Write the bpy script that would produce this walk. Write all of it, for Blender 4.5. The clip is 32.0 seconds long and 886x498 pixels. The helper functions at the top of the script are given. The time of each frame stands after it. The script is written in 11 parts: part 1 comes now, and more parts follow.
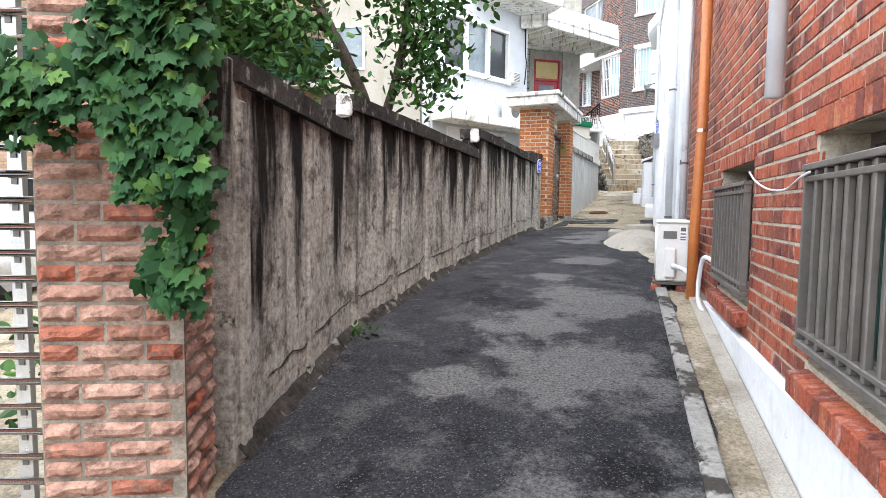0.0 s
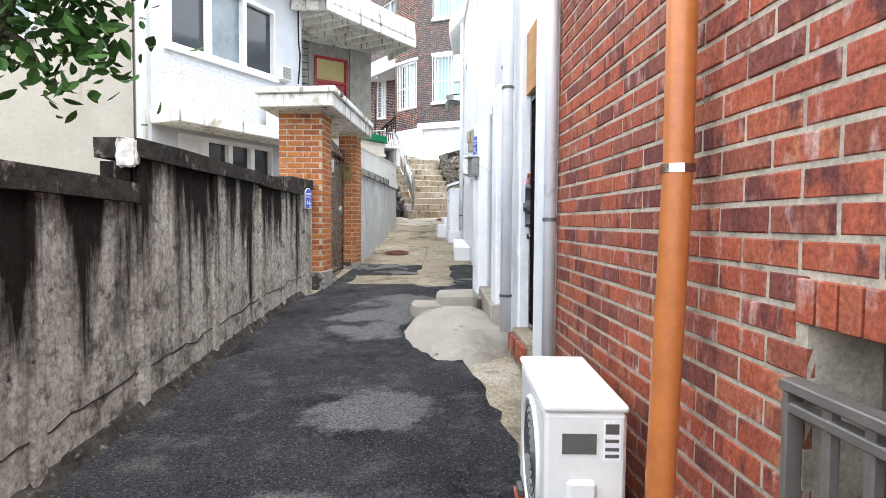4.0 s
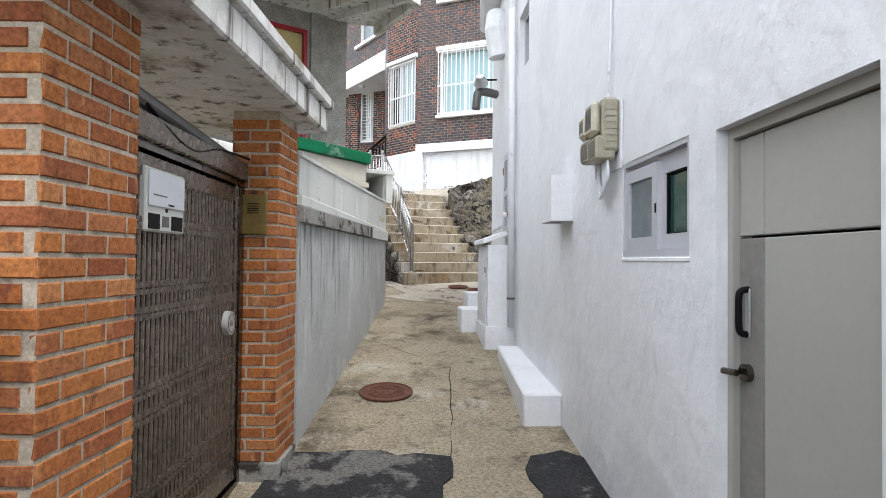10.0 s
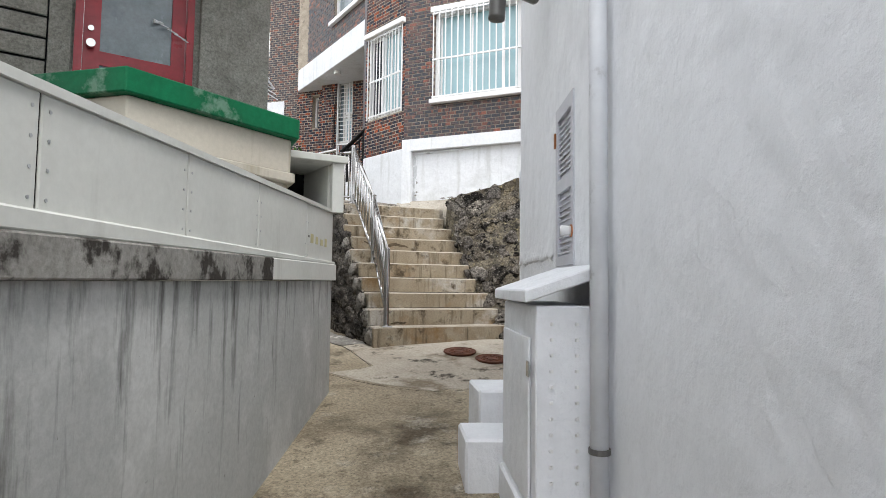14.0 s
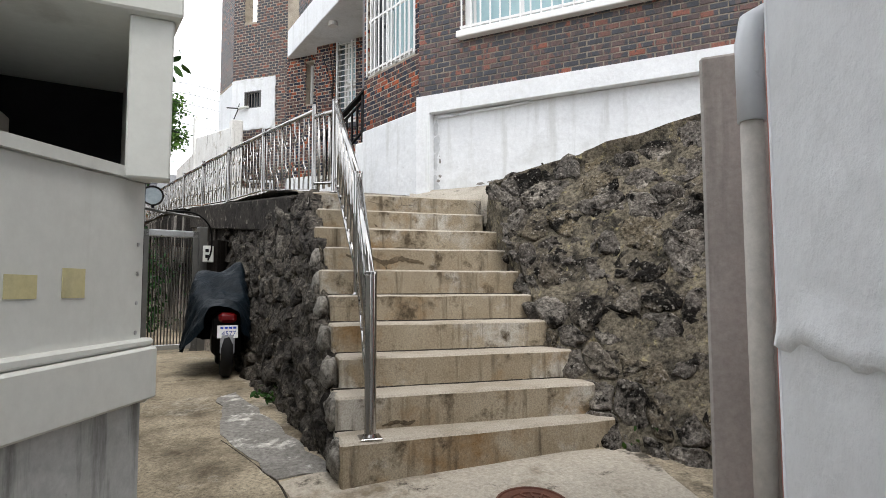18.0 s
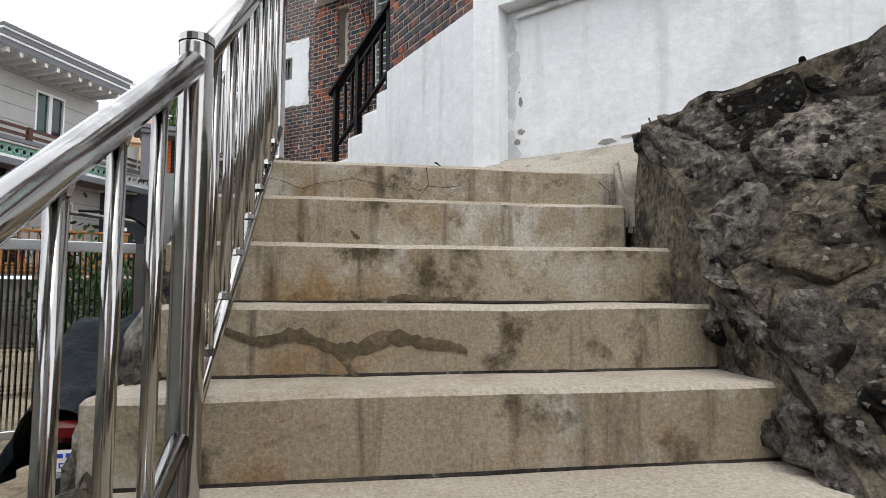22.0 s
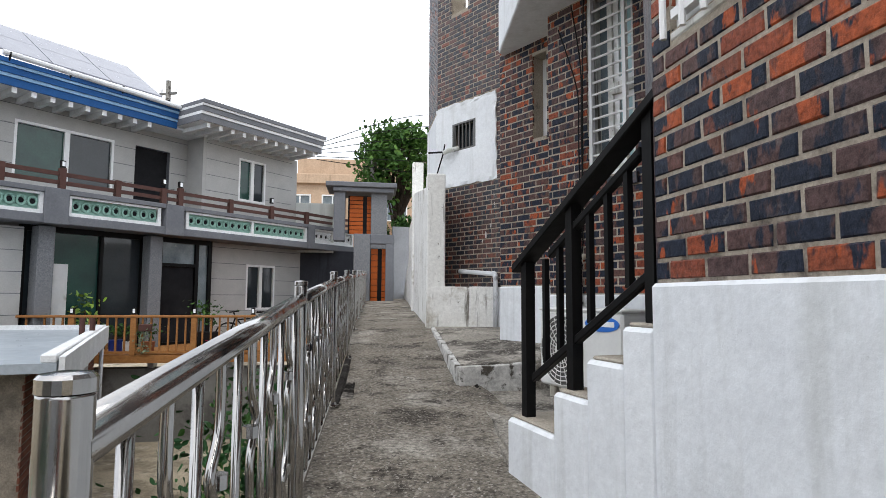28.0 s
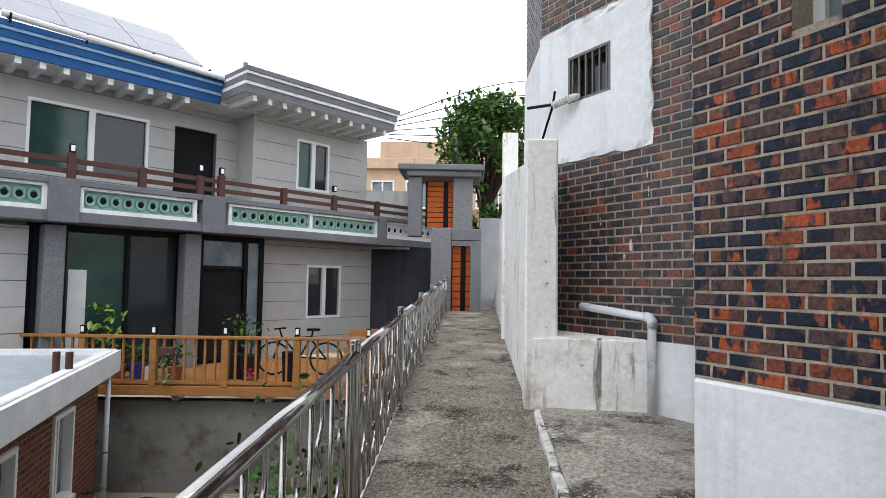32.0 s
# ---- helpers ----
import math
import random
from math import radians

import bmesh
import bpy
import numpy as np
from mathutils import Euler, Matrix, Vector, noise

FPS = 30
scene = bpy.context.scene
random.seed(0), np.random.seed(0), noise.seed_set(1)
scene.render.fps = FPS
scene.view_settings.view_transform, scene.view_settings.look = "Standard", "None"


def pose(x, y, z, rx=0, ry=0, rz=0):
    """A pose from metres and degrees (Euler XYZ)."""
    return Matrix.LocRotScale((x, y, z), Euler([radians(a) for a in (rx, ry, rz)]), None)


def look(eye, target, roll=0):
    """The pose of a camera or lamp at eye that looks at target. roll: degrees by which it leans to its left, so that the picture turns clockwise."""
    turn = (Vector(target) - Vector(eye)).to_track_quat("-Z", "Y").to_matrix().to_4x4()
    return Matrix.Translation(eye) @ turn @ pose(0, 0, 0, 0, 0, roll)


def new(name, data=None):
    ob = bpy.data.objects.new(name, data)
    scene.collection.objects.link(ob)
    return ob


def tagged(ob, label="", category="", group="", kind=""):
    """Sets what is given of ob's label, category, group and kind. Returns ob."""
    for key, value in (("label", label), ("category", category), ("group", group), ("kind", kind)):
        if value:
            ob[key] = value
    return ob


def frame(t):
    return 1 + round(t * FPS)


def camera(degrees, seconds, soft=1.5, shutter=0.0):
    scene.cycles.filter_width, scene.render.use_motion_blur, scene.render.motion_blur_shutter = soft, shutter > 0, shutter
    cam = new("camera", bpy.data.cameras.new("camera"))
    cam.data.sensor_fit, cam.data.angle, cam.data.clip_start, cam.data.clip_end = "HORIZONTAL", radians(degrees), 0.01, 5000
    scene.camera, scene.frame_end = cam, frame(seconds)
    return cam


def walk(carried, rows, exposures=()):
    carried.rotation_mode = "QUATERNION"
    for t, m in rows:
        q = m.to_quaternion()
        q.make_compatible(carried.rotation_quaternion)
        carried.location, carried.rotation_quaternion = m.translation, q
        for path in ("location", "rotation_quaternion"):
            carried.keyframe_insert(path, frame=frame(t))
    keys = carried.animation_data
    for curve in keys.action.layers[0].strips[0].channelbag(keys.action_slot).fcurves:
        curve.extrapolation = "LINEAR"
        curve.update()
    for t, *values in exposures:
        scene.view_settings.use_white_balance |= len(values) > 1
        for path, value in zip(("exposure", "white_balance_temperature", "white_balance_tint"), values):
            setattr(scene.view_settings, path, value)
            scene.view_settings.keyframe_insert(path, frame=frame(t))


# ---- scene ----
cam = camera(74.2, 32.0, soft=0.8)
METRES, EYE, TILT, LEAN, TURN = 24.0, 1.5, 0.0, 0.0, 0.0
ROWS = [
    (0.0, 0.0, 0.0, 0.0, 0.05, -4.11, -0.67),
    (0.5, 0.0022, 0.0151, 0.0027, -5.62, -4.19, -0.62),
    (1.0, 0.0054, 0.0311, 0.0058, -8.32, -4.08, -0.5),
    (1.5, 0.011, 0.0466, 0.0083, -10.18, -3.95, -0.41),
    (2.0, 0.0153, 0.0623, 0.0108, -11.78, -3.84, -0.42),
    (2.5, 0.0216, 0.0786, 0.0121, -13.87, -3.68, -0.31),
    (3.0, 0.0274, 0.0962, 0.0148, -16.47, -3.23, -0.4),
    (3.5, 0.0314, 0.114, 0.017, -18.1, -2.89, -0.4),
    (5.5, 0.0508, 0.1862, 0.0233, -20.31, -1.45, -0.3),
    (6.0, 0.0547, 0.204, 0.0257, -20.34, -0.67, -0.26),
    (6.5, 0.0598, 0.2215, 0.0277, -20.29, -0.29, -0.24),
    (7.0, 0.0632, 0.2393, 0.0298, -20.22, -0.06, -0.3),
    (7.5, 0.068, 0.2568, 0.0308, -20.18, 0.25, -0.26),
    (8.0, 0.0721, 0.2756, 0.0333, -20.12, 0.49, -0.47),
    (8.5, 0.0755, 0.2943, 0.0356, -20.1, 0.68, -0.46),
    (9.0, 0.0808, 0.313, 0.0369, -20.06, 0.81, -0.49),
    (9.5, 0.0849, 0.3306, 0.0382, -20.13, 0.94, -0.6),
    (10.0, 0.0916, 0.3478, 0.0384, -20.22, 1.12, -0.57),
    (10.5, 0.0982, 0.3651, 0.0392, -20.32, 1.34, -0.59),
    (11.0, 0.106, 0.3817, 0.0407, -20.37, 1.51, -0.56),
    (11.5, 0.1155, 0.3995, 0.0426, -20.34, 1.93, -0.68),
    (12.0, 0.1217, 0.4169, 0.0438, -20.38, 2.29, -0.72),
    (12.5, 0.1284, 0.4328, 0.0443, -20.3, 2.54, -0.63),
    (13.0, 0.1342, 0.4504, 0.045, -20.23, 2.9, -0.71),
    (13.5, 0.1399, 0.4673, 0.0463, -20.1, 3.2, -0.71),
    (14.0, 0.146, 0.4843, 0.0481, -19.98, 3.53, -0.74),
    (14.5, 0.1509, 0.5017, 0.0487, -19.83, 3.81, -0.67),
    (16.5, 0.1757, 0.5625, 0.057, -18.34, 3.89, 0.03),
    (17.0, 0.1789, 0.5788, 0.0583, -18.18, 3.97, 0.05),
    (17.5, 0.1848, 0.5946, 0.0591, -17.76, 4.0, 0.16),
    (18.0, 0.1892, 0.6098, 0.06, -16.61, 3.99, 0.12),
    (18.5, 0.1932, 0.6243, 0.062, -14.32, 3.9, 0.15),
    (19.0, 0.1987, 0.6376, 0.0644, -12.11, 3.73, 0.16),
    (19.5, 0.2029, 0.6525, 0.0659, -10.13, 3.53, 0.12),
    (20.0, 0.208, 0.6672, 0.0668, -8.95, 3.44, 0.18),
    (20.5, 0.2132, 0.6824, 0.0695, -8.41, 3.44, 0.03),
    (21.0, 0.2171, 0.699, 0.0717, -8.34, 3.51, 0.03),
    (21.5, 0.2224, 0.714, 0.073, -8.31, 3.58, 0.05),
    (22.0, 0.225, 0.7276, 0.0743, -8.12, 4.24, -0.17),
    (22.5, 0.225, 0.7387, 0.0818, -8.0, 4.97, -0.19),
    (23.0, 0.2262, 0.7469, 0.0855, -7.67, 5.19, -0.06),
    (23.5, 0.2271, 0.7549, 0.091, -7.02, 5.54, -0.09),
    (24.0, 0.2271, 0.7616, 0.097, -6.15, 5.64, -0.0),
    (24.5, 0.2297, 0.7686, 0.1005, -5.84, 5.64, 0.1),
    (25.0, 0.2309, 0.7768, 0.1054, -4.93, 5.72, 0.1),
    (25.5, 0.2315, 0.7838, 0.1117, -2.07, 5.73, 0.11),
    (26.0, 0.2313, 0.7922, 0.1166, 1.44, 5.58, 0.03),
    (26.5, 0.2282, 0.7996, 0.1206, 5.98, 5.27, -0.27),
    (28.5, 0.2223, 0.8307, 0.141, 12.78, 4.59, -0.26),
    (29.0, 0.2214, 0.8417, 0.1465, 14.78, 4.42, -0.37),
    (29.5, 0.2166, 0.8556, 0.1484, 17.33, 4.08, -0.43),
    (30.0, 0.2138, 0.8704, 0.1503, 18.81, 3.81, -0.39),
    (30.5, 0.21, 0.8853, 0.1507, 19.73, 3.63, -0.63),
    (31.0, 0.2051, 0.9006, 0.1518, 20.14, 3.49, -0.61),
    (31.5, 0.2012, 0.9169, 0.1534, 20.48, 3.33, -0.7),
    (32.0, 0.1951, 0.9319, 0.1542, 20.75, 3.18, -0.81),
]
walk(cam, [(t, pose(0, 0, EYE, TILT, LEAN, TURN) @ pose(METRES * x, METRES * y, METRES * z, 90 + pitch, roll, yaw)) for t, x, y, z, yaw, pitch, roll in ROWS],
     [(0.0, 2.0, 6250, 10), (3.5, 1.95, 6250, 10), (6.5, 1.5, 6350, 10), (9.0, 1.48, 6400, 10), (11.0, 1.42, 6350, 10), (14.0, 1.16, 6550, 10), (17.0, 1.02, 6600, 10), (20.0, 1.02, 6550, 10), (23.0, 0.56, 6500, 10), (25.0, 0.25, 6400, 10), (26.0, 0.18, 6350, 10), (28.5, 0.66, 6350, 10), (32.0, 0.7, 6350, 10)])

# ---- light ----
world = bpy.data.worlds.new("overcast_sky")
scene.world = world
world.use_nodes = True
wn, wl = world.node_tree.nodes, world.node_tree.links
wn.clear()
sky = wn.new("ShaderNodeTexSky")
sky.sky_type, sky.sun_disc = "NISHITA", False
sky.sun_elevation, sky.sun_rotation = radians(58), radians(200)
sky.air_density, sky.dust_density, sky.ozone_density = 1.0, 4.0, 1.0
clouds = wn.new("ShaderNodeTexNoise")
clouds.inputs["Scale"].default_value, clouds.inputs["Detail"].default_value = 1.6, 5
cloud_ramp = wn.new("ShaderNodeValToRGB")
cloud_ramp.color_ramp.elements[0].position, cloud_ramp.color_ramp.elements[0].color = 0.3, (9.6, 10.1, 10.9, 1)
cloud_ramp.color_ramp.elements[1].position, cloud_ramp.color_ramp.elements[1].color = 0.7, (13.4, 13.7, 14.0, 1)
cover = wn.new("ShaderNodeMix")
cover.data_type = "RGBA"
cover.inputs["Factor"].default_value = 0.85
back = wn.new("ShaderNodeBackground")
back.inputs["Strength"].default_value = 0.1
wout = wn.new("ShaderNodeOutputWorld")
wl.new(clouds.outputs["Fac"], cloud_ramp.inputs["Fac"])
wl.new(sky.outputs["Color"], cover.inputs["A"])
wl.new(cloud_ramp.outputs["Color"], cover.inputs["B"])
wl.new(cover.outputs["Result"], back.inputs["Color"])
wl.new(back.outputs["Background"], wout.inputs["Surface"])
sun = new("sun", bpy.data.lights.new("sun", "SUN"))
sun.data.energy, sun.data.angle, sun.data.color = 0.9, radians(25), (1.0, 0.96, 0.9)
sun.matrix_basis = look((0, 0, 30), (-5.4, 14.8, 0))


# ---- helpers of this scene ----
def world_of(ob):
    if ob is None:
        return Matrix()
    return world_of(ob.parent) @ ob.matrix_parent_inverse @ ob.matrix_basis


def link(name, me, material=None, parent=None, label="", category="", group="", kind="", at=None):
    if material is not None and not me.materials:
        me.materials.append(material)
    ob = new(name, me)
    if at is not None:
        ob.matrix_basis = at
    if parent is not None:
        ob.parent = parent
        ob.matrix_parent_inverse = world_of(parent).inverted()
    return tagged(ob, label, category, group, kind)


def part(name, bm, material, parent=None, label="", category="", group="", kind="", smooth=False):
    bmesh.ops.recalc_face_normals(bm, faces=bm.faces)
    me = bpy.data.meshes.new(name)
    bm.to_mesh(me)
    bm.free()
    if smooth:
        me.polygons.foreach_set("use_smooth", [True] * len(me.polygons))
    return link(name, me, material, parent, label, category, group, kind)


def soup(name, verts, faces, material, parent=None, label="", category="", group="", kind="", smooth=False):
    me = bpy.data.meshes.new(name)
    me.from_pydata(verts, [], faces)
    me.update()
    if smooth:
        me.polygons.foreach_set("use_smooth", [True] * len(me.polygons))
    return link(name, me, material, parent, label, category, group, kind)


def thing(name, at, label, category, group="", kind="", yaw=0.0):
    ob = new(name)
    ob.empty_display_size = 0.1
    ob.matrix_basis = pose(at[0], at[1], at[2], 0, 0, yaw)
    return tagged(ob, label, category, group, kind)


def hexa(bm, c):
    """Eight corners: four below, four above, both round the same way."""
    v = [bm.verts.new(p) for p in c]
    for f in ((3, 2, 1, 0), (4, 5, 6, 7), (0, 1, 5, 4), (1, 2, 6, 5), (2, 3, 7, 6), (3, 0, 4, 7)):
        bm.faces.new([v[i] for i in f])
    return v


def box(bm, lo, hi, m=None):
    c = [Vector((x, y, z)) for z in (lo[2], hi[2]) for x, y in ((lo[0], lo[1]), (hi[0], lo[1]), (hi[0], hi[1]), (lo[0], hi[1]))]
    return hexa(bm, [m @ p for p in c] if m else c)


def soft(bm, width=0.006, segments=1):
    bmesh.ops.recalc_face_normals(bm, faces=bm.faces)
    sharp = [e for e in bm.edges if len(e.link_faces) == 2 and e.calc_face_angle(0) > 0.6]
    bmesh.ops.bevel(bm, geom=sharp, offset=width, segments=segments, affect="EDGES", clamp_overlap=True)
    return bm


def B(lo, hi, m=None, bevel=0.0):
    bm = bmesh.new()
    box(bm, lo, hi, m)
    return soft(bm, bevel) if bevel else bm


def val(z, x, y):
    return z(x, y) if callable(z) else z


def prism(poly, z0, z1, bm=None, bevel=0.0):
    bm = bm or bmesh.new()
    lo = [bm.verts.new((x, y, val(z0, x, y))) for x, y in poly]
    hi = [bm.verts.new((x, y, val(z1, x, y))) for x, y in poly]
    n = len(poly)
    bm.faces.new(lo[::-1])
    bm.faces.new(hi)
    for i in range(n):
        bm.faces.new((lo[i], lo[(i + 1) % n], hi[(i + 1) % n], hi[i]))
    return soft(bm, bevel) if bevel else bm


def tube(pts, r, n=10, bm=None, r2=None, closed=False):
    bm = bm or bmesh.new()
    pts = [Vector(p) for p in pts]
    m = len(pts)
    rings = []
    side = None
    for i, p in enumerate(pts):
        a = pts[i - 1] if i or closed else p
        b = pts[(i + 1) % m] if i < m - 1 or closed else p
        d = (b - a).normalized()
        if side is None:
            side = d.orthogonal().normalized()
        side = (side - d * side.dot(d))
        side = side.normalized() if side.length > 1e-6 else d.orthogonal().normalized()
        up = d.cross(side)
        rr = r if r2 is None else r + (r2 - r) * i / max(1, m - 1)
        rings.append([bm.verts.new(p + (side * math.cos(k * math.tau / n) + up * math.sin(k * math.tau / n)) * rr) for k in range(n)])
    for i in range(m if closed else m - 1):
        a, b = rings[i], rings[(i + 1) % m]
        for k in range(n):
            bm.faces.new((a[k], a[(k + 1) % n], b[(k + 1) % n], b[k]))
    if not closed:
        bm.faces.new(rings[0][::-1])
        bm.faces.new(rings[-1])
    return bm


def disc(c, axis, r, h, n=20, bm=None, r2=None):
    c, axis = Vector(c), Vector(axis).normalized()
    return tube([c, c + axis * h], r, n, bm, r2)


def wave(pts, steps=8):
    """A smooth line through the points."""
    p = [Vector(q) for q in pts]
    out = []
    for i in range(len(p) - 1):
        a, b, c, d = p[max(0, i - 1)], p[i], p[i + 1], p[min(len(p) - 1, i + 2)]
        for k in range(steps):
            t = k / steps
            out.append(0.5 * ((2 * b) + (c - a) * t + (2 * a - 5 * b + 4 * c - d) * t * t + (3 * b - a - 3 * c + d) * t ** 3))
    return out + [p[-1]]


class Face:
    """An upright plane from plan point a to b: u along it, v height, n out of it (side +1: to the left of a to b)."""

    def __init__(self, a, b, side=1):
        a, b = Vector(a), Vector(b)
        self.a, self.length = a, (b - a).length
        self.d = (b - a) / self.length
        self.n = Vector((-self.d.y, self.d.x)) * side
        self.m = Matrix(((self.d.x, self.n.x, 0, a.x), (self.d.y, self.n.y, 0, a.y), (0, 0, 1, 0), (0, 0, 0, 1)))
        self.side = side
        self.yaw = math.degrees(math.atan2(self.d.y, self.d.x))

    def p(self, u, v, n=0.0):
        q = self.a + self.d * u + self.n * n
        return Vector((q.x, q.y, v))

    def xy(self, u, n=0.0):
        q = self.a + self.d * u + self.n * n
        return (q.x, q.y)

    def u_of(self, y):
        return (y - self.a.y) / self.d.y

    def box(self, u0, u1, v0, v1, n0, n1, bm=None, bevel=0.0):
        bm = bm or bmesh.new()
        box(bm, (u0, n0, v0), (u1, n1, v1), self.m)
        return soft(bm, bevel) if bevel else bm

    def wall(self, u0, u1, v0, v1, n0, n1, holes=(), bm=None):
        """A slab with rectangular holes (u0, u1, v0, v1) that go through."""
        bm = bm or bmesh.new()
        us = sorted({u0, u1, *[h[0] for h in holes], *[h[1] for h in holes]})
        vs = sorted({v0, v1, *[h[2] for h in holes], *[h[3] for h in holes]})
        us = [u for u in us if u0 <= u <= u1]
        vs = [v for v in vs if v0 <= v <= v1]
        solid = [[not any(h[0] <= (us[i] + us[i + 1]) / 2 <= h[1] and h[2] <= (vs[j] + vs[j + 1]) / 2 <= h[3] for h in holes) for j in range(len(vs) - 1)] for i in range(len(us) - 1)]

        def full(i, j):
            return 0 <= i < len(us) - 1 and 0 <= j < len(vs) - 1 and solid[i][j]

        def quad(*c):
            bm.faces.new([bm.verts.new(self.m @ Vector(q)) for q in c])
        for i in range(len(us) - 1):
            for j in range(len(vs) - 1):
                if not solid[i][j]:
                    continue
                a, b, c, d = us[i], us[i + 1], vs[j], vs[j + 1]
                quad((a, n1, c), (b, n1, c), (b, n1, d), (a, n1, d))
                quad((a, n0, c), (a, n0, d), (b, n0, d), (b, n0, c))
                if not full(i - 1, j):
                    quad((a, n0, c), (a, n1, c), (a, n1, d), (a, n0, d))
                if not full(i + 1, j):
                    quad((b, n0, c), (b, n0, d), (b, n1, d), (b, n1, c))
                if not full(i, j - 1):
                    quad((a, n0, c), (b, n0, c), (b, n1, c), (a, n1, c))
                if not full(i, j + 1):
                    quad((a, n0, d), (a, n1, d), (b, n1, d), (b, n0, d))
        bmesh.ops.remove_doubles(bm, verts=bm.verts, dist=1e-5)
        return bm


def brick_mesh(length, height, depth, rough=0.0, seed=0):
    """A brick's face and flanks, centred, with worn edges; x along, y out, z up."""
    r = random.Random(seed)
    e = 0.003
    v, f = [], []
    for y, i in ((-depth, 0.0), (-e, 0.0), (0.0, e)):
        for x, z in ((-1, -1), (1, -1), (1, 1), (-1, 1)):
            v.append((x * (length / 2 - i) + r.uniform(-1, 1) * 0.0012, y + (r.uniform(0, 1) * (0.0006 + rough) if y == 0.0 else 0.0), z * (height / 2 - i) + r.uniform(-1, 1) * 0.0012))
    for k in (0, 4):
        for i in range(4):
            j = (i + 1) % 4
            f.append((k + i, k + j, k + 4 + j, k + 4 + i))
    f.append((8, 9, 10, 11))
    return v, f


def bricks(parent, face, u0, u1, v0, v1, material, holes=(), length=0.19, height=0.0495, joint=0.013, near=None, rough=0.001, out=0.003, bond=0.5, seed=1, skip=None, limit=300):
    """Courses of bricks on a face. Those inside near (u0, u1, v0, v1) are objects of their own, the rest one mesh."""
    r = random.Random(seed)
    variants = []
    for k in range(4):
        v, f = brick_mesh(length, height, 0.02, rough, seed + k)
        me = bpy.data.meshes.new("brick")
        me.from_pydata(v, [], f if face.side > 0 else [q[::-1] for q in f])
        me.materials.append(material)
        variants.append(me)
    verts, faces, count = [], [], 0
    pitch, row, v = length + joint, 0, v0
    while v + height <= v1 + 0.001:
        shift = (row % 2) * bond * pitch
        u = u0 - shift
        while u < u1:
            a, b = max(u, u0), min(u + length, u1)
            u += pitch
            spans = [(a, b)]
            for h in holes:
                if v + height > h[2] + 0.004 and v < h[3] - 0.004:
                    nxt = []
                    for s, t in spans:
                        if t <= h[0] or s >= h[1]:
                            nxt.append((s, t))
                        else:
                            if s < h[0] - 0.02:
                                nxt.append((s, h[0]))
                            if t > h[1] + 0.02:
                                nxt.append((h[1], t))
                    spans = nxt
            for s, t in spans:
                if t - s < 0.025 or (skip and skip((s + t) / 2, v + height / 2)):
                    continue
                n = out + r.uniform(-1, 1) * 0.0012
                c = face.p((s + t) / 2, v + height / 2, n)
                whole = t - s > length - 0.002
                if whole and near and count < limit and near[0] < (s + t) / 2 < near[1] and near[2] < v < near[3]:
                    me = variants[r.randrange(4)]
                    ob = new("brick", me)
                    m = Matrix(((face.d.x, face.n.x, 0, c.x), (face.d.y, face.n.y, 0, c.y), (0, 0, 1, c.z), (0, 0, 0, 1)))
                    if face.side < 0:
                        m = m @ Matrix.Rotation(0, 4, "Y")
                    ob.parent = parent
                    ob.matrix_parent_inverse = world_of(parent).inverted() @ m if face.side < 0 else world_of(parent).inverted()
                    if face.side > 0:
                        ob.matrix_basis = m
                    count += 1
                else:
                    bv, bf = brick_mesh(t - s, height, 0.02, rough, r.randrange(10 ** 6))
                    k = len(verts)
                    verts += [tuple(face.p((s + t) / 2 + x, v + height / 2 + z, n + y)) for x, y, z in bv]
                    faces += [tuple(k + i for i in (q if face.side > 0 else q[::-1])) for q in bf]
        v += height + joint
        row += 1
    if verts:
        soup("brickwork", verts, faces, material, parent, kind="stuff")


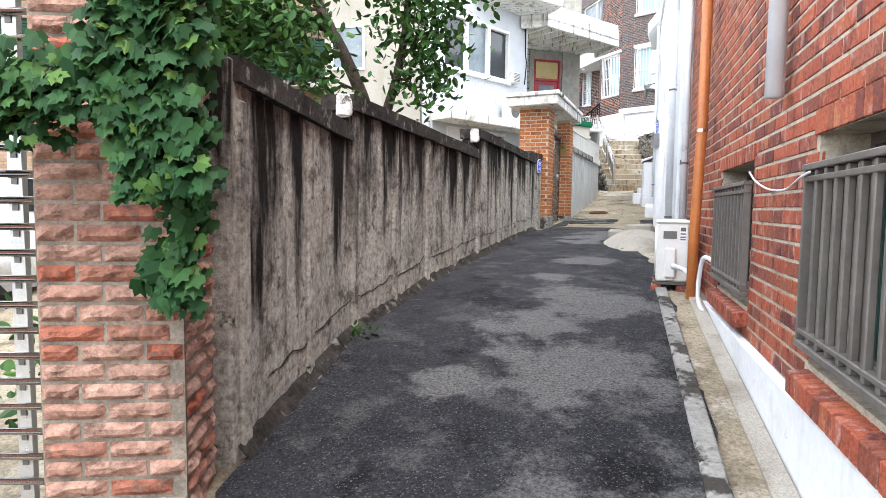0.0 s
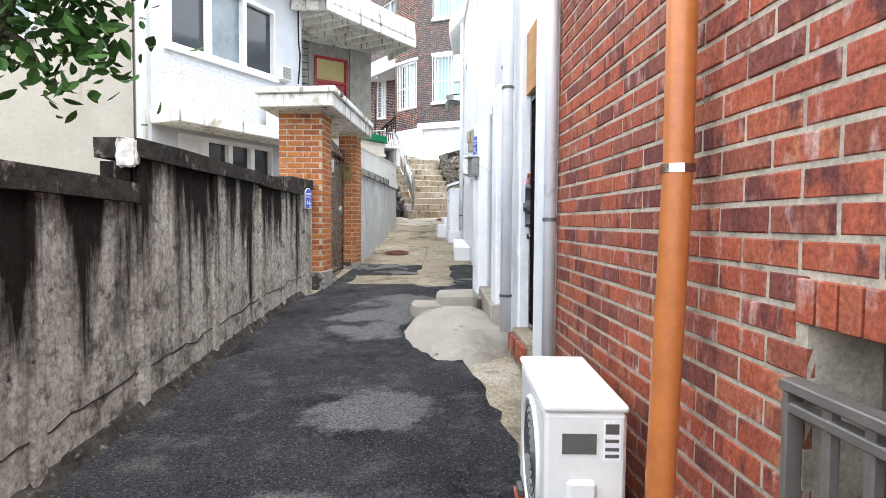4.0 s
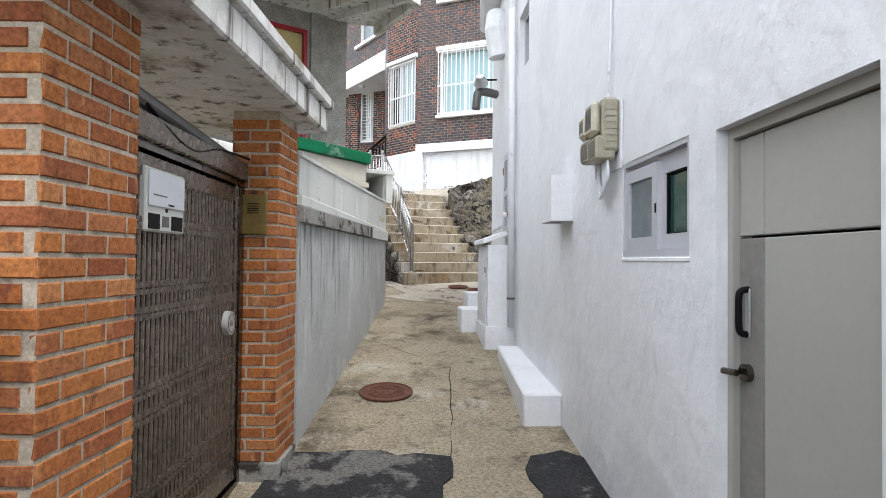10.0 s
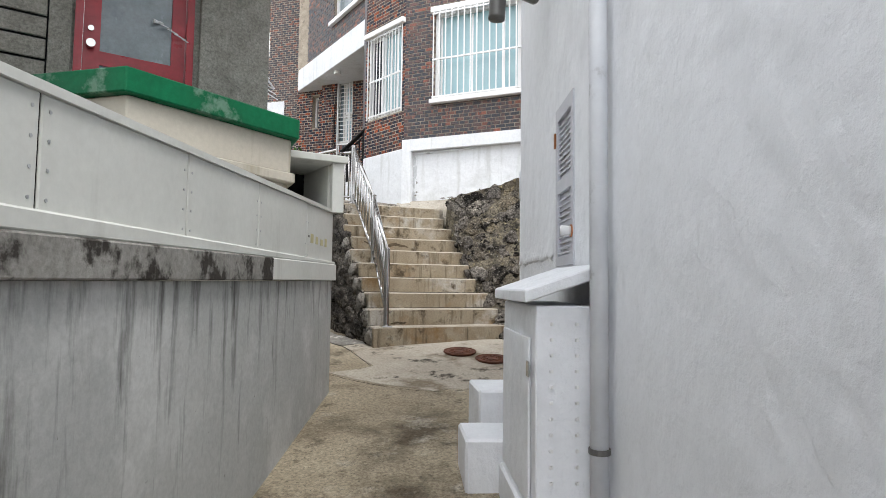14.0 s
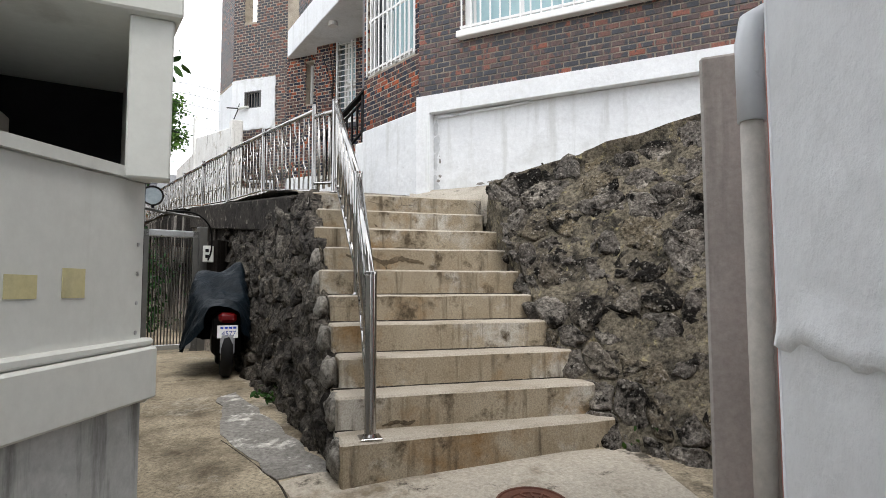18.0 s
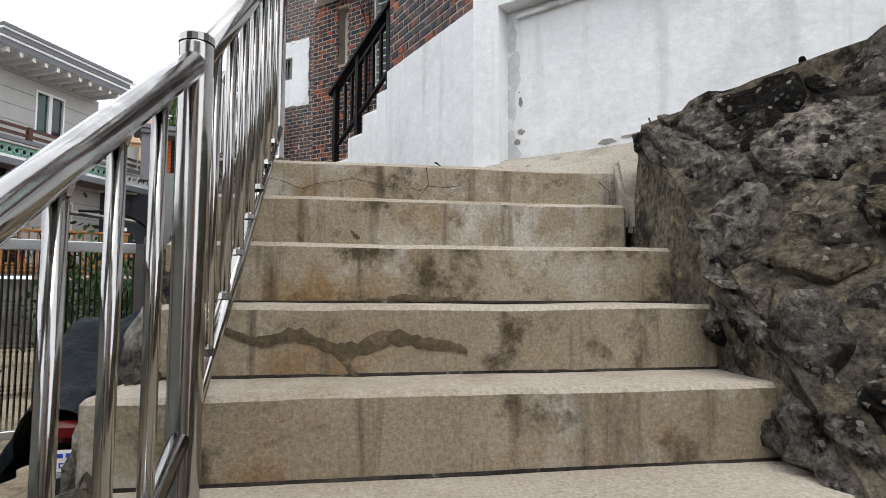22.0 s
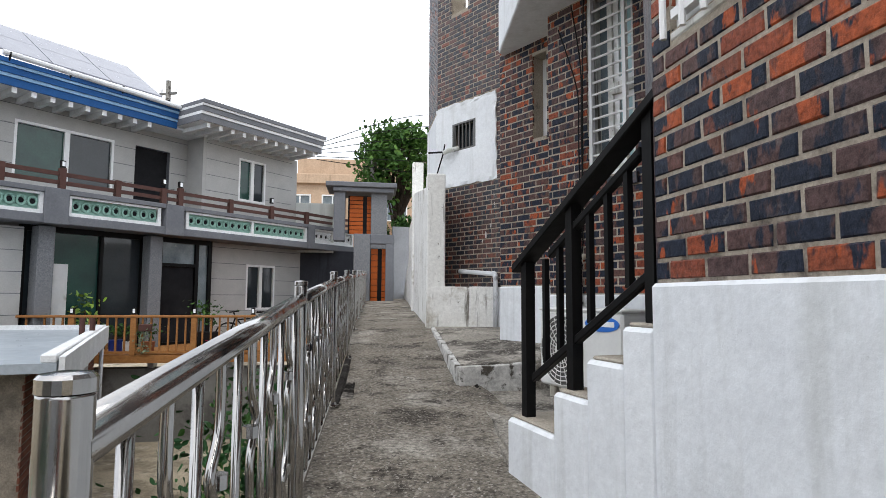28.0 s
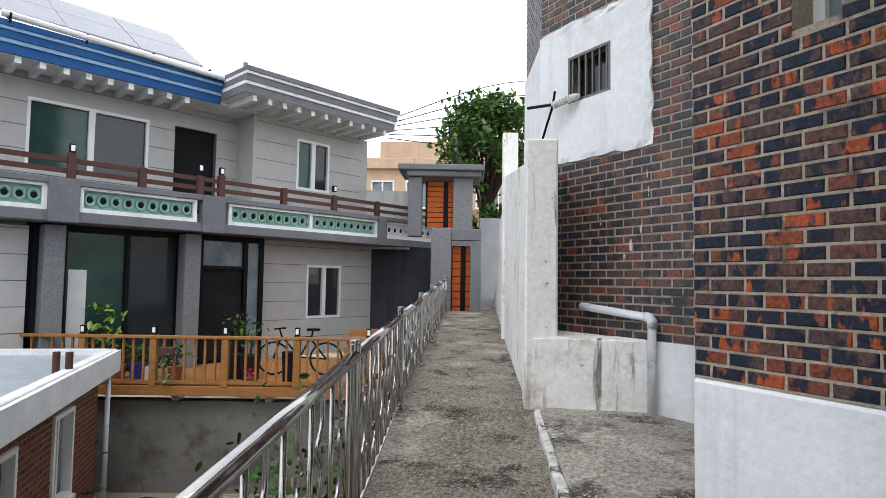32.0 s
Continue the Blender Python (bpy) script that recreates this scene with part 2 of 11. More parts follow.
# ---- materials ----
def surf(name, c1, c2=None, rough=0.8, scale=5.0, bump=0.25, bscale=70.0, metal=0.0, stain=None, streak=None, picks=None, fine=0.12, coat=0.0, stretch=(1, 1, 1), dist=0.004, stain2=None, speck=None, drip=None, patch=None, stain3=None, spots=None, relief=None):
    m = bpy.data.materials.new(name)
    m.use_nodes = True
    nt = m.node_tree
    nodes, links = nt.nodes, nt.links
    bsdf = nodes["Principled BSDF"]
    geo = nodes.new("ShaderNodeNewGeometry")

    def noise_of(scale, detail=4, mul=(1, 1, 1), rough_=0.55):
        t = nodes.new("ShaderNodeTexNoise")
        t.inputs["Scale"].default_value, t.inputs["Detail"].default_value, t.inputs["Roughness"].default_value = scale, detail, rough_
        if mul != (1, 1, 1):
            k = nodes.new("ShaderNodeVectorMath")
            k.operation = "MULTIPLY"
            k.inputs[1].default_value = mul
            links.new(geo.outputs["Position"], k.inputs[0])
            links.new(k.outputs["Vector"], t.inputs["Vector"])
        else:
            links.new(geo.outputs["Position"], t.inputs["Vector"])
        return t.outputs["Fac"]

    def span(x, lo, hi, a=0.0, b=1.0):
        k = nodes.new("ShaderNodeMapRange")
        k.inputs["From Min"].default_value, k.inputs["From Max"].default_value = lo, hi
        k.inputs["To Min"].default_value, k.inputs["To Max"].default_value = a, b
        links.new(x, k.inputs["Value"])
        return k.outputs["Result"]

    def blend(fac, a, b, kind="MIX"):
        k = nodes.new("ShaderNodeMix")
        k.data_type, k.blend_type = "RGBA", kind
        for sock, x in (("Factor", fac), ("A", a), ("B", b)):
            if isinstance(x, (int, float)):
                k.inputs[sock].default_value = x
            elif isinstance(x, tuple):
                k.inputs[sock].default_value = (*x, 1)
            else:
                links.new(x, k.inputs[sock])
        return k.outputs["Result"]

    c2 = c2 or tuple(x * 0.82 for x in c1)
    if picks:
        info = nodes.new("ShaderNodeObjectInfo")
        add = nodes.new("ShaderNodeMath")
        add.operation = "ADD"
        fr = nodes.new("ShaderNodeMath")
        fr.operation = "FRACT"
        links.new(info.outputs["Random"], add.inputs[0])
        links.new(geo.outputs["Random Per Island"], add.inputs[1])
        links.new(add.outputs[0], fr.inputs[0])
        ramp = nodes.new("ShaderNodeValToRGB")
        ramp.color_ramp.interpolation = "LINEAR"
        el = ramp.color_ramp.elements
        while len(el) < len(picks):
            el.new(0.5)
        for e, (x, c) in zip(el, picks):
            e.position, e.color = x, (*c, 1)
        links.new(fr.outputs[0], ramp.inputs["Fac"])
        col = ramp.outputs["Color"]
        if patch:
            squash = nodes.new("ShaderNodeVectorMath")
            squash.operation = "MULTIPLY"
            squash.inputs[1].default_value = (1, 1, 0.4)
            links.new(geo.outputs["Position"], squash.inputs[0])
            for c, s, lo, hi in patch:
                four = nodes.new("ShaderNodeTexNoise")
                four.noise_dimensions = "4D"
                four.inputs["Scale"].default_value, four.inputs["Detail"].default_value, four.inputs["Roughness"].default_value = s, 5, 0.6
                far_ = nodes.new("ShaderNodeMath")
                far_.operation = "MULTIPLY"
                far_.inputs[1].default_value = 40 + 17 * s
                links.new(fr.outputs[0], far_.inputs[0])
                links.new(far_.outputs[0], four.inputs["W"])
                links.new(squash.outputs["Vector"], four.inputs["Vector"])
                col = blend(span(four.outputs["Fac"], lo, hi), col, c)
        else:
            col = blend(span(noise_of(scale, 4, stretch), 0.3, 0.7, 0.0, 0.5), col, c2)
    else:
        col = blend(span(noise_of(scale, 5, stretch), 0.3, 0.7), c1, c2)
    if stain:
        c, s, lo, hi = stain
        lo, hi = 0.5 + (lo - 0.5) * 0.62, 0.5 + (hi - 0.5) * 0.62
        col = blend(span(noise_of(s, 6, (1, 1, 1), 0.65), lo, hi), col, c)
    if stain2:
        c, s, lo, hi = stain2
        lo, hi = 0.5 + (lo - 0.5) * 0.62, 0.5 + (hi - 0.5) * 0.62
        col = blend(span(noise_of(s, 8, (1, 1, 1), 0.7), lo, hi), col, c)
    if stain3:
        c, s, lo, hi = stain3
        col = blend(span(noise_of(s, 7, (1, 1, 1), 0.68), lo, hi), col, c)
    if spots:
        # worn places with ragged edges: (x, y, radius)
        c, s, places = spots
        reach = None
        for x_, y_, r_ in places:
            away = nodes.new("ShaderNodeVectorMath")
            away.operation = "SUBTRACT"
            away.inputs[1].default_value = (x_, y_, 0)
            flat = nodes.new("ShaderNodeVectorMath")
            flat.operation = "MULTIPLY"
            flat.inputs[1].default_value = (1, 1, 0)
            far_ = nodes.new("ShaderNodeVectorMath")
            far_.operation = "LENGTH"
            links.new(geo.outputs["Position"], away.inputs[0])
            links.new(away.outputs["Vector"], flat.inputs[0])
            links.new(flat.outputs["Vector"], far_.inputs[0])
            near_ = span(far_.outputs["Value"], 0.0, r_ * 2, 1.0, 0.0)
            if reach is None:
                reach = near_
            else:
                top_ = nodes.new("ShaderNodeMath")
                top_.operation = "MAXIMUM"
                links.new(reach, top_.inputs[0])
                links.new(near_, top_.inputs[1])
                reach = top_.outputs[0]
        both = nodes.new("ShaderNodeMath")
        both.operation = "MULTIPLY_ADD"
        both.inputs[1].default_value = 0.45
        links.new(reach, both.inputs[0])
        links.new(noise_of(s, 9, (1, 1, 1), 0.7), both.inputs[2])
        col = blend(span(both.outputs[0], 0.68, 0.78), col, c)
    if streak:
        c, s, lo, hi = streak
        lo, hi = 0.5 + (lo - 0.5) * 0.65, 0.5 + (hi - 0.5) * 0.65
        col = blend(span(noise_of(1.0, 6, (s, s, s * 0.08), 0.6), lo, hi), col, c)
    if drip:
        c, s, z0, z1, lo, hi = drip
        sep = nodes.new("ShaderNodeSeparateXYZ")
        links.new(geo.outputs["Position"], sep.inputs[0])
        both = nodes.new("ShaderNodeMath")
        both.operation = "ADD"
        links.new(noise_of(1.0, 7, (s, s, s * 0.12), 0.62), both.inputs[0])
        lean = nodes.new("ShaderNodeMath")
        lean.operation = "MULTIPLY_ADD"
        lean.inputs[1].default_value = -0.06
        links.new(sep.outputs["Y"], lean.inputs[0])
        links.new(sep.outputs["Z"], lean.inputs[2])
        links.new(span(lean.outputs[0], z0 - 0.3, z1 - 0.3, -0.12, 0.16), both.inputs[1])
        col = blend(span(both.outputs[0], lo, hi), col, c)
    f = noise_of(bscale * 0.45, 6, (1, 1, 1), 0.75)
    col = blend(1.0, col, span(f, 0.34, 0.66, 1.0 - fine, 1.0 + fine), "MULTIPLY")
    if speck:
        c, s, lo, hi = speck
        vor = nodes.new("ShaderNodeTexVoronoi")
        vor.inputs["Scale"].default_value = s
        links.new(geo.outputs["Position"], vor.inputs["Vector"])
        col = blend(span(vor.outputs["Color"], lo, hi), col, c)
    links.new(col, bsdf.inputs["Base Color"])
    bsdf.inputs["Metallic"].default_value = metal
    if rough >= 0.5 and not metal:
        bsdf.inputs["Specular IOR Level"].default_value = 0.12
    links.new(span(noise_of(scale * 3, 3), 0.3, 0.7, max(0.03, rough - 0.08), min(1, rough + 0.08)), bsdf.inputs["Roughness"])
    if coat:
        bsdf.inputs["Coat Weight"].default_value = coat
    if bump:
        b = nodes.new("ShaderNodeBump")
        b.inputs["Strength"].default_value, b.inputs["Distance"].default_value = bump, dist
        links.new(f, b.inputs["Height"])
        if relief:
            s, d = relief
            coarse = nodes.new("ShaderNodeBump")
            coarse.inputs["Strength"].default_value, coarse.inputs["Distance"].default_value = 1.0, d
            links.new(noise_of(s, 6, (1, 1, 0.8), 0.5), coarse.inputs["Height"])
            links.new(coarse.outputs["Normal"], b.inputs["Normal"])
        links.new(b.outputs["Normal"], bsdf.inputs["Normal"])
    return m


def glass_pane(name, tint, rough=0.03):
    m = bpy.data.materials.new(name)
    m.use_nodes = True
    b = m.node_tree.nodes["Principled BSDF"]
    b.inputs["Base Color"].default_value = (*tint, 1)
    b.inputs["Roughness"].default_value = rough
    b.inputs["Transmission Weight"].default_value = 0.85
    b.inputs["IOR"].default_value = 1.45
    return m


RED_BRICK = surf("red_brick", (0.3, 0.09, 0.055), (0.17, 0.05, 0.04), 0.62, 14, 0.5, 160, picks=[(0.0, (0.27, 0.072, 0.045)), (0.3, (0.34, 0.09, 0.05)), (0.6, (0.31, 0.1, 0.056)), (0.8, (0.145, 0.046, 0.04)), (1.0, (0.27, 0.09, 0.06))], patch=[((0.12, 0.042, 0.037), 9, 0.54, 0.62), ((0.36, 0.14, 0.075), 8, 0.6, 0.66), ((0.5, 0.36, 0.33), 22, 0.56, 0.78)], stain3=((0.09, 0.04, 0.035), 1.8, 0.6, 0.72), fine=0.42)
ORANGE_BRICK = surf("orange_brick", (0.38, 0.14, 0.05), (0.26, 0.095, 0.04), 0.8, 14, 0.5, 140, picks=[(0.0, (0.32, 0.11, 0.038)), (0.4, (0.4, 0.155, 0.052)), (0.7, (0.25, 0.082, 0.038)), (0.85, (0.42, 0.185, 0.075)), (1.0, (0.3, 0.1, 0.045))], patch=[((0.2, 0.068, 0.034), 11, 0.56, 0.66), ((0.5, 0.26, 0.12), 16, 0.6, 0.74)], stain3=((0.09, 0.05, 0.035), 3.5, 0.6, 0.72), fine=0.4)
DARK_BRICK = surf("dark_brick", (0.1, 0.05, 0.045), (0.05, 0.035, 0.04), 0.44, 12, 0.7, 120, picks=[(0.0, (0.22, 0.062, 0.034)), (0.16, (0.16, 0.055, 0.036)), (0.32, (0.085, 0.046, 0.042)), (0.7, (0.058, 0.038, 0.038)), (1.0, (0.12, 0.055, 0.045))], patch=[((0.22, 0.065, 0.034), 9, 0.57, 0.6), ((0.022, 0.025, 0.036), 9, 0.48, 0.52)], stain=((0.17, 0.15, 0.14), 14, 0.7, 0.9), fine=0.5)
MIXED_BRICK = surf("blue_and_orange_brick", (0.12, 0.06, 0.05), (0.06, 0.04, 0.042), 0.5, 12, 0.8, 120, picks=[(0.0, (0.27, 0.066, 0.03)), (0.15, (0.19, 0.058, 0.036)), (0.3, (0.1, 0.055, 0.05)), (0.75, (0.075, 0.05, 0.05)), (0.92, (0.12, 0.058, 0.045)), (1.0, (0.26, 0.066, 0.03))], patch=[((0.02, 0.025, 0.04), 9, 0.49, 0.52), ((0.33, 0.078, 0.03), 7.3, 0.585, 0.605)], stain=((0.14, 0.12, 0.115), 14, 0.72, 0.9), fine=0.5)
BRICK_MORTAR = surf("tan_brick_mortar", (0.44, 0.385, 0.315), (0.3, 0.26, 0.21), 0.95, 8, 0.7, 180, stain=((0.12, 0.1, 0.085), 5, 0.62, 0.8), fine=0.25)
PINK_BRICK = surf("split_face_brick", (0.33, 0.18, 0.135), (0.22, 0.11, 0.08), 0.9, 20, 1.0, 40, picks=[(0.0, (0.34, 0.2, 0.155)), (0.4, (0.42, 0.275, 0.22)), (0.75, (0.36, 0.22, 0.17)), (0.93, (0.3, 0.075, 0.04)), (1.0, (0.4, 0.25, 0.195))], stain=((0.2, 0.12, 0.095), 25, 0.55, 0.75), fine=0.5, dist=0.02)
TAN_BRICK = surf("tan_brick", (0.3, 0.2, 0.13), (0.22, 0.14, 0.09), 0.85, 14, 0.3, 120, picks=[(0.0, (0.3, 0.2, 0.13)), (0.5, (0.36, 0.26, 0.17)), (1.0, (0.24, 0.14, 0.09))])
MORTAR = surf("mortar", (0.5, 0.44, 0.36), (0.34, 0.3, 0.24), 0.95, 10, 0.5, 180, stain=((0.18, 0.15, 0.12), 9, 0.6, 0.8), fine=0.25)
MORTAR_DARK = surf("old_mortar", (0.3, 0.262, 0.215), (0.15, 0.132, 0.11), 0.95, 8, 0.7, 180, fine=0.3)
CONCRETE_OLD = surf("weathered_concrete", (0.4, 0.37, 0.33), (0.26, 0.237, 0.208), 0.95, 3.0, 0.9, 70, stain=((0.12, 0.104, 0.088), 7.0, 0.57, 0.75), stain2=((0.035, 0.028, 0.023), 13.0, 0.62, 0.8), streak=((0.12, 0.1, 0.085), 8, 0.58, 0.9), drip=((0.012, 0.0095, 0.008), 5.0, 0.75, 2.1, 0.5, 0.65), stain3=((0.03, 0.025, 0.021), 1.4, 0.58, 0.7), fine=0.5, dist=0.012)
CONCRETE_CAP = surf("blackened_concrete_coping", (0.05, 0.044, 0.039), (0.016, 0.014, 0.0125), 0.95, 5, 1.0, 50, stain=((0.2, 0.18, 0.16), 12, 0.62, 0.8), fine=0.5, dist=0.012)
CONCRETE_FLOOR = surf("stained_concrete_paving", (0.37, 0.318, 0.235), (0.255, 0.213, 0.152), 0.9, 1.1, 0.6, 110, stain=((0.1, 0.081, 0.056), 1.2, 0.5, 0.78), stain2=((0.46, 0.425, 0.36), 1.9, 0.58, 0.85), stain3=((0.075, 0.06, 0.043), 5.5, 0.56, 0.72), speck=((0.1, 0.09, 0.07), 130, 0.78, 1.0), fine=0.4, dist=0.006)
CONCRETE_GREY = surf("grey_blue_concrete", (0.47, 0.48, 0.47), (0.4, 0.41, 0.402), 0.85, 2.2, 0.4, 90, streak=((0.39, 0.395, 0.385), 4.0, 0.56, 0.95), stain=((0.54, 0.55, 0.54), 1.7, 0.55, 0.75), drip=((0.12, 0.12, 0.113), 14, 0.7, 2.25, 0.6, 0.8), stain3=((0.16, 0.155, 0.14), 18, 0.67, 0.73), fine=0.1)
LEDGE_GREY = surf("stained_ledge", (0.32, 0.31, 0.29), (0.2, 0.195, 0.18), 0.9, 4, 0.5, 90, stain=((0.05, 0.045, 0.04), 5.0, 0.5, 0.62), fine=0.25)
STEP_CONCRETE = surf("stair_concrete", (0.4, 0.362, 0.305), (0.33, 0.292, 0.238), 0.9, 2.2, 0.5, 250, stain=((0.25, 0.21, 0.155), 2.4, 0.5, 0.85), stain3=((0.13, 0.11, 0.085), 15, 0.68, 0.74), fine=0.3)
PEBBLE_PATH = surf("exposed_aggregate", (0.245, 0.218, 0.18), (0.125, 0.11, 0.092), 0.95, 2.4, 1.0, 95, stain=((0.33, 0.305, 0.265), 1.5, 0.56, 0.72), stain2=((0.06, 0.052, 0.044), 3.6, 0.53, 0.68), speck=((0.42, 0.39, 0.34), 110, 0.68, 1.0), fine=0.7, dist=0.014)
ASPHALT = surf("worn_asphalt", (0.021, 0.021, 0.0255), (0.036, 0.036, 0.04), 0.85, 2.2, 1.0, 150, stain=((0.062, 0.061, 0.062), 3.2, 0.54, 0.7), stain2=((0.012, 0.012, 0.014), 2.0, 0.56, 0.68), stain3=((0.075, 0.073, 0.07), 11.0, 0.58, 0.7), spots=((0.115, 0.113, 0.112), 2.6, [(1.12, 4.4, 0.42), (0.62, 3.85, 0.3), (0.75, 3.0, 0.42), (1.0, 5.25, 0.2), (0.1, 2.95, 0.22), (0.45, 1.6, 0.5), (2.45, 9.0, 0.36), (2.05, 8.3, 0.32), (1.95, 7.8, 0.22), (1.65, 7.95, 0.15), (1.5, 6.2, 0.25), (-0.3, 0.4, 0.4)]), speck=((0.17, 0.165, 0.16), 170, 0.76, 1.0), fine=0.75, dist=0.014)
ASPHALT_NEW = surf("dark_asphalt_patch", (0.028, 0.028, 0.03), (0.045, 0.045, 0.046), 0.9, 3, 1.0, 130, stain=((0.15, 0.145, 0.135), 2.2, 0.58, 0.66), fine=0.5, dist=0.008)
MORTAR_LUMP = surf("cement_lump", (0.4, 0.37, 0.32), (0.32, 0.292, 0.248), 0.95, 2.2, 0.7, 250, stain=((0.22, 0.195, 0.16), 1.8, 0.54, 0.8), stain3=((0.11, 0.096, 0.078), 7.0, 0.62, 0.7), fine=0.3, dist=0.008)
WHITE_WALL = surf("white_painted_render", (0.78, 0.795, 0.825), (0.73, 0.745, 0.77), 0.6, 2.0, 0.8, 26, stain=((0.69, 0.705, 0.73), 1.2, 0.56, 0.75), fine=0.03, dist=0.007, relief=(7.5, 0.02))
WHITE_OLD = surf("flaking_white_paint", (0.78, 0.8, 0.82), (0.71, 0.73, 0.755), 0.65, 2.2, 0.5, 60, stain=((0.62, 0.635, 0.64), 1.6, 0.58, 0.8), streak=((0.62, 0.635, 0.64), 9, 0.58, 0.85), stain3=((0.5, 0.51, 0.52), 14, 0.68, 0.74), fine=0.06, relief=(7.0, 0.012))
WHITE_DIRTY = surf("dirty_white_concrete", (0.7, 0.7, 0.68), (0.54, 0.53, 0.49), 0.8, 3, 0.5, 60, stain=((0.32, 0.28, 0.22), 3.0, 0.6, 0.78), streak=((0.13, 0.115, 0.1), 11, 0.58, 0.76), stain3=((0.1, 0.09, 0.08), 13, 0.66, 0.72), fine=0.12)
CREAM = surf("cream_render", (0.52, 0.49, 0.42), (0.45, 0.42, 0.36), 0.8, 1.5, 0.3, 60, streak=((0.36, 0.33, 0.26), 5, 0.62, 0.8), fine=0.06)
# darker copy of the cream render, with the walls' shade in its colour
CREAM_SHADED = surf("shaded_cream_render", (0.34, 0.32, 0.28), (0.29, 0.272, 0.238), 0.85, 1.5, 0.3, 60, streak=((0.27, 0.25, 0.2), 5, 0.6, 0.8), fine=0.08)
PANEL_GREY = surf("pale_sheet_panel", (0.64, 0.65, 0.615), (0.57, 0.58, 0.55), 0.55, 1.6, 0.1, 60, streak=((0.47, 0.47, 0.44), 4, 0.6, 0.8), fine=0.04)
STEEL = surf("stainless_steel", (0.45, 0.44, 0.425), (0.37, 0.36, 0.35), 0.13, 8, 0.03, 200, 1.0, fine=0.04)
STEEL_DARK = surf("bronze_steel", (0.16, 0.14, 0.12), (0.11, 0.095, 0.085), 0.22, 8, 0.03, 200, 1.0, fine=0.05)
STEEL_GREY = surf("grey_painted_steel", (0.13, 0.128, 0.122), (0.1, 0.098, 0.094), 0.4, 6, 0.05, 120, 0.3)
BLACK_STEEL = surf("black_enamel", (0.005, 0.005, 0.006), (0.008, 0.0075, 0.007), 0.5, 6, 0.08, 120, 0.0)
ALU = surf("aluminium", (0.5, 0.51, 0.52), (0.42, 0.43, 0.44), 0.35, 6, 0.05, 150, 0.8)
WHITE_PVC = surf("white_pvc", (0.72, 0.74, 0.77), (0.62, 0.64, 0.68), 0.4, 4, 0.08, 60, stain=((0.45, 0.46, 0.48), 5, 0.64, 0.75), fine=0.03)
ORANGE_PIPE = surf("orange_gas_pipe", (0.5, 0.17, 0.045), (0.4, 0.13, 0.035), 0.4, 4, 0.08, 60)
AC_WHITE = surf("ac_casing", (0.74, 0.74, 0.72), (0.68, 0.68, 0.66), 0.4, 4, 0.05, 80, fine=0.03)
# near-black colour that stands in for the shade inside openings and gaps
RECESS_SHADE = surf("recess_shade", (0.02, 0.02, 0.022), (0.012, 0.012, 0.014), 0.9, 3, 0.0)
GLASS_DARK = surf("window_glass_dark", (0.03, 0.035, 0.04), (0.02, 0.026, 0.03), 0.06, 2, 0.0)
GLASS_GREEN = surf("window_glass_green", (0.02, 0.07, 0.055), (0.012, 0.04, 0.035), 0.08, 2, 0.0)
GLASS_BLUE = surf("curtained_glass", (0.36, 0.52, 0.55), (0.26, 0.4, 0.44), 0.1, 2, 0.0, fine=0.04)
GLASS_FROST = surf("frosted_glass", (0.22, 0.26, 0.28), (0.1, 0.13, 0.15), 0.2, 2.5, 0.0)
GREY_DOOR = surf("grey_door_paint", (0.37, 0.368, 0.335), (0.355, 0.353, 0.322), 0.5, 2, 0.03, 60, fine=0.02)
GREY_FRAME = surf("pale_grey_frame", (0.5, 0.51, 0.55), (0.46, 0.47, 0.51), 0.45, 3, 0.05, 60, fine=0.03)
WHITE_FRAME = surf("white_window_frame", (0.78, 0.78, 0.78), (0.7, 0.7, 0.7), 0.4, 3, 0.05, 60, fine=0.03)
RED_PAINT = surf("red_paint", (0.36, 0.012, 0.025), (0.27, 0.01, 0.02), 0.35, 4, 0.08, 60)
GREEN_PAINT = surf("green_waterproof_paint", (0.006, 0.14, 0.06), (0.01, 0.1, 0.045), 0.5, 4, 0.15, 60, stain=((0.12, 0.22, 0.16), 4, 0.62, 0.75))
BLUE_SIGN = surf("blue_sign_plate", (0.01, 0.06, 0.5), (0.01, 0.05, 0.42), 0.35, 3, 0.0)
SIGN_WHITE = surf("sign_white", (0.85, 0.86, 0.88), (0.8, 0.81, 0.83), 0.4, 3, 0.0)
PLYWOOD = surf("plywood", (0.5, 0.3, 0.15), (0.4, 0.22, 0.1), 0.7, 3, 0.2, 60, stretch=(1, 1, 6), streak=((0.34, 0.18, 0.08), 8, 0.5, 0.7))
STONE = surf("dark_rubble_stone", (0.13, 0.117, 0.102), (0.075, 0.066, 0.057), 0.95, 7, 1.0, 95, picks=[(0.0, (0.11, 0.1, 0.09)), (0.3, (0.165, 0.15, 0.132)), (0.55, (0.085, 0.076, 0.068)), (0.8, (0.17, 0.14, 0.09)), (1.0, (0.125, 0.113, 0.1))], stain=((0.01, 0.0088, 0.0075), 3.4, 0.51, 0.62), stain2=((0.27, 0.245, 0.21), 5.5, 0.58, 0.74), stain3=((0.009, 0.008, 0.007), 12, 0.56, 0.64), speck=((0.36, 0.335, 0.3), 85, 0.8, 1.0), fine=0.8, dist=0.02, relief=(19, 0.035))
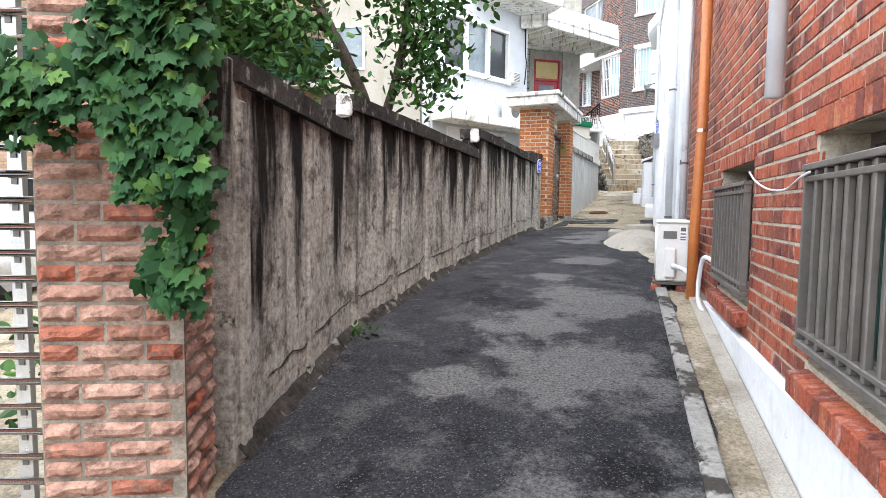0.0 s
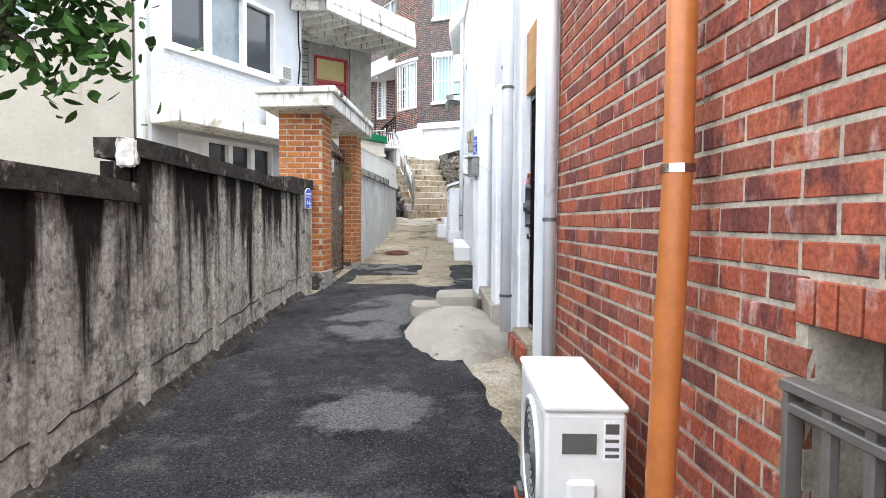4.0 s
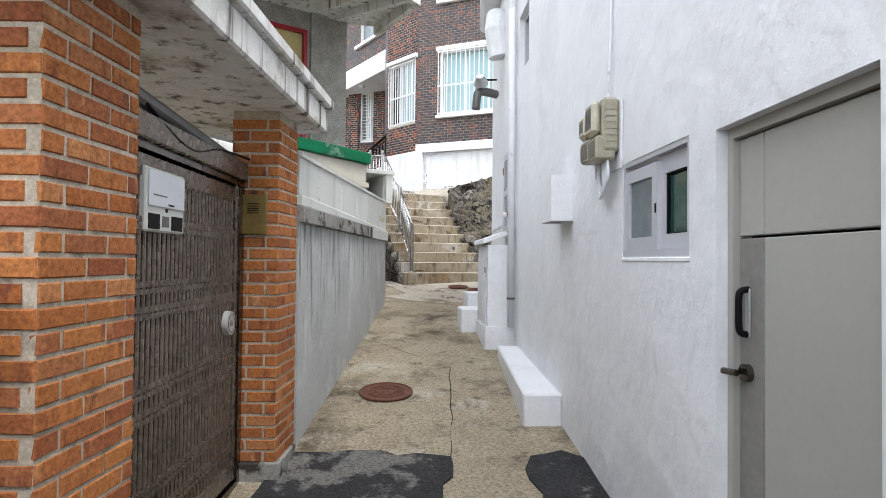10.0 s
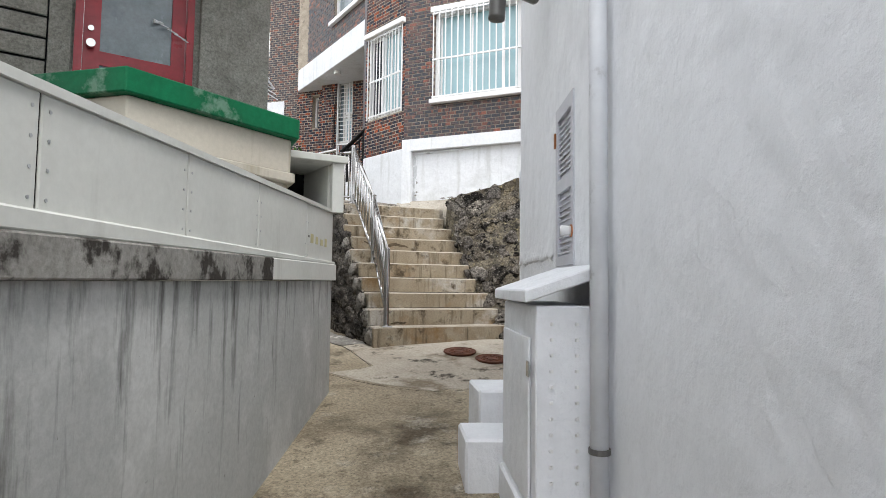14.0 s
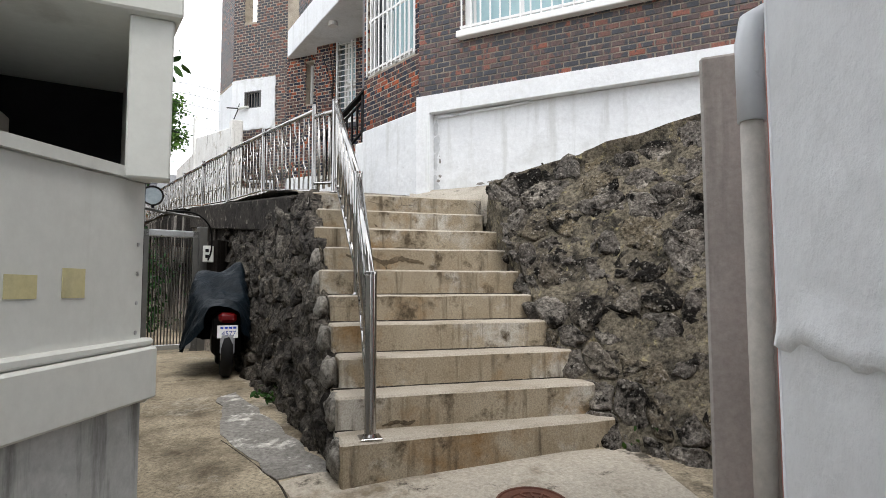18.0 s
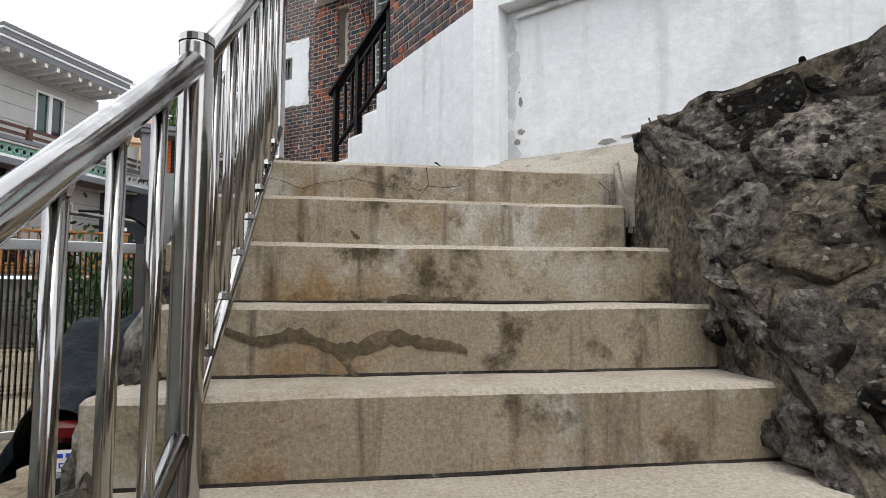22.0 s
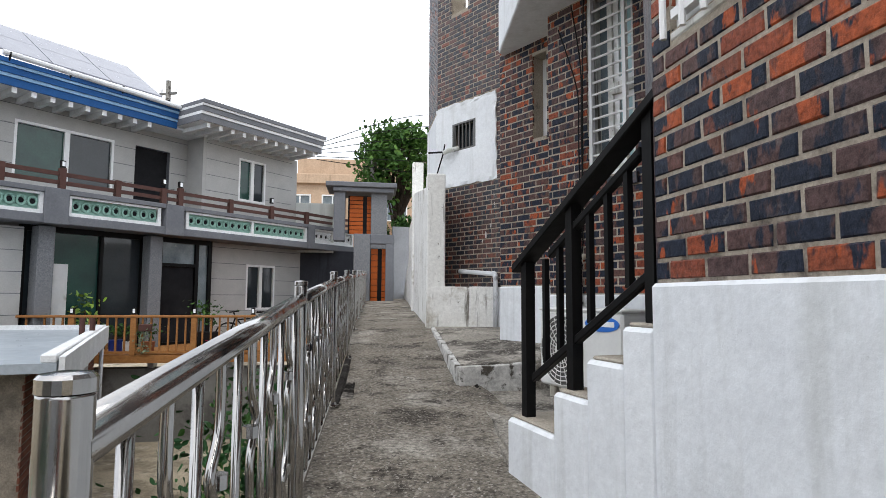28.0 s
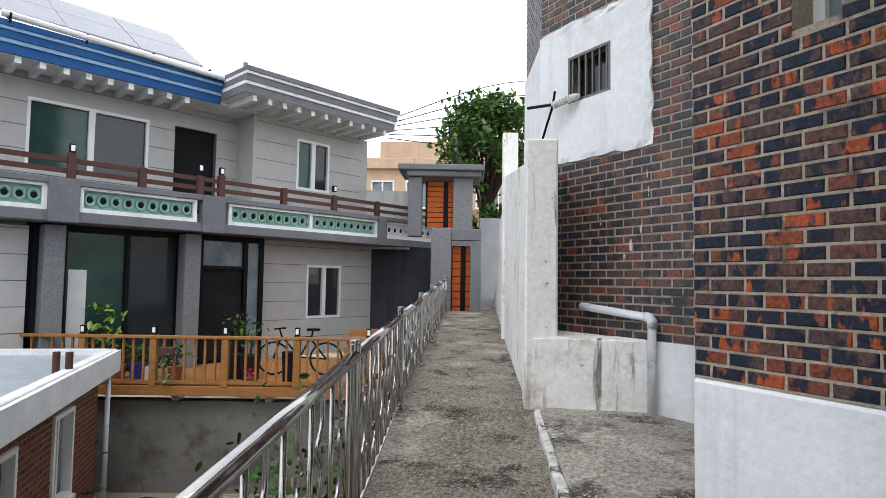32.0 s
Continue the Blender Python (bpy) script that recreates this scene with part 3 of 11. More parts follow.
STONE_DARK = surf("moss_black_stone", (0.08, 0.071, 0.062), (0.045, 0.04, 0.035), 0.95, 7, 1.0, 90, picks=[(0.0, (0.06, 0.054, 0.048)), (0.4, (0.1, 0.088, 0.074)), (0.75, (0.05, 0.045, 0.041)), (0.92, (0.17, 0.155, 0.132)), (1.0, (0.08, 0.071, 0.062))], stain=((0.016, 0.014, 0.012), 5, 0.52, 0.68), stain2=((0.19, 0.17, 0.14), 13, 0.62, 0.78), streak=((0.02, 0.017, 0.015), 12, 0.54, 0.75), fine=0.85, dist=0.02, relief=(13, 0.035))
STONE_GROUT = surf("dark_stone_joint", (0.11, 0.097, 0.08), (0.05, 0.044, 0.037), 0.95, 6, 1.0, 80, stain=((0.2, 0.172, 0.12), 6, 0.58, 0.76), stain2=((0.012, 0.0105, 0.009), 4, 0.54, 0.66), stain3=((0.009, 0.008, 0.007), 10, 0.54, 0.62), speck=((0.34, 0.315, 0.28), 85, 0.82, 1.0), fine=0.8, dist=0.02, relief=(19, 0.04))
BARK = surf("bark", (0.06, 0.045, 0.034), (0.03, 0.024, 0.02), 0.95, 12, 1.0, 50, fine=0.4, dist=0.015)
LEAF = surf("leaf_green", (0.05, 0.12, 0.03), (0.03, 0.08, 0.02), 0.55, 3, 0.1, 60, picks=[(0.0, (0.014, 0.042, 0.01)), (0.5, (0.028, 0.07, 0.015)), (0.85, (0.045, 0.1, 0.02)), (1.0, (0.08, 0.15, 0.03))])
IVY = surf("ivy_green", (0.03, 0.1, 0.035), (0.02, 0.07, 0.025), 0.55, 6, 0.1, 80, picks=[(0.0, (0.012, 0.04, 0.014)), (0.6, (0.022, 0.065, 0.02)), (0.9, (0.04, 0.1, 0.026)), (1.0, (0.1, 0.18, 0.035))])
STEEL_RIB = surf("brushed_gate_steel", (0.2, 0.17, 0.145), (0.14, 0.12, 0.1), 0.3, 8, 0.03, 200, 0.85, fine=0.05)
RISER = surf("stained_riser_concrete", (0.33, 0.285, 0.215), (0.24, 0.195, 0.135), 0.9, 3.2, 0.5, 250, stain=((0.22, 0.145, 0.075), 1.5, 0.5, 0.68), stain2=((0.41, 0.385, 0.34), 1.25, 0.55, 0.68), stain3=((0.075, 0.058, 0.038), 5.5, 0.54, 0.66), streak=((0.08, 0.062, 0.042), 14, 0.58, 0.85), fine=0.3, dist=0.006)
# brighter copy of the leaf greens, daylight on the far tree in its colour
FAR_LEAF = surf("sunlit_leaf", (0.05, 0.12, 0.03), (0.03, 0.08, 0.02), 0.55, 3, 0.1, 60, picks=[(0.0, (0.03, 0.075, 0.016)), (0.5, (0.06, 0.13, 0.025)), (0.85, (0.09, 0.18, 0.035)), (1.0, (0.13, 0.22, 0.045))])
ROCK_CAP = surf("mossy_mortar_capping", (0.17, 0.148, 0.11), (0.085, 0.075, 0.058), 0.95, 6, 1.0, 80, stain=((0.03, 0.027, 0.022), 5, 0.53, 0.7), stain2=((0.25, 0.215, 0.12), 13, 0.62, 0.78), fine=0.75, dist=0.015, relief=(15, 0.025))

# ---- ground ----
PROFILE = [(-400, -0.6), (-6, -0.45), (-3, -0.1), (0, 0.25), (2.8, 0.61), (4.7, 0.83), (6.2, 0.93), (8.3, 1.07), (10.5, 1.17), (11.7, 1.25), (12.6, 1.35), (17, 1.85), (18.2, 2.03), (19.5, 2.13), (24, 2.25), (400, 2.3)]


def slope(x, y):
    s = 0.34 * x + 0.94 * y
    for (a, p), (b, q) in zip(PROFILE, PROFILE[1:]):
        if s <= b:
            return p + (q - p) * max(0.0, s - a) / (b - a)
    return PROFILE[-1][1]


def lumpy(x, y, amount=0.008):
    return amount * noise.noise((x * 1.3, y * 1.3, 0.5))


def sheet(name, xs, ys, height, material, inside=None, **tags):
    index, verts, faces = {}, [], []
    for i, x in enumerate(xs):
        for j, y in enumerate(ys):
            index[i, j] = len(verts)
            verts.append((x, y, height(x, y)))
    for i in range(len(xs) - 1):
        for j in range(len(ys) - 1):
            if inside is None or inside((xs[i] + xs[i + 1]) / 2, (ys[j] + ys[j + 1]) / 2):
                faces.append((index[i, j], index[i + 1, j], index[i + 1, j + 1], index[i, j + 1]))
    return soup(name, verts, faces, material, smooth=True, **tags)


def steps_of(a, b, d):
    n = max(1, round((b - a) / d))
    return [a + (b - a) * i / n for i in range(n + 1)]


gx = [-400, -60, -20, *steps_of(-8, 14, 0.3), 30, 80, 400]
gy = [-400, -60, -20, *steps_of(-8, 26, 0.3), 34, 50, 100, 400]
sheet("ground", gx, gy, lambda x, y: slope(x, y) + lumpy(x, y), CONCRETE_FLOOR, kind="structure", label="stained worn concrete paving of the sloping alley", category="ground")


def outline(points, wobble, seed, step=0.12):
    """A closed line through the corners with an uneven edge."""
    r = random.Random(seed)
    out = []
    n = len(points)
    for i in range(n):
        a, b = Vector(points[i]), Vector(points[(i + 1) % n])
        k = max(1, int((b - a).length / step))
        for j in range(k):
            p = a.lerp(b, j / k)
            out.append((p.x + r.uniform(-1, 1) * wobble, p.y + r.uniform(-1, 1) * wobble))
    return out


def plate(name, poly, thick, material, **tags):
    """A thin uneven layer laid on the ground."""
    bm = bmesh.new()
    vs = [bm.verts.new((x, y, 0)) for x, y in poly]
    f = bm.faces.new(vs)
    bmesh.ops.triangulate(bm, faces=[f])
    for _ in range(3):
        long_edges = [e for e in bm.edges if e.calc_length() > 0.3]
        if long_edges:
            bmesh.ops.subdivide_edges(bm, edges=long_edges, cuts=1)
            bmesh.ops.triangulate(bm, faces=bm.faces)
    top = list(bm.faces)
    ext = bmesh.ops.extrude_face_region(bm, geom=top)
    lower = [v for v in ext["geom"] if isinstance(v, bmesh.types.BMVert)]
    low = set(lower)
    for v in bm.verts:
        base = slope(v.co.x, v.co.y) + lumpy(v.co.x, v.co.y)
        v.co.z = base - 0.03 if v in low else base + thick
    return part(name, bm, material, **tags)


asphalt_edge = outline([(-2.6, -6), (1.2, -6), (0.4, -0.1), (1.0, 2.0), (1.72, 4.4), (2.1, 5.7), (2.3, 6.9), (2.15, 7.6), (2.5, 8.3), (2.95, 8.7), (3.3, 9.05), (3.58, 9.57), (3.36, 9.86), (3.21, 9.79), (2.96, 9.82), (2.86, 10.11), (2.5, 10.15), (2.09, 10.37), (1.9, 10.4), (1.75, 9.95), (1.42, 9.4), (0.9, 8.1), (0.42, 6.7), (-0.1, 5.2), (-0.55, 3.8), (-0.74, 2.3), (-1.0, 0.6)], 0.035, 3)
plate("asphalt_paving", asphalt_edge, 0.011, ASPHALT, label="dark worn asphalt paving with pale bare patches", category="paving", kind="structure")
plate("asphalt_patch", outline([(1.9, 10.38), (2.09, 10.36), (2.2, 10.6), (2.35, 10.96), (2.52, 11.85), (2.4, 11.6)], 0.02, 4), 0.013, ASPHALT_NEW, label="black asphalt strip along a gate threshold", category="paving", kind="structure")
plate("asphalt_patch", outline([(2.36, 10.97), (2.67, 10.88), (3.16, 10.86), (3.42, 11.54), (2.9, 11.75), (2.53, 11.85)], 0.035, 5), 0.012, ASPHALT_NEW, label="black asphalt patch laid over concrete paving", category="paving", kind="structure")
plate("asphalt_patch", outline([(3.58, 9.56), (3.76, 9.85), (4.16, 11.2), (4.1, 11.4), (3.83, 11.36), (3.59, 10.71), (3.37, 9.87)], 0.035, 6), 0.012, ASPHALT_NEW, label="black asphalt strip at the foot of a white wall", category="paving", kind="structure")


def joint_line(points, width=0.012):
    """A narrow dark joint in the paving."""
    line = wave([(x, y, slope(x, y) + lumpy(x, y) - width * 0.35) for x, y in points], 6)
    line = [q + Vector((noise.noise(q * 5), noise.noise(q * 5 + Vector((4, 0, 0))), 0)) * 0.015 for q in line]
    part("paving_joint", tube(line, width * 0.5, 6), surf("joint_dirt", (0.05, 0.042, 0.034), None, 0.95, 8), label="dark dirt-filled joint in the concrete paving", category="paving joint", kind="structure")


joint_line([(3.42, 11.5), (3.574, 11.9), (3.8, 12.5), (4.05, 13.19)])
joint_line([(4.05, 13.19), (3.82, 13.82), (3.64, 14.3)])
joint_line([(4.3, 16.75), (4.65, 16.3), (5.04, 16.0), (5.52, 15.98)])
joint_line([(4.3, 18.35), (4.6, 17.64), (4.66, 17.36), (4.73, 16.79), (4.65, 16.35)])
PALE_SLAB = surf("pale_concrete_slab", (0.44, 0.4, 0.335), (0.34, 0.3, 0.245), 0.9, 1.4, 0.5, 110, stain=((0.2, 0.165, 0.12), 1.8, 0.52, 0.68), stain2=((0.08, 0.07, 0.055), 4.0, 0.62, 0.74), fine=0.25)
plate("paving_slab", outline([(4.33, 16.77), (4.66, 16.33), (5.05, 16.02), (5.55, 15.99), (6.35, 16.5), (6.5, 17.5), (4.9, 17.7), (4.62, 17.62), (4.68, 17.36), (4.75, 16.85)], 0.02, 8), 0.004, PALE_SLAB, label="pale concrete slab at the foot of the stairs", category="paving", kind="structure")
ROUGH_GREY = surf("rough_grey_screed", (0.26, 0.25, 0.23), (0.17, 0.16, 0.145), 0.95, 3, 0.9, 80, stain=((0.5, 0.48, 0.44), 5, 0.6, 0.72), fine=0.4, dist=0.008)
plate("paving_slab", outline([(4.6, 17.66), (4.88, 17.66), (4.6, 18.6), (4.3, 19.6), (4.2, 19.4), (4.32, 18.35)], 0.025, 9), 0.004, ROUGH_GREY, label="rough grey screed strip beside the stone wall", category="paving", kind="structure")
# ---- red brick building ----
R1 = Face((1.27 - 0.297 * 4.93, -3.0), (1.27 + 0.297 * 5.07, 7.0), 1)
uy = R1.u_of
win_a = (uy(3.03), uy(3.98), 0.99, 1.755)
win_b = (uy(0.95), uy(2.06), 0.96, 1.765)
red_house = thing("red_brick_building", (*R1.xy(4), 0.2), "red brick house wall with white plinth and barred windows", "building", kind="structure")
part("wall", R1.wall(0, uy(5.9), -0.6, 4.7, -0.3, 0.0, [win_a, win_b]), MORTAR, red_house, "grey mortar bed of the brick wall")
bricks(red_house, R1, 0.0, uy(5.88), 0.83, 4.66, RED_BRICK, [(win_a[0], win_a[1], 0.93, 1.855), (win_b[0], win_b[1], 0.88, 1.855)], near=(uy(2.0), uy(5.9), 0.9, 1.9), out=0.0035, length=0.188, height=0.056, joint=0.0125, seed=11)
part("back_wall", R1.box(0, uy(5.9), -0.6, 4.7, -4.0, -3.8), MORTAR, red_house)
part("roof", R1.box(-0.1, uy(5.9), 4.7, 4.85, -4.1, 0.05), CONCRETE_GREY, red_house, "flat concrete roof edge")
part("plinth", prism([R1.xy(0, 0.0), R1.xy(uy(5.9), 0.0), R1.xy(uy(5.9), 0.05), R1.xy(0, 0.05)], -0.6, 0.83, bevel=0.008), WHITE_OLD, red_house, "white painted plinth")


def rowlock(parent, face, u0, u1, v0, height, out, material, tilt=0.0):
    n = max(1, round((u1 - u0) / 0.06))
    w = (u1 - u0) / n
    for i in range(n):
        bm = face.box(u0 + i * w + 0.004, u0 + (i + 1) * w - 0.004, v0, v0 + height, -0.1, out, bevel=0.003)
        if tilt:
            for v in bm.verts:
                local = (Vector((v.co.x, v.co.y)) - face.a).dot(face.n)
                v.co.z -= max(0.0, local) * tilt
        part("brick", bm, material, parent)


DOOR_BROWN = surf("brown_black_enamel", (0.014, 0.0095, 0.0065), (0.009, 0.0065, 0.005), 0.22, 5, 0.12, 40, stain=((0.05, 0.045, 0.04), 6, 0.68, 0.74), fine=0.2)
BRONZE = surf("bronze_aluminium", (0.145, 0.13, 0.118), (0.1, 0.09, 0.082), 0.4, 6, 0.1, 90)


def barred_window(face, u0, u1, v0, v1, parent):
    """A recessed window with a steel grille before it, brick head and brick sill."""
    w = thing("window_grille", face.p(u0, v0 + 0.06, 0), "dark bronze metal window grille of upright bars", "window grille", "grilles of the brick house")
    lo, hi = v0 + 0.06, v1 - 0.09
    hi -= 0.012
    part("top_rail", face.box(u0 - 0.01, u1 + 0.01, hi - 0.022, hi, 0.006, 0.05, bevel=0.003), BRONZE, w)
    part("top_channel", face.box(u0 - 0.01, u1 + 0.01, hi - 0.062, hi - 0.042, 0.012, 0.044, bevel=0.003), BRONZE, w)
    part("bottom_rail", face.box(u0 - 0.01, u1 + 0.01, lo, lo + 0.026, 0.006, 0.05, bevel=0.003), BRONZE, w)
    part("lower_channel", face.box(u0 - 0.01, u1 + 0.01, lo + 0.05, lo + 0.068, 0.012, 0.044, bevel=0.003), BRONZE, w)
    for u in (u0 - 0.004, u1 - 0.012):
        part("side_post", face.box(u, u + 0.016, lo + 0.026, hi - 0.022, 0.01, 0.046, bevel=0.003), BRONZE, w)
    n = int((u1 - u0) / 0.092)
    for i in range(n + 1):
        u = u0 + 0.01 + (u1 - u0 - 0.02) * i / n
        if 0 < i < n:
            part("bar", face.box(u - 0.011, u + 0.011, lo + 0.026, hi - 0.022, 0.016, 0.04, bevel=0.004), BRONZE, w)
    win = thing("window", face.p(u0, v0, -0.2), "dark glazed sliding window set deep in the brick wall", "window", "windows of the brick house")
    part("frame", face.wall(u0, u1, v0, v1, -0.2, -0.15, [(u0 + 0.04, (u0 + u1) / 2 - 0.02, v0 + 0.04, v1 - 0.04), ((u0 + u1) / 2 + 0.02, u1 - 0.04, v0 + 0.04, v1 - 0.04)]), BRONZE, win)
    for a, b in ((u0 + 0.04, (u0 + u1) / 2 - 0.02), ((u0 + u1) / 2 + 0.02, u1 - 0.04)):
        part("pane", face.box(a, b, v0 + 0.04, v1 - 0.04, -0.185, -0.175), GLASS_GREEN, win, "dark green glass")
    part("room_behind", face.box(u0 - 0.1, u1 + 0.1, v0 - 0.1, v1 + 0.1, -0.5, -0.32), RECESS_SHADE, win)
    rowlock(parent, face, u0 - 0.03, u1 + 0.03, v1 + 0.002, 0.085, 0.012, RED_BRICK)
    rowlock(parent, face, u0, u1, v0 - 0.085, 0.078, 0.07, RED_BRICK, 0.35)


barred_window(R1, *win_a, red_house)
barred_window(R1, *win_b, red_house)

# gutter channel along the plinth
kerb = Face((0.66, 0.8), (1.79, 4.65), 1)
for i in range(6):
    a, b = i * kerb.length / 6 + 0.006, (i + 1) * kerb.length / 6 - 0.006
    part("kerb_stone", prism([kerb.xy(a), kerb.xy(b), kerb.xy(b, 0.085), kerb.xy(a, 0.085)], lambda x, y: slope(x, y) - 0.1, lambda x, y: slope(x, y) + 0.035, bevel=0.008), LEDGE_GREY, label="narrow grey concrete gutter kerb", category="kerb", kind="structure")
part("gutter_bed", prism([kerb.xy(0.0, -0.16), kerb.xy(kerb.length, -0.16), kerb.xy(kerb.length, -0.003), kerb.xy(0, -0.003)], lambda x, y: slope(x, y) - 0.3, lambda x, y: slope(x, y) + 0.006), CONCRETE_FLOOR, label="sandy silted gutter channel", category="gutter", kind="structure")
part("gutter_ledge", prism([R1.xy(uy(0.8), 0.053), R1.xy(uy(4.6), 0.053), R1.xy(uy(4.6), 0.14), R1.xy(uy(0.8), 0.14)], lambda x, y: slope(x, y) - 0.3, lambda x, y: slope(x, y) + 0.04, bevel=0.01), MORTAR_LUMP, label="rough cement ledge under the white plinth", category="ledge", kind="structure")

# pipes on the brick wall
p = R1.p(uy(2.46), 0, 0.06)
stub = thing("drain_pipe", (p.x, p.y, 1.97), "short white plastic rain pipe ending on the brick wall", "pipe")
part("pipe", disc((p.x, p.y, 1.97), (0, 0, 1), 0.037, 2.6, 18), WHITE_PVC, stub, smooth=True)
part("bracket", R1.box(uy(2.46) - 0.05, uy(2.46) + 0.05, 3.2, 3.24, 0, 0.06), WHITE_PVC, stub)
gas = thing("gas_pipe", (1.895, 4.36, 0.8), "tall orange painted pipe on a brick wall", "pipe")
part("pipe", tube([(1.862, 4.36, 0.74), (1.872, 4.37, 1.3), (1.895, 4.36, 2.1), (1.9, 4.365, 4.6)], 0.037, 14), ORANGE_PIPE, gas, smooth=True)
for z in (2.07, 3.4):
    part("clamp", disc((1.896, 4.362, z), (0, 0, 1), 0.042, 0.022, 14), STEEL, gas, "steel pipe clamp")
# cable looped along the wall
cab = wave([R1.p(uy(3.05), 1.7, 0.01), R1.p(uy(2.97), 1.69, 0.035), R1.p(uy(2.85), 1.64, 0.03), R1.p(uy(2.6), 1.595, 0.03), R1.p(uy(2.35), 1.585, 0.03), R1.p(uy(2.1), 1.62, 0.045), R1.p(uy(1.95), 1.63, 0.06)])
part("cable", tube(cab, 0.0048, 6), WHITE_PVC, label="white cable hanging along a brick wall", category="cable", smooth=True)
hose = wave([R1.p(uy(4.0), 1.15, 0.03), R1.p(uy(4.08), 1.16, 0.08), R1.p(uy(4.12), 1.0, 0.1), R1.p(uy(4.1), 0.86, 0.1), R1.p(uy(3.96), 0.8, 0.09), R1.p(uy(3.86), 0.72, 0.1)])
part("drain_hose", tube(hose, 0.016, 8), WHITE_PVC, label="wrapped white drain hose hanging from a window", category="hose", smooth=True)

# ---- air conditioner on bricks ----
ACF = Face((1.70, 4.66), (1.915, 5.24), -1)   # u along the wall, n towards the wall
ac = thing("air_conditioner", (1.82, 4.9, 0.86), "white outdoor air conditioner standing on red bricks", "air conditioner")
zb = 0.93
part("casing", ACF.box(0, 0.62, zb, zb + 0.46, 0, 0.24, bevel=0.012), AC_WHITE, ac)
part("lid", ACF.box(-0.006, 0.626, zb + 0.462, zb + 0.485, -0.006, 0.246, bevel=0.008), AC_WHITE, ac)
part("valve_cover", ACF.box(-0.03, -0.002, zb + 0.03, zb + 0.27, 0.06, 0.15, bevel=0.012), AC_WHITE, ac)
part("grip", ACF.box(-0.004, -0.001, zb + 0.34, zb + 0.4, 0.05, 0.15, bevel=0.0), STEEL_GREY, ac, "recessed handle")
part("rating_plate", ACF.box(-0.003, -0.001, zb + 0.32, zb + 0.44, 0.17, 0.22), SIGN_WHITE, ac)
for i, (a, b) in enumerate(((0.4, 0.43), (0.375, 0.385), (0.35, 0.36), (0.33, 0.34))):
    part("print_bar", ACF.box(-0.0042, -0.003, zb + a, zb + b, 0.175, 0.215), STEEL_GREY, ac)
part("fan_ring", tube([ACF.p(0.27 + 0.19 * math.cos(k * math.tau / 24), zb + 0.23 + 0.19 * math.sin(k * math.tau / 24), -0.006) for k in range(24)], 0.008, 6, closed=True), AC_WHITE, ac)
for i in range(7):
    part("fan_ring", tube([ACF.p(0.27 + 0.026 * i * math.cos(k * math.tau / 16) + 0.01, zb + 0.23 + (0.026 * i + 0.005) * math.sin(k * math.tau / 16), -0.006) for k in range(16)], 0.003, 4, closed=True), STEEL_GREY, ac)
for a, b in ((0.02, 0.1), (0.5, 0.58)):
    part("foot", ACF.box(a, b, zb - 0.03, zb - 0.001, -0.02, 0.26, bevel=0.004), STEEL_GREY, ac)
part("refrigerant_pipe", tube(wave([ACF.p(-0.02, zb + 0.12, 0.13), ACF.p(-0.1, zb + 0.13, 0.14), ACF.p(-0.17, zb + 0.1, 0.22), ACF.p(-0.16, zb - 0.02, 0.28)]), 0.02, 8), WHITE_PVC, ac, "wrapped white pipe", smooth=True)
for k, (a, n) in enumerate(((0.03, -0.03), (0.03, 0.16), (0.48, -0.03), (0.48, 0.16))):
    g0 = slope(*ACF.xy(a, n)) + 0.012
    part("support_brick", ACF.box(a - 0.03, a + 0.12, g0 - 0.03, zb - 0.031, n, n + 0.075, bevel=0.004), RED_BRICK, label="loose red brick under the air conditioner", category="brick", group="bricks under the unit")

# ---- white house, doors and gate ----
W1 = Face((R1.xy(uy(5.9))), (R1.xy(uy(9.0))), 1)
wy = W1.u_of
white_house = thing("white_house", (4.5, 10.5, 1.1), "white painted rendered house lining the alley", "building", kind="structure")


def post(face, u0, u1, v0, v1, n0, n1, name="pillar", material=None):
    return part(name, face.box(u0, u1, v0, v1, n0, n1, bevel=0.012), material or WHITE_OLD, white_house)


post(W1, wy(5.905), wy(6.35), 0.7, 5.0, -0.4, 0.03)
post(W1, wy(6.9), wy(7.33), 0.8, 5.0, -0.4, 0.02)
post(W1, wy(7.33), wy(7.52), 0.8, 5.0, -0.4, -0.02)
part("wall", W1.box(wy(6.35), wy(6.9), 3.2, 5.0, -0.4, -0.03), WHITE_OLD, white_house)
part("wall", W1.box(wy(7.52), wy(8.62), 3.12, 3.5, -0.4, -0.2), CONCRETE_CAP, white_house, "rough grey beam above the gate")
part("wall", W1.box(wy(7.52), wy(8.7), 3.5, 5.0, -0.5, -0.1), WHITE_WALL, white_house)
post(W1, wy(7.35), wy(7.62), 0.8, 3.02, -0.3, 0.12)
part("plywood_panel", W1.box(wy(6.352), wy(6.898), 2.83, 3.25, -0.1, -0.02), PLYWOOD, white_house, "bare plywood board above the door")
part("doorstep", W1.box(wy(6.35), wy(6.9), 0.9, 1.2, -0.35, 0.06, bevel=0.01), CONCRETE_FLOOR, white_house)
for i in range(4):
    part("brick", W1.box(wy(6.36) + i * 0.14, wy(6.36) + i * 0.14 + 0.13, 1.05, 1.17, 0.062, 0.09, bevel=0.004), RED_BRICK, white_house)

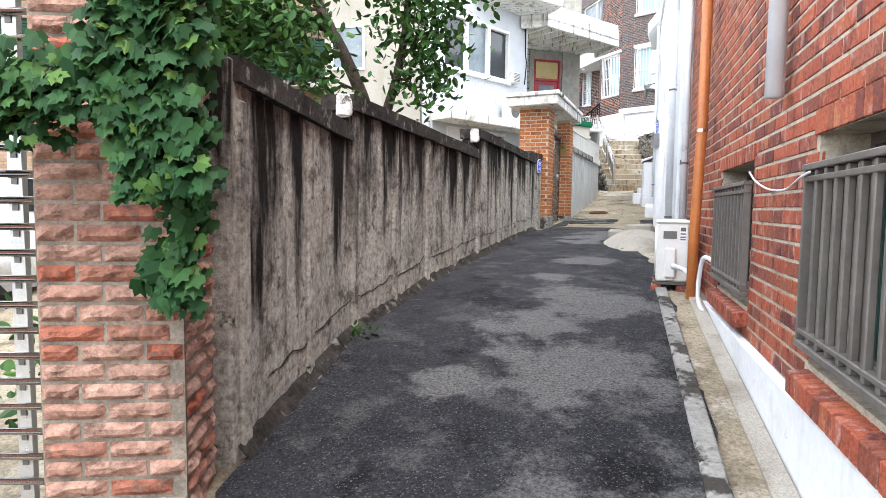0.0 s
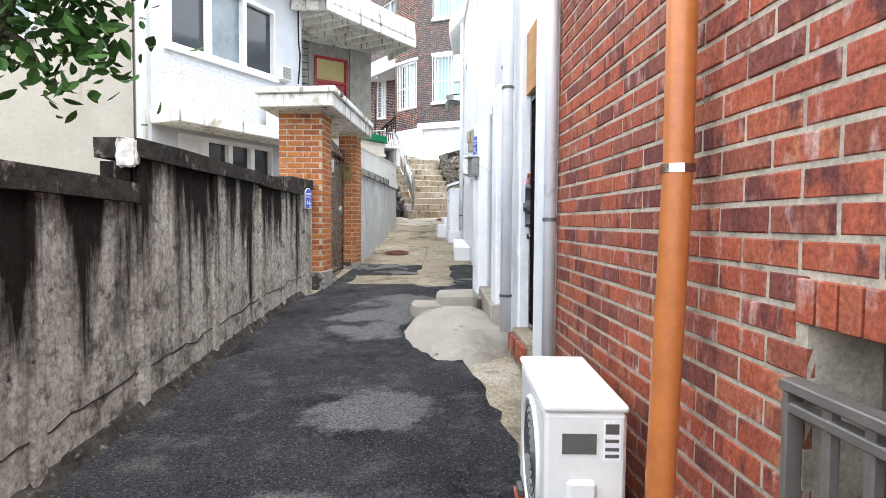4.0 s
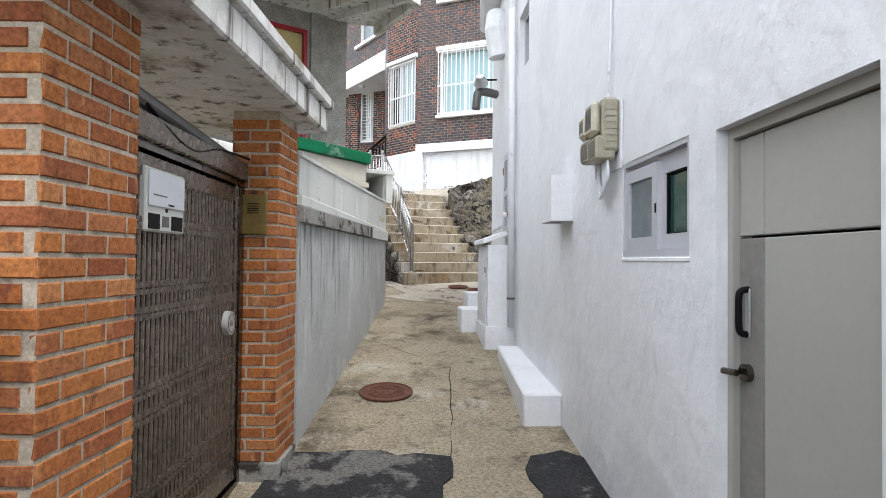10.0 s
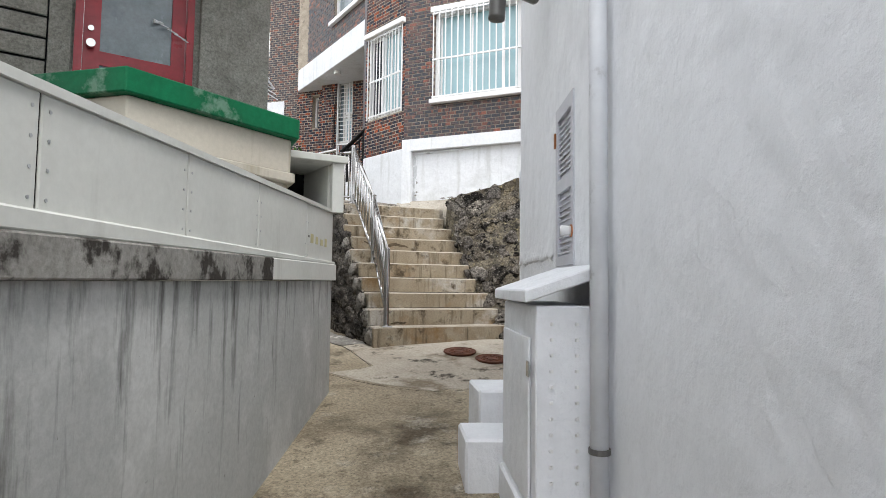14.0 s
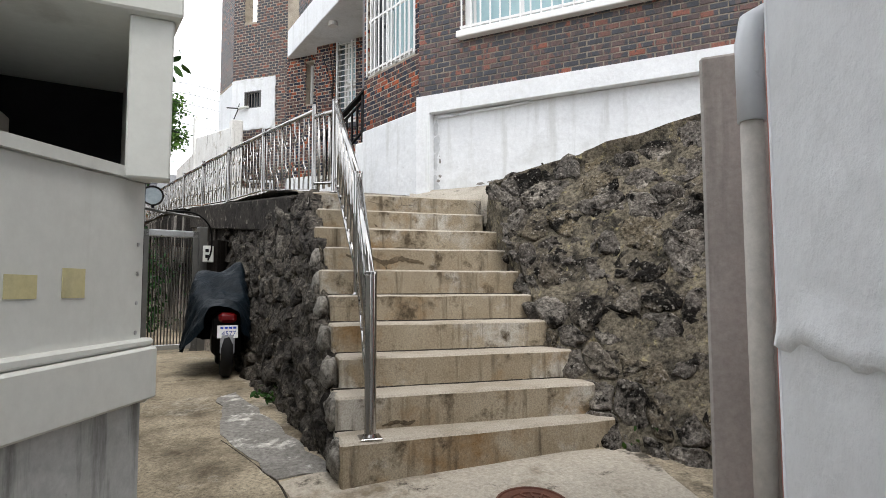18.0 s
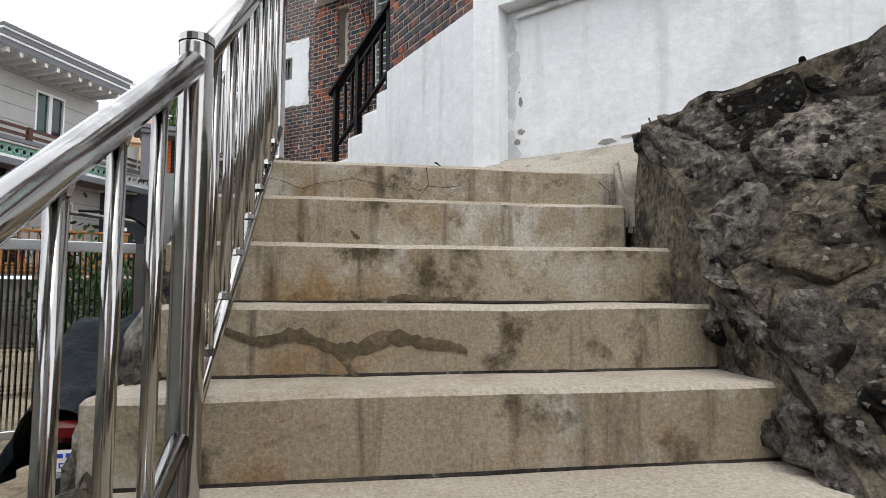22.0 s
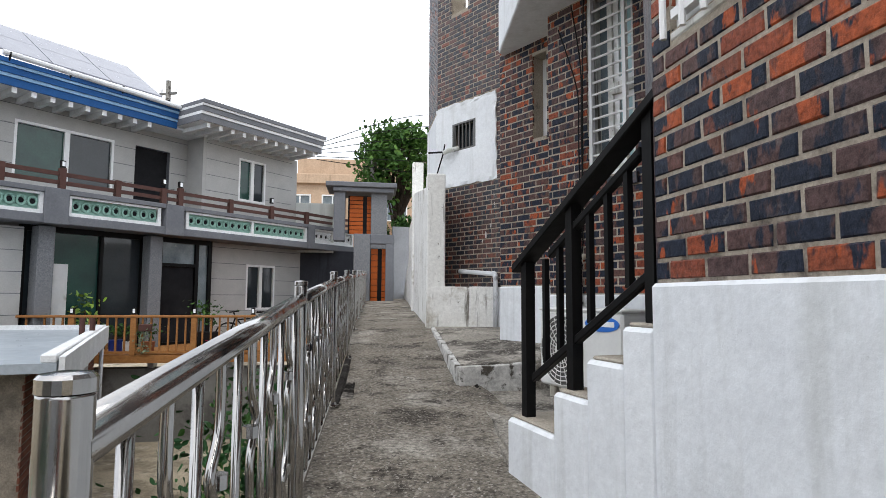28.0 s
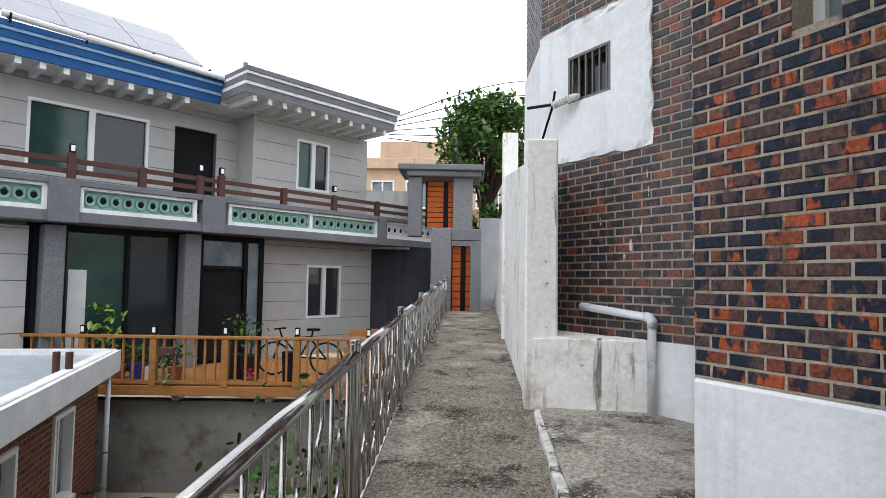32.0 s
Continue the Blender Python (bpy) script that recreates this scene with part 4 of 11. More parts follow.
CAST = surf("cast_iron", (0.06, 0.062, 0.068), (0.035, 0.036, 0.04), 0.35, 9, 0.2, 90, 0.4)
CAST_PALE = surf("pale_cast_metal", (0.45, 0.46, 0.47), (0.3, 0.31, 0.32), 0.45, 20, 0.2, 90, 0.2)
door = thing("iron_door", W1.p(wy(6.36), 1.2, -0.1), "black enamelled iron door with a cast ornamental grille above", "door")
d0, d1 = wy(6.355), wy(6.895)
part("frame", W1.wall(d0, d1, 1.202, 2.828, -0.16, -0.05, [(d0 + 0.045, d1 - 0.045, 1.24, 2.78)]), DOOR_BROWN, door)
part("leaf", W1.box(d0 + 0.047, d1 - 0.047, 1.245, 2.3, -0.13, -0.1), DOOR_BROWN, door)
n = 7
for i in range(n):
    a = d0 + 0.06 + (d1 - d0 - 0.12) * i / n
    part("rib", W1.box(a + 0.008, a + (d1 - d0 - 0.12) / n - 0.008, 1.3, 2.25, -0.1, -0.088, bevel=0.005), DOOR_BROWN, door)
part("grille_back", W1.box(d0 + 0.047, d1 - 0.047, 2.36, 2.775, -0.14, -0.125), GLASS_FROST, door, "frosted glass behind the ornament")
part("grille_frame", W1.wall(d0 + 0.05, d1 - 0.05, 2.302, 2.775, -0.12, -0.09, [(d0 + 0.08, d1 - 0.08, 2.39, 2.75)]), DOOR_BROWN, door)
for i in range(3):
    for j in range(2):
        cu, cv = d0 + 0.08 + (d1 - d0 - 0.16) * (i + 0.5) / 3, 2.39 + 0.36 * (j + 0.5) / 2
        part("rosette_ring", tube([W1.p(cu + 0.064 * math.cos(k * math.tau / 20), cv + 0.07 * math.sin(k * math.tau / 20), -0.105) for k in range(20)], 0.007, 6, closed=True), CAST, door)
        part("rosette_eye", disc(W1.p(cu, cv, -0.108), (*W1.n, 0), 0.014, 0.012, 10), CAST, door)
        for k in range(8):
            a = (k + 0.5) * math.tau / 8
            petal = bmesh.new()
            bmesh.ops.create_icosphere(petal, subdivisions=1, radius=1.0)
            c_, s_ = math.cos(a), math.sin(a)
            for v in petal.verts:
                r_, w_, h_ = v.co.x * 0.021 + 0.037, v.co.y * 0.0115, v.co.z * 0.007
                v.co = W1.p(cu + (r_ * c_ - w_ * s_), cv + (r_ * s_ + w_ * c_) * 1.08, -0.103 + h_)
            # the same three upper petals of every rosette are paler
            part("petal", petal, CAST_PALE if k in (1, 2, 3) else CAST, door, smooth=True)
    if i:
        u = d0 + 0.08 + (d1 - d0 - 0.16) * i / 3
        part("grille_bar", W1.box(u - 0.006, u + 0.006, 2.39, 2.75, -0.112, -0.098), DOOR_BROWN, door)
for j in (0, 1, 2):
    part("grille_bar", W1.box(d0 + 0.08, d1 - 0.08, 2.564 + (j - 1) * 0.17, 2.574 + (j - 1) * 0.17, -0.112, -0.098), DOOR_BROWN, door)
u = d1 - 0.012
bm = bmesh.new()
prof_ = [(1.915, 0.03), (1.935, 0.036), (1.96, 0.022), (2.0, 0.018), (2.03, 0.024), (2.07, 0.024), (2.1, 0.018), (2.15, 0.024), (2.185, 0.036), (2.2, 0.03)]
loops_ = [[bm.verts.new(W1.p(u + w_ * sx, z_, n_)) for sx, n_ in ((-1, -0.05), (1, -0.05), (0.7, -0.02), (-0.7, -0.02))] for z_, w_ in prof_]
for p_, q_ in zip(loops_, loops_[1:]):
    for k in range(4):
        bm.faces.new((p_[k], p_[(k + 1) % 4], q_[(k + 1) % 4], q_[k]))
bm.faces.new(loops_[0])
bm.faces.new(loops_[-1])
part("handle_plate", bm, CAST, door, "black cast iron door handle plate")
part("handle_boss", disc(W1.p(u, 2.05, -0.022), (*W1.n, 0), 0.034, 0.016, 20, r2=0.028), CAST, door)
part("lock_cylinder", disc(W1.p(u, 1.845, -0.05), (*W1.n, 0), 0.02, 0.018, 16), STEEL, door, "round steel lock cylinder")
pad_ = part("padlock", W1.box(u - 0.02, u + 0.02, 2.215, 2.25, -0.05, -0.025, bevel=0.005), surf("pink_lock", (0.5, 0.2, 0.24), None, 0.5, 8), door, "small faded pink padlock")
part("shackle", tube(wave([W1.p(u - 0.013, 2.248, -0.037), W1.p(u - 0.013, 2.27, -0.037), W1.p(u, 2.284, -0.037), W1.p(u + 0.013, 2.27, -0.037), W1.p(u + 0.013, 2.248, -0.037)], 5), 0.004, 6), surf("rusty_shackle", (0.2, 0.07, 0.03), None, 0.7, 9), pad_)
part("hasp", W1.box(u - 0.03, u + 0.005, 2.262, 2.285, -0.05, -0.044), surf("rusty_hasp", (0.2, 0.07, 0.03), None, 0.7, 9), door, "rusty hasp")
for u_, z_, w_, h_ in ((d1 - 0.075, 2.325, 0.03, 0.026), (d1 - 0.12, 2.332, 0.026, 0.022), (d0 + 0.12, 2.33, 0.02, 0.02), (d1 - 0.02, 2.295, 0.014, 0.006), (d1 - 0.02, 1.868, 0.014, 0.007)):
    part("sticker", W1.box(u_ - w_ / 2, u_ + w_ / 2, z_, z_ + h_, -0.0895 if z_ > 2.3 else -0.0498, -0.088 if z_ > 2.3 else -0.0485), SIGN_WHITE, door)


def rain_pipe(x, y, z0, z1, r, label, clamps, material=None, elbow=None):
    t = thing("drain_pipe", (x, y, z0), label, "pipe")
    pts = [(x, y, z0), (x, y, z1)]
    if elbow:
        pts = [elbow, (x, y, z0 + 0.12), (x, y, z1)]
    part("pipe", tube(pts, r, 14), material or WHITE_PVC, t, smooth=True)
    for z in clamps:
        part("clamp", disc((x, y, z), (0, 0, 1), r + 0.006, 0.02, 14), STEEL_GREY, t)
    return t


q = W1.p(wy(5.86), 0, 0.05)
rain_pipe(q.x, q.y, 1.0, 5.0, 0.032, "white plastic rain pipe at a brick corner", (1.95, 4.2))
q = W1.p(wy(7.02), 0, 0.09)
rain_pipe(q.x, q.y, 1.15, 5.0, 0.04, "white painted rain pipe beside an iron door", (1.4, 2.9))

# gate of stainless ribs beside the white pier
GB = Face((2.93, 7.62), (3.27, 8.62), 1)
gate = thing("steel_gate", GB.p(0.0, 1.3, 0), "closed ribbed stainless steel gate with round knob", "gate")
gl = GB.length
part("frame", GB.wall(0, gl, 1.3, 3.1, -0.08, 0.0, [(0.05, gl - 0.05, 1.34, 3.05)]), STEEL_DARK, gate)
for k, (a, b) in enumerate(((0.055, 0.27), (0.29, gl - 0.055))):
    leaf = part("leaf", GB.wall(a, b, 1.345, 2.9 + 0.1 * 0, -0.06, -0.02, [(a + 0.04, b - 0.04, 1.4, 2.85)]), STEEL, gate)
    part("backing", GB.box(a + 0.02, b - 0.02, 1.36, 2.87, -0.05, -0.045), STEEL_DARK, gate)
    m = max(2, int((b - a - 0.08) / 0.036))
    for i in range(m):
        u = a + 0.04 + (b - a - 0.08) * (i + 0.5) / m
        bm = bmesh.new()
        z = 1.4
        ring = []
        knots = [z_ + 0.033 * k_ for z_ in (1.47, 1.68, 2.04, 2.36, 2.55) for k_ in range(4)]
        tube([GB.p(u, 1.4, -0.03), GB.p(u, 2.85, -0.03)], 0.013, 8, bm)
        rib = part("rib", bm, STEEL_RIB, leaf, smooth=True)
        for zk in knots[::4]:
            bm = bmesh.new()
            spin = [(0.012, 0.0)] + [(r_, z_ + 0.033 * k_) for k_ in range(4) for r_, z_ in ((0.0135, 0.002), (0.0185, 0.008), (0.0185, 0.02), (0.0135, 0.026))]
            rings_ = [[bm.verts.new(GB.p(u, zk + z_, -0.027) + Vector((r_ * math.cos(a_ * math.tau / 8), r_ * math.sin(a_ * math.tau / 8), 0))) for a_ in range(8)] for r_, z_ in spin]
            for p_, q_ in zip(rings_, rings_[1:]):
                for a_ in range(8):
                    bm.faces.new((p_[a_], p_[(a_ + 1) % 8], q_[(a_ + 1) % 8], q_[a_]))
            part("turned_collar", bm, STEEL, rib, "bright turned beads")
part("crest", GB.box(0.05, gl - 0.05, 2.92, 3.05, -0.05, -0.03), STEEL_DARK, gate)
part("knob_plate", disc(GB.p(0.62, 2.16, -0.02), (*GB.n, 0), 0.07, 0.04, 24), STEEL, gate, "large round steel handle plate")
part("knob", disc(GB.p(0.62, 2.16, 0.02), (*GB.n, 0), 0.05, 0.02, 24, r2=0.035), ALU, gate)
part("gate_step", prism([GB.xy(-0.3, -0.1), GB.xy(gl + 0.02, -0.1), GB.xy(gl + 0.02, 0.12), GB.xy(-0.3, 0.12)], 0.8, 1.3, bevel=0.012), MORTAR_LUMP, label="grey concrete doorstep of the steel gate", category="step", kind="structure")

# pier with the number plate
PB = Face((3.135, 8.64), (3.17, 8.87), 1)
part("pier", prism([PB.xy(0, 0), PB.xy(PB.length, 0), PB.xy(PB.length + 0.1, -0.5), (3.7, 8.75), (3.21, 8.56)], 0.9, lambda x, y: 3.03 - 0.5 * max(0.0, y - 8.7), bevel=0.012), WHITE_WALL, white_house, "white rendered gate pier")


def text_on(parent, face, u, v, n, words, size, material, name="lettering"):
    cu = bpy.data.curves.new(name, "FONT")
    cu.body, cu.size, cu.align_x, cu.align_y, cu.extrude = words, size, "CENTER", "CENTER", 0.0006
    tmp = bpy.data.objects.new(name, cu)
    scene.collection.objects.link(tmp)
    dg = bpy.context.evaluated_depsgraph_get()
    me = bpy.data.meshes.new_from_object(tmp.evaluated_get(dg))
    bpy.data.objects.remove(tmp)
    right = face.d * (-1 if face.side > 0 else 1)
    m = Matrix(((right.x, 0, face.n.x, 0), (right.y, 0, face.n.y, 0), (0, 1, 0, 0), (0, 0, 0, 1)))
    m.translation = face.p(u, v, n)
    me.transform(m)
    me.materials.clear()
    return link(name, me, material, parent)


def house_number(face, u, v, digits, w=0.15, h=0.2, tilt=0.0):
    """A blue house-shaped number plate with a pale rim."""
    t = thing("number_plate", face.p(u, v, 0.01), "blue house-shaped number plate reading " + digits, "sign", "house number plates")

    def plate_at(s, n0, n1, mat, name):
        pts = [(-w / 2, 0), (w / 2, 0), (w / 2, h * 0.78), (w * 0.25, h), (-w * 0.25, h), (-w / 2, h * 0.78)]
        bm = bmesh.new()
        cy = h / 2
        lo = [bm.verts.new(face.p(u + x * s, v + cy + (z - cy) * s, n0)) for x, z in pts]
        hi = [bm.verts.new(face.p(u + x * s, v + cy + (z - cy) * s, n1)) for x, z in pts]
        bm.faces.new(lo)
        bm.faces.new(hi)
        for i in range(6):
            bm.faces.new((lo[i], lo[(i + 1) % 6], hi[(i + 1) % 6], hi[i]))
        part(name, bm, mat, t)
    plate_at(1.0, 0.002, 0.008, SIGN_WHITE, "rim")
    plate_at(0.92, 0.0085, 0.011, BLUE_SIGN, "plate")
    text_on(t, face, u, v + h * 0.28, 0.0115, digits, h * 0.36, SIGN_WHITE)
    text_on(t, face, u, v + h * 0.58, 0.0115, "Noum-gil 10beon-gil", h * 0.075, SIGN_WHITE)
    for k in range(6):
        part("print_bar", face.box(u + (k - 2.9) * w * 0.12, u + (k - 2.9) * w * 0.12 + w * 0.085, v + h * 0.68, v + h * 0.76, 0.0112, 0.0118), SIGN_WHITE, t)
    part("print_bar", face.box(u + (-0.42 if face.side > 0 else 0.15) * w, u + (-0.15 if face.side > 0 else 0.42) * w, v + 0.012, v + 0.026, 0.0112, 0.0118), SIGN_WHITE, t)


house_number(PB, 0.115, 2.625, "4-5", 0.17, 0.2)
mail = thing("mailbox", PB.p(0.12, 2.42, 0.01), "grey corrugated sheet metal box on a white pier", "mailbox")
bm = bmesh.new()
for i in range(11):
    part("rib", PB.box(-0.01 + i * 0.017, -0.01 + i * 0.017 + 0.011, 2.41, 2.59, 0.06, 0.075), ALU, mail)
PB.box(-0.01, 0.18, 2.41, 2.59, 0.004, 0.06, bm)
part("body", bm, ALU, mail)
part("lid", PB.box(-0.02, 0.19, 2.592, 2.602, 0.002, 0.11), ALU, mail)
part("cable", tube(wave([PB.p(0.02, 2.5, 0.02), PB.p(-0.02, 2.51, -0.01), PB.p(-0.06, 2.48, -0.05), PB.p(-0.1, 2.45, -0.12)]), 0.006, 6), WHITE_PVC, label="thin grey cable on a white pier", category="cable")

# long white wall with the grey door
R2 = Face((3.49, 9.17), (4.92, 13.72), 1)
ry = R2.u_of
door_u = (ry(9.17) + 0.02, ry(9.84), 1.18, 2.86)
wnd_u = (0.89, 1.566, 2.447, 2.885)
hi_u = (ry(12.9), ry(13.35), 4.2, 4.75)
part("wall", R2.wall(-0.4, R2.length, 0.8, 5.65, -0.25, 0.0, [door_u, wnd_u, hi_u]), WHITE_WALL, white_house)
part("eave", prism([(4.72, 13.2), (4.84, 14.36), (5.5, 15.9), (6.6, 15.6), (5.4, 12.8)], 5.63, 5.98, bevel=0.05), WHITE_WALL, white_house, "rounded white eave at the house end")
part("wall", R2.box(-0.42, R2.length + 1.8, 0.8, 5.65, -3.4, -3.2), WHITE_WALL, white_house)
part("roof", R2.box(-0.4, R2.length + 1.7, 5.65, 5.8, -3.5, 0.04), WHITE_WALL, white_house)
LOCK_GREY = surf("brushed_lock_panel", (0.23, 0.22, 0.205), (0.19, 0.183, 0.17), 0.4, 30, 0.1, 60, fine=0.08)
gd = thing("grey_door", R2.p(door_u[0], 1.2, -0.1), "flat grey metal house door with grooves and black pull handle", "door")
a, b = door_u[0], door_u[1]
part("frame", R2.wall(a, b, 1.19, 2.86, -0.2, -0.04, [(a + 0.035, b - 0.035, 1.2, 2.825)]), GREY_DOOR, gd)
part("core", R2.box(a + 0.035, b - 0.035, 1.2, 2.82, -0.14, -0.101), RECESS_SHADE, gd)
for lo, hi in ((1.2, 1.6), (1.608, 2.5), (2.508, 2.82)):
    part("panel", R2.box(a + 0.037, b - 0.17, lo, hi, -0.1, -0.06, bevel=0.003), GREY_DOOR, gd)
    part("panel", R2.box(b - 0.166, b - 0.037, lo, hi, -0.1, -0.06, bevel=0.003), LOCK_GREY if hi < 2.6 else GREY_DOOR, gd)
part("pull_handle", tube(wave([R2.p(b - 0.09, 2.2, -0.06), R2.p(b - 0.09, 2.21, -0.03), R2.p(b - 0.09, 2.27, -0.026), R2.p(b - 0.09, 2.33, -0.03), R2.p(b - 0.09, 2.34, -0.06)]), 0.011, 8), BLACK_STEEL, gd, smooth=True)
part("handle_plate", R2.box(b - 0.104, b - 0.076, 2.19, 2.345, -0.0598, -0.052, bevel=0.004), ALU, gd)
part("lock_rose", disc(R2.p(b - 0.09, 2.08, -0.06), (*R2.n, 0), 0.028, 0.02, 16), STEEL_DARK, gd)
part("lever", tube([R2.p(b - 0.09, 2.08, -0.02), R2.p(b - 0.02, 2.075, -0.015)], 0.011, 8), STEEL_DARK, gd)

sw = thing("small_window", R2.p(wnd_u[0], wnd_u[2], -0.1), "small pale grey sliding window in a white wall", "window")
a, b, lo, hi = wnd_u
part("frame", R2.wall(a, b, lo, hi, -0.12, -0.004, [(a + 0.022, b - 0.022, lo + 0.03, hi - 0.022)]), GREY_FRAME, sw)
mid = 1.19
part("sash", R2.wall(mid, b - 0.012, lo + 0.028, hi - 0.045, -0.045, -0.008, [(mid + 0.052, b - 0.062, lo + 0.085, hi - 0.1)]), GREY_FRAME, sw)
part("sash", R2.wall(a + 0.02, mid + 0.03, lo + 0.032, hi - 0.024, -0.065, -0.03, [(a + 0.058, mid - 0.03, lo + 0.09, hi - 0.1)]), GREY_FRAME, sw)
part("pane", R2.box(mid + 0.05, b - 0.06, lo + 0.083, hi - 0.098, -0.03, -0.02), GLASS_FROST, sw, "grey insect screen")
part("pane", R2.box(a + 0.056, mid - 0.028, lo + 0.088, hi - 0.098, -0.06, -0.05), GLASS_GREEN, sw, "dark green glass")
part("bead", R2.wall(a + 0.055, mid - 0.027, lo + 0.087, hi - 0.097, -0.049, -0.036, [(a + 0.064, mid - 0.036, lo + 0.096, hi - 0.106)]), BLACK_STEEL, sw, "black glazing bead")
part("pull", R2.box(mid + 0.006, mid + 0.014, lo + 0.18, lo + 0.22, -0.008, -0.003), BLACK_STEEL, sw)
part("sill", R2.box(a - 0.01, b + 0.01, lo - 0.025, lo - 0.002, -0.1, 0.004, bevel=0.006), WHITE_OLD, sw)
hw = thing("high_window", R2.p(hi_u[0], hi_u[2], -0.1), "small window high in a white wall", "window")
a, b, lo, hi = hi_u
part("frame", R2.wall(a, b, lo, hi, -0.15, -0.05, [(a + 0.04, b - 0.04, lo + 0.04, hi - 0.04)]), GREY_FRAME, hw)
part("pane", R2.box(a + 0.04, b - 0.04, lo + 0.04, hi - 0.04, -0.12, -0.11), GLASS_DARK, hw)

meter = thing("electricity_meter", R2.p(ry(11.15), 2.95, 0), "beige plastic electricity meter boxes on a white wall", "meter")
METER = surf("meter_plastic", (0.36, 0.34, 0.26), (0.3, 0.28, 0.21), 0.4, 5, 0.1, 60)
METER_LENS = surf("yellowed_meter_cover", (0.46, 0.43, 0.32), (0.38, 0.35, 0.26), 0.15, 5, 0.05, 60, coat=0.4)
mu = ry(10.74)
part("back_board", R2.box(mu - 0.09, mu + 0.32, 2.87, 3.2, 0.002, 0.012, bevel=0.003), WHITE_WALL, meter)
for k, (u0_, u1_, z0_, z1_, n1_) in enumerate(((mu - 0.07, mu + 0.085, 2.95, 3.215, 0.13), (mu + 0.1, mu + 0.235, 2.965, 3.185, 0.12))):
    part("meter_body", R2.box(u0_, u1_, z0_, z1_, 0.012, n1_ - 0.035, bevel=0.014), METER, meter)
    part("meter_cover", R2.box(u0_ + 0.012, u1_ - 0.012, z0_ + 0.085, z1_ - 0.014, n1_ - 0.034, n1_ + 0.012, bevel=0.02), METER_LENS, meter, "yellowed clear meter cover")
    part("dial", R2.box(u0_ + 0.035, u1_ - 0.035, z0_ + 0.12, z1_ - 0.05, n1_ + 0.0122, n1_ + 0.014), STEEL_GREY, meter)
    part("terminal_cover", R2.box(u0_ + 0.006, u1_ - 0.006, z0_ - 0.035, z0_ + 0.08, 0.03, n1_ - 0.004, bevel=0.01), METER, meter)
    for i in range(7):
        part("rib", R2.box(u0_ - 0.004, u0_ + 0.002, z0_ + 0.02 + i * (z1_ - z0_ - 0.05) / 7, z0_ + 0.036 + i * (z1_ - z0_ - 0.05) / 7, 0.025, n1_ - 0.045), METER, meter)
        part("slit", R2.box(u0_ + 0.018 + i * 0.017, u0_ + 0.024 + i * 0.017, z0_ - 0.02, z0_ + 0.06, n1_ - 0.0045, n1_ - 0.003), STEEL_GREY, meter)
for k in range(4):
    part("cable_loop", tube(wave([R2.p(mu - 0.03 + k * 0.028, 2.93, 0.06), R2.p(mu - 0.05 + k * 0.02, 2.84 - k * 0.012, 0.06), R2.p(mu + 0.03 + k * 0.018, 2.785 - k * 0.014, 0.055), R2.p(mu + 0.13 + k * 0.012, 2.825 - k * 0.01, 0.045), R2.p(mu + 0.15 + k * 0.016, 2.94, 0.04)]), 0.0075, 6), WHITE_PVC, meter, smooth=True)
part("cable", tube(wave([R2.p(mu + 0.05, 3.2, 0.03), R2.p(mu + 0.06, 3.8, 0.012), R2.p(mu + 0.12, 4.4, 0.012), R2.p(mu + 0.1, 5.6, 0.012)]), 0.008, 6), WHITE_PVC, label="white cable running up a white wall", category="cable", smooth=True)

hood = thing("vent_hood", R2.p(ry(11.75), 2.67, 0), "white sheet metal vent hood open below", "vent hood")
ha, hb, hd = ry(11.49), ry(11.77), 0.14
bm = bmesh.new()
c = [R2.p(ha, 2.675, 0), R2.p(hb, 2.675, 0), R2.p(hb, 2.675, hd), R2.p(ha, 2.675, hd), R2.p(ha, 2.97, 0), R2.p(hb, 2.97, 0), R2.p(hb, 2.93, hd), R2.p(ha, 2.96, hd)]
hexa(bm, c)
bmesh.ops.recalc_face_normals(bm, faces=bm.faces)
bm.faces.ensure_lookup_table()
bmesh.ops.delete(bm, geom=[min(bm.faces, key=lambda f: f.calc_center_median().z)], context="FACES_ONLY")
hb_ob = part("body", bm, WHITE_WALL, hood)
sol = hb_ob.modifiers.new("thickness", "SOLIDIFY")
sol.thickness = 0.006
part("flange", R2.box(ha - 0.02, ha - 0.002, 2.66, 2.99, 0.0, 0.004), WHITE_WALL, hood)

bench = thing("low_bench", (4.15, 12.5, 1.3), "long low white painted concrete bench at a wall foot", "bench")
part("body", prism([R2.xy(ry(11.72), 0.002), R2.xy(ry(13.3), 0.002), R2.xy(ry(13.3), 0.2), R2.xy(ry(11.72), 0.26)], lambda x, y: slope(x, y) - 0.05, lambda x, y: 1.55 + (y - 11.8) * 0.05, bevel=0.012), WHITE_WALL, bench)

# cupboard with a slanting lid
CB = Face((4.615, 13.629), (4.83, 14.345), 1)
cup = thing("wall_cupboard", (4.55, 13.6, 1.5), "white sheet-clad cupboard with a sloping lid against the wall", "cupboard")
part("body", prism([CB.xy(0), CB.xy(CB.length), CB.xy(CB.length, -0.27), CB.xy(0, -0.27)], 1.35, 2.58, bevel=0.006), WHITE_WALL, cup)
part("plinth", prism([CB.xy(-0.03, 0.03), CB.xy(CB.length, 0.03), CB.xy(CB.length, -0.27), CB.xy(-0.03, -0.27)], 1.3, 1.78, bevel=0.01), WHITE_WALL, cup)
bm = bmesh.new()
lid = [CB.p(-0.04, 2.59, 0.05), CB.p(CB.length, 2.59, 0.05), CB.p(CB.length, 2.7, -0.27), CB.p(-0.04, 2.7, -0.27)]
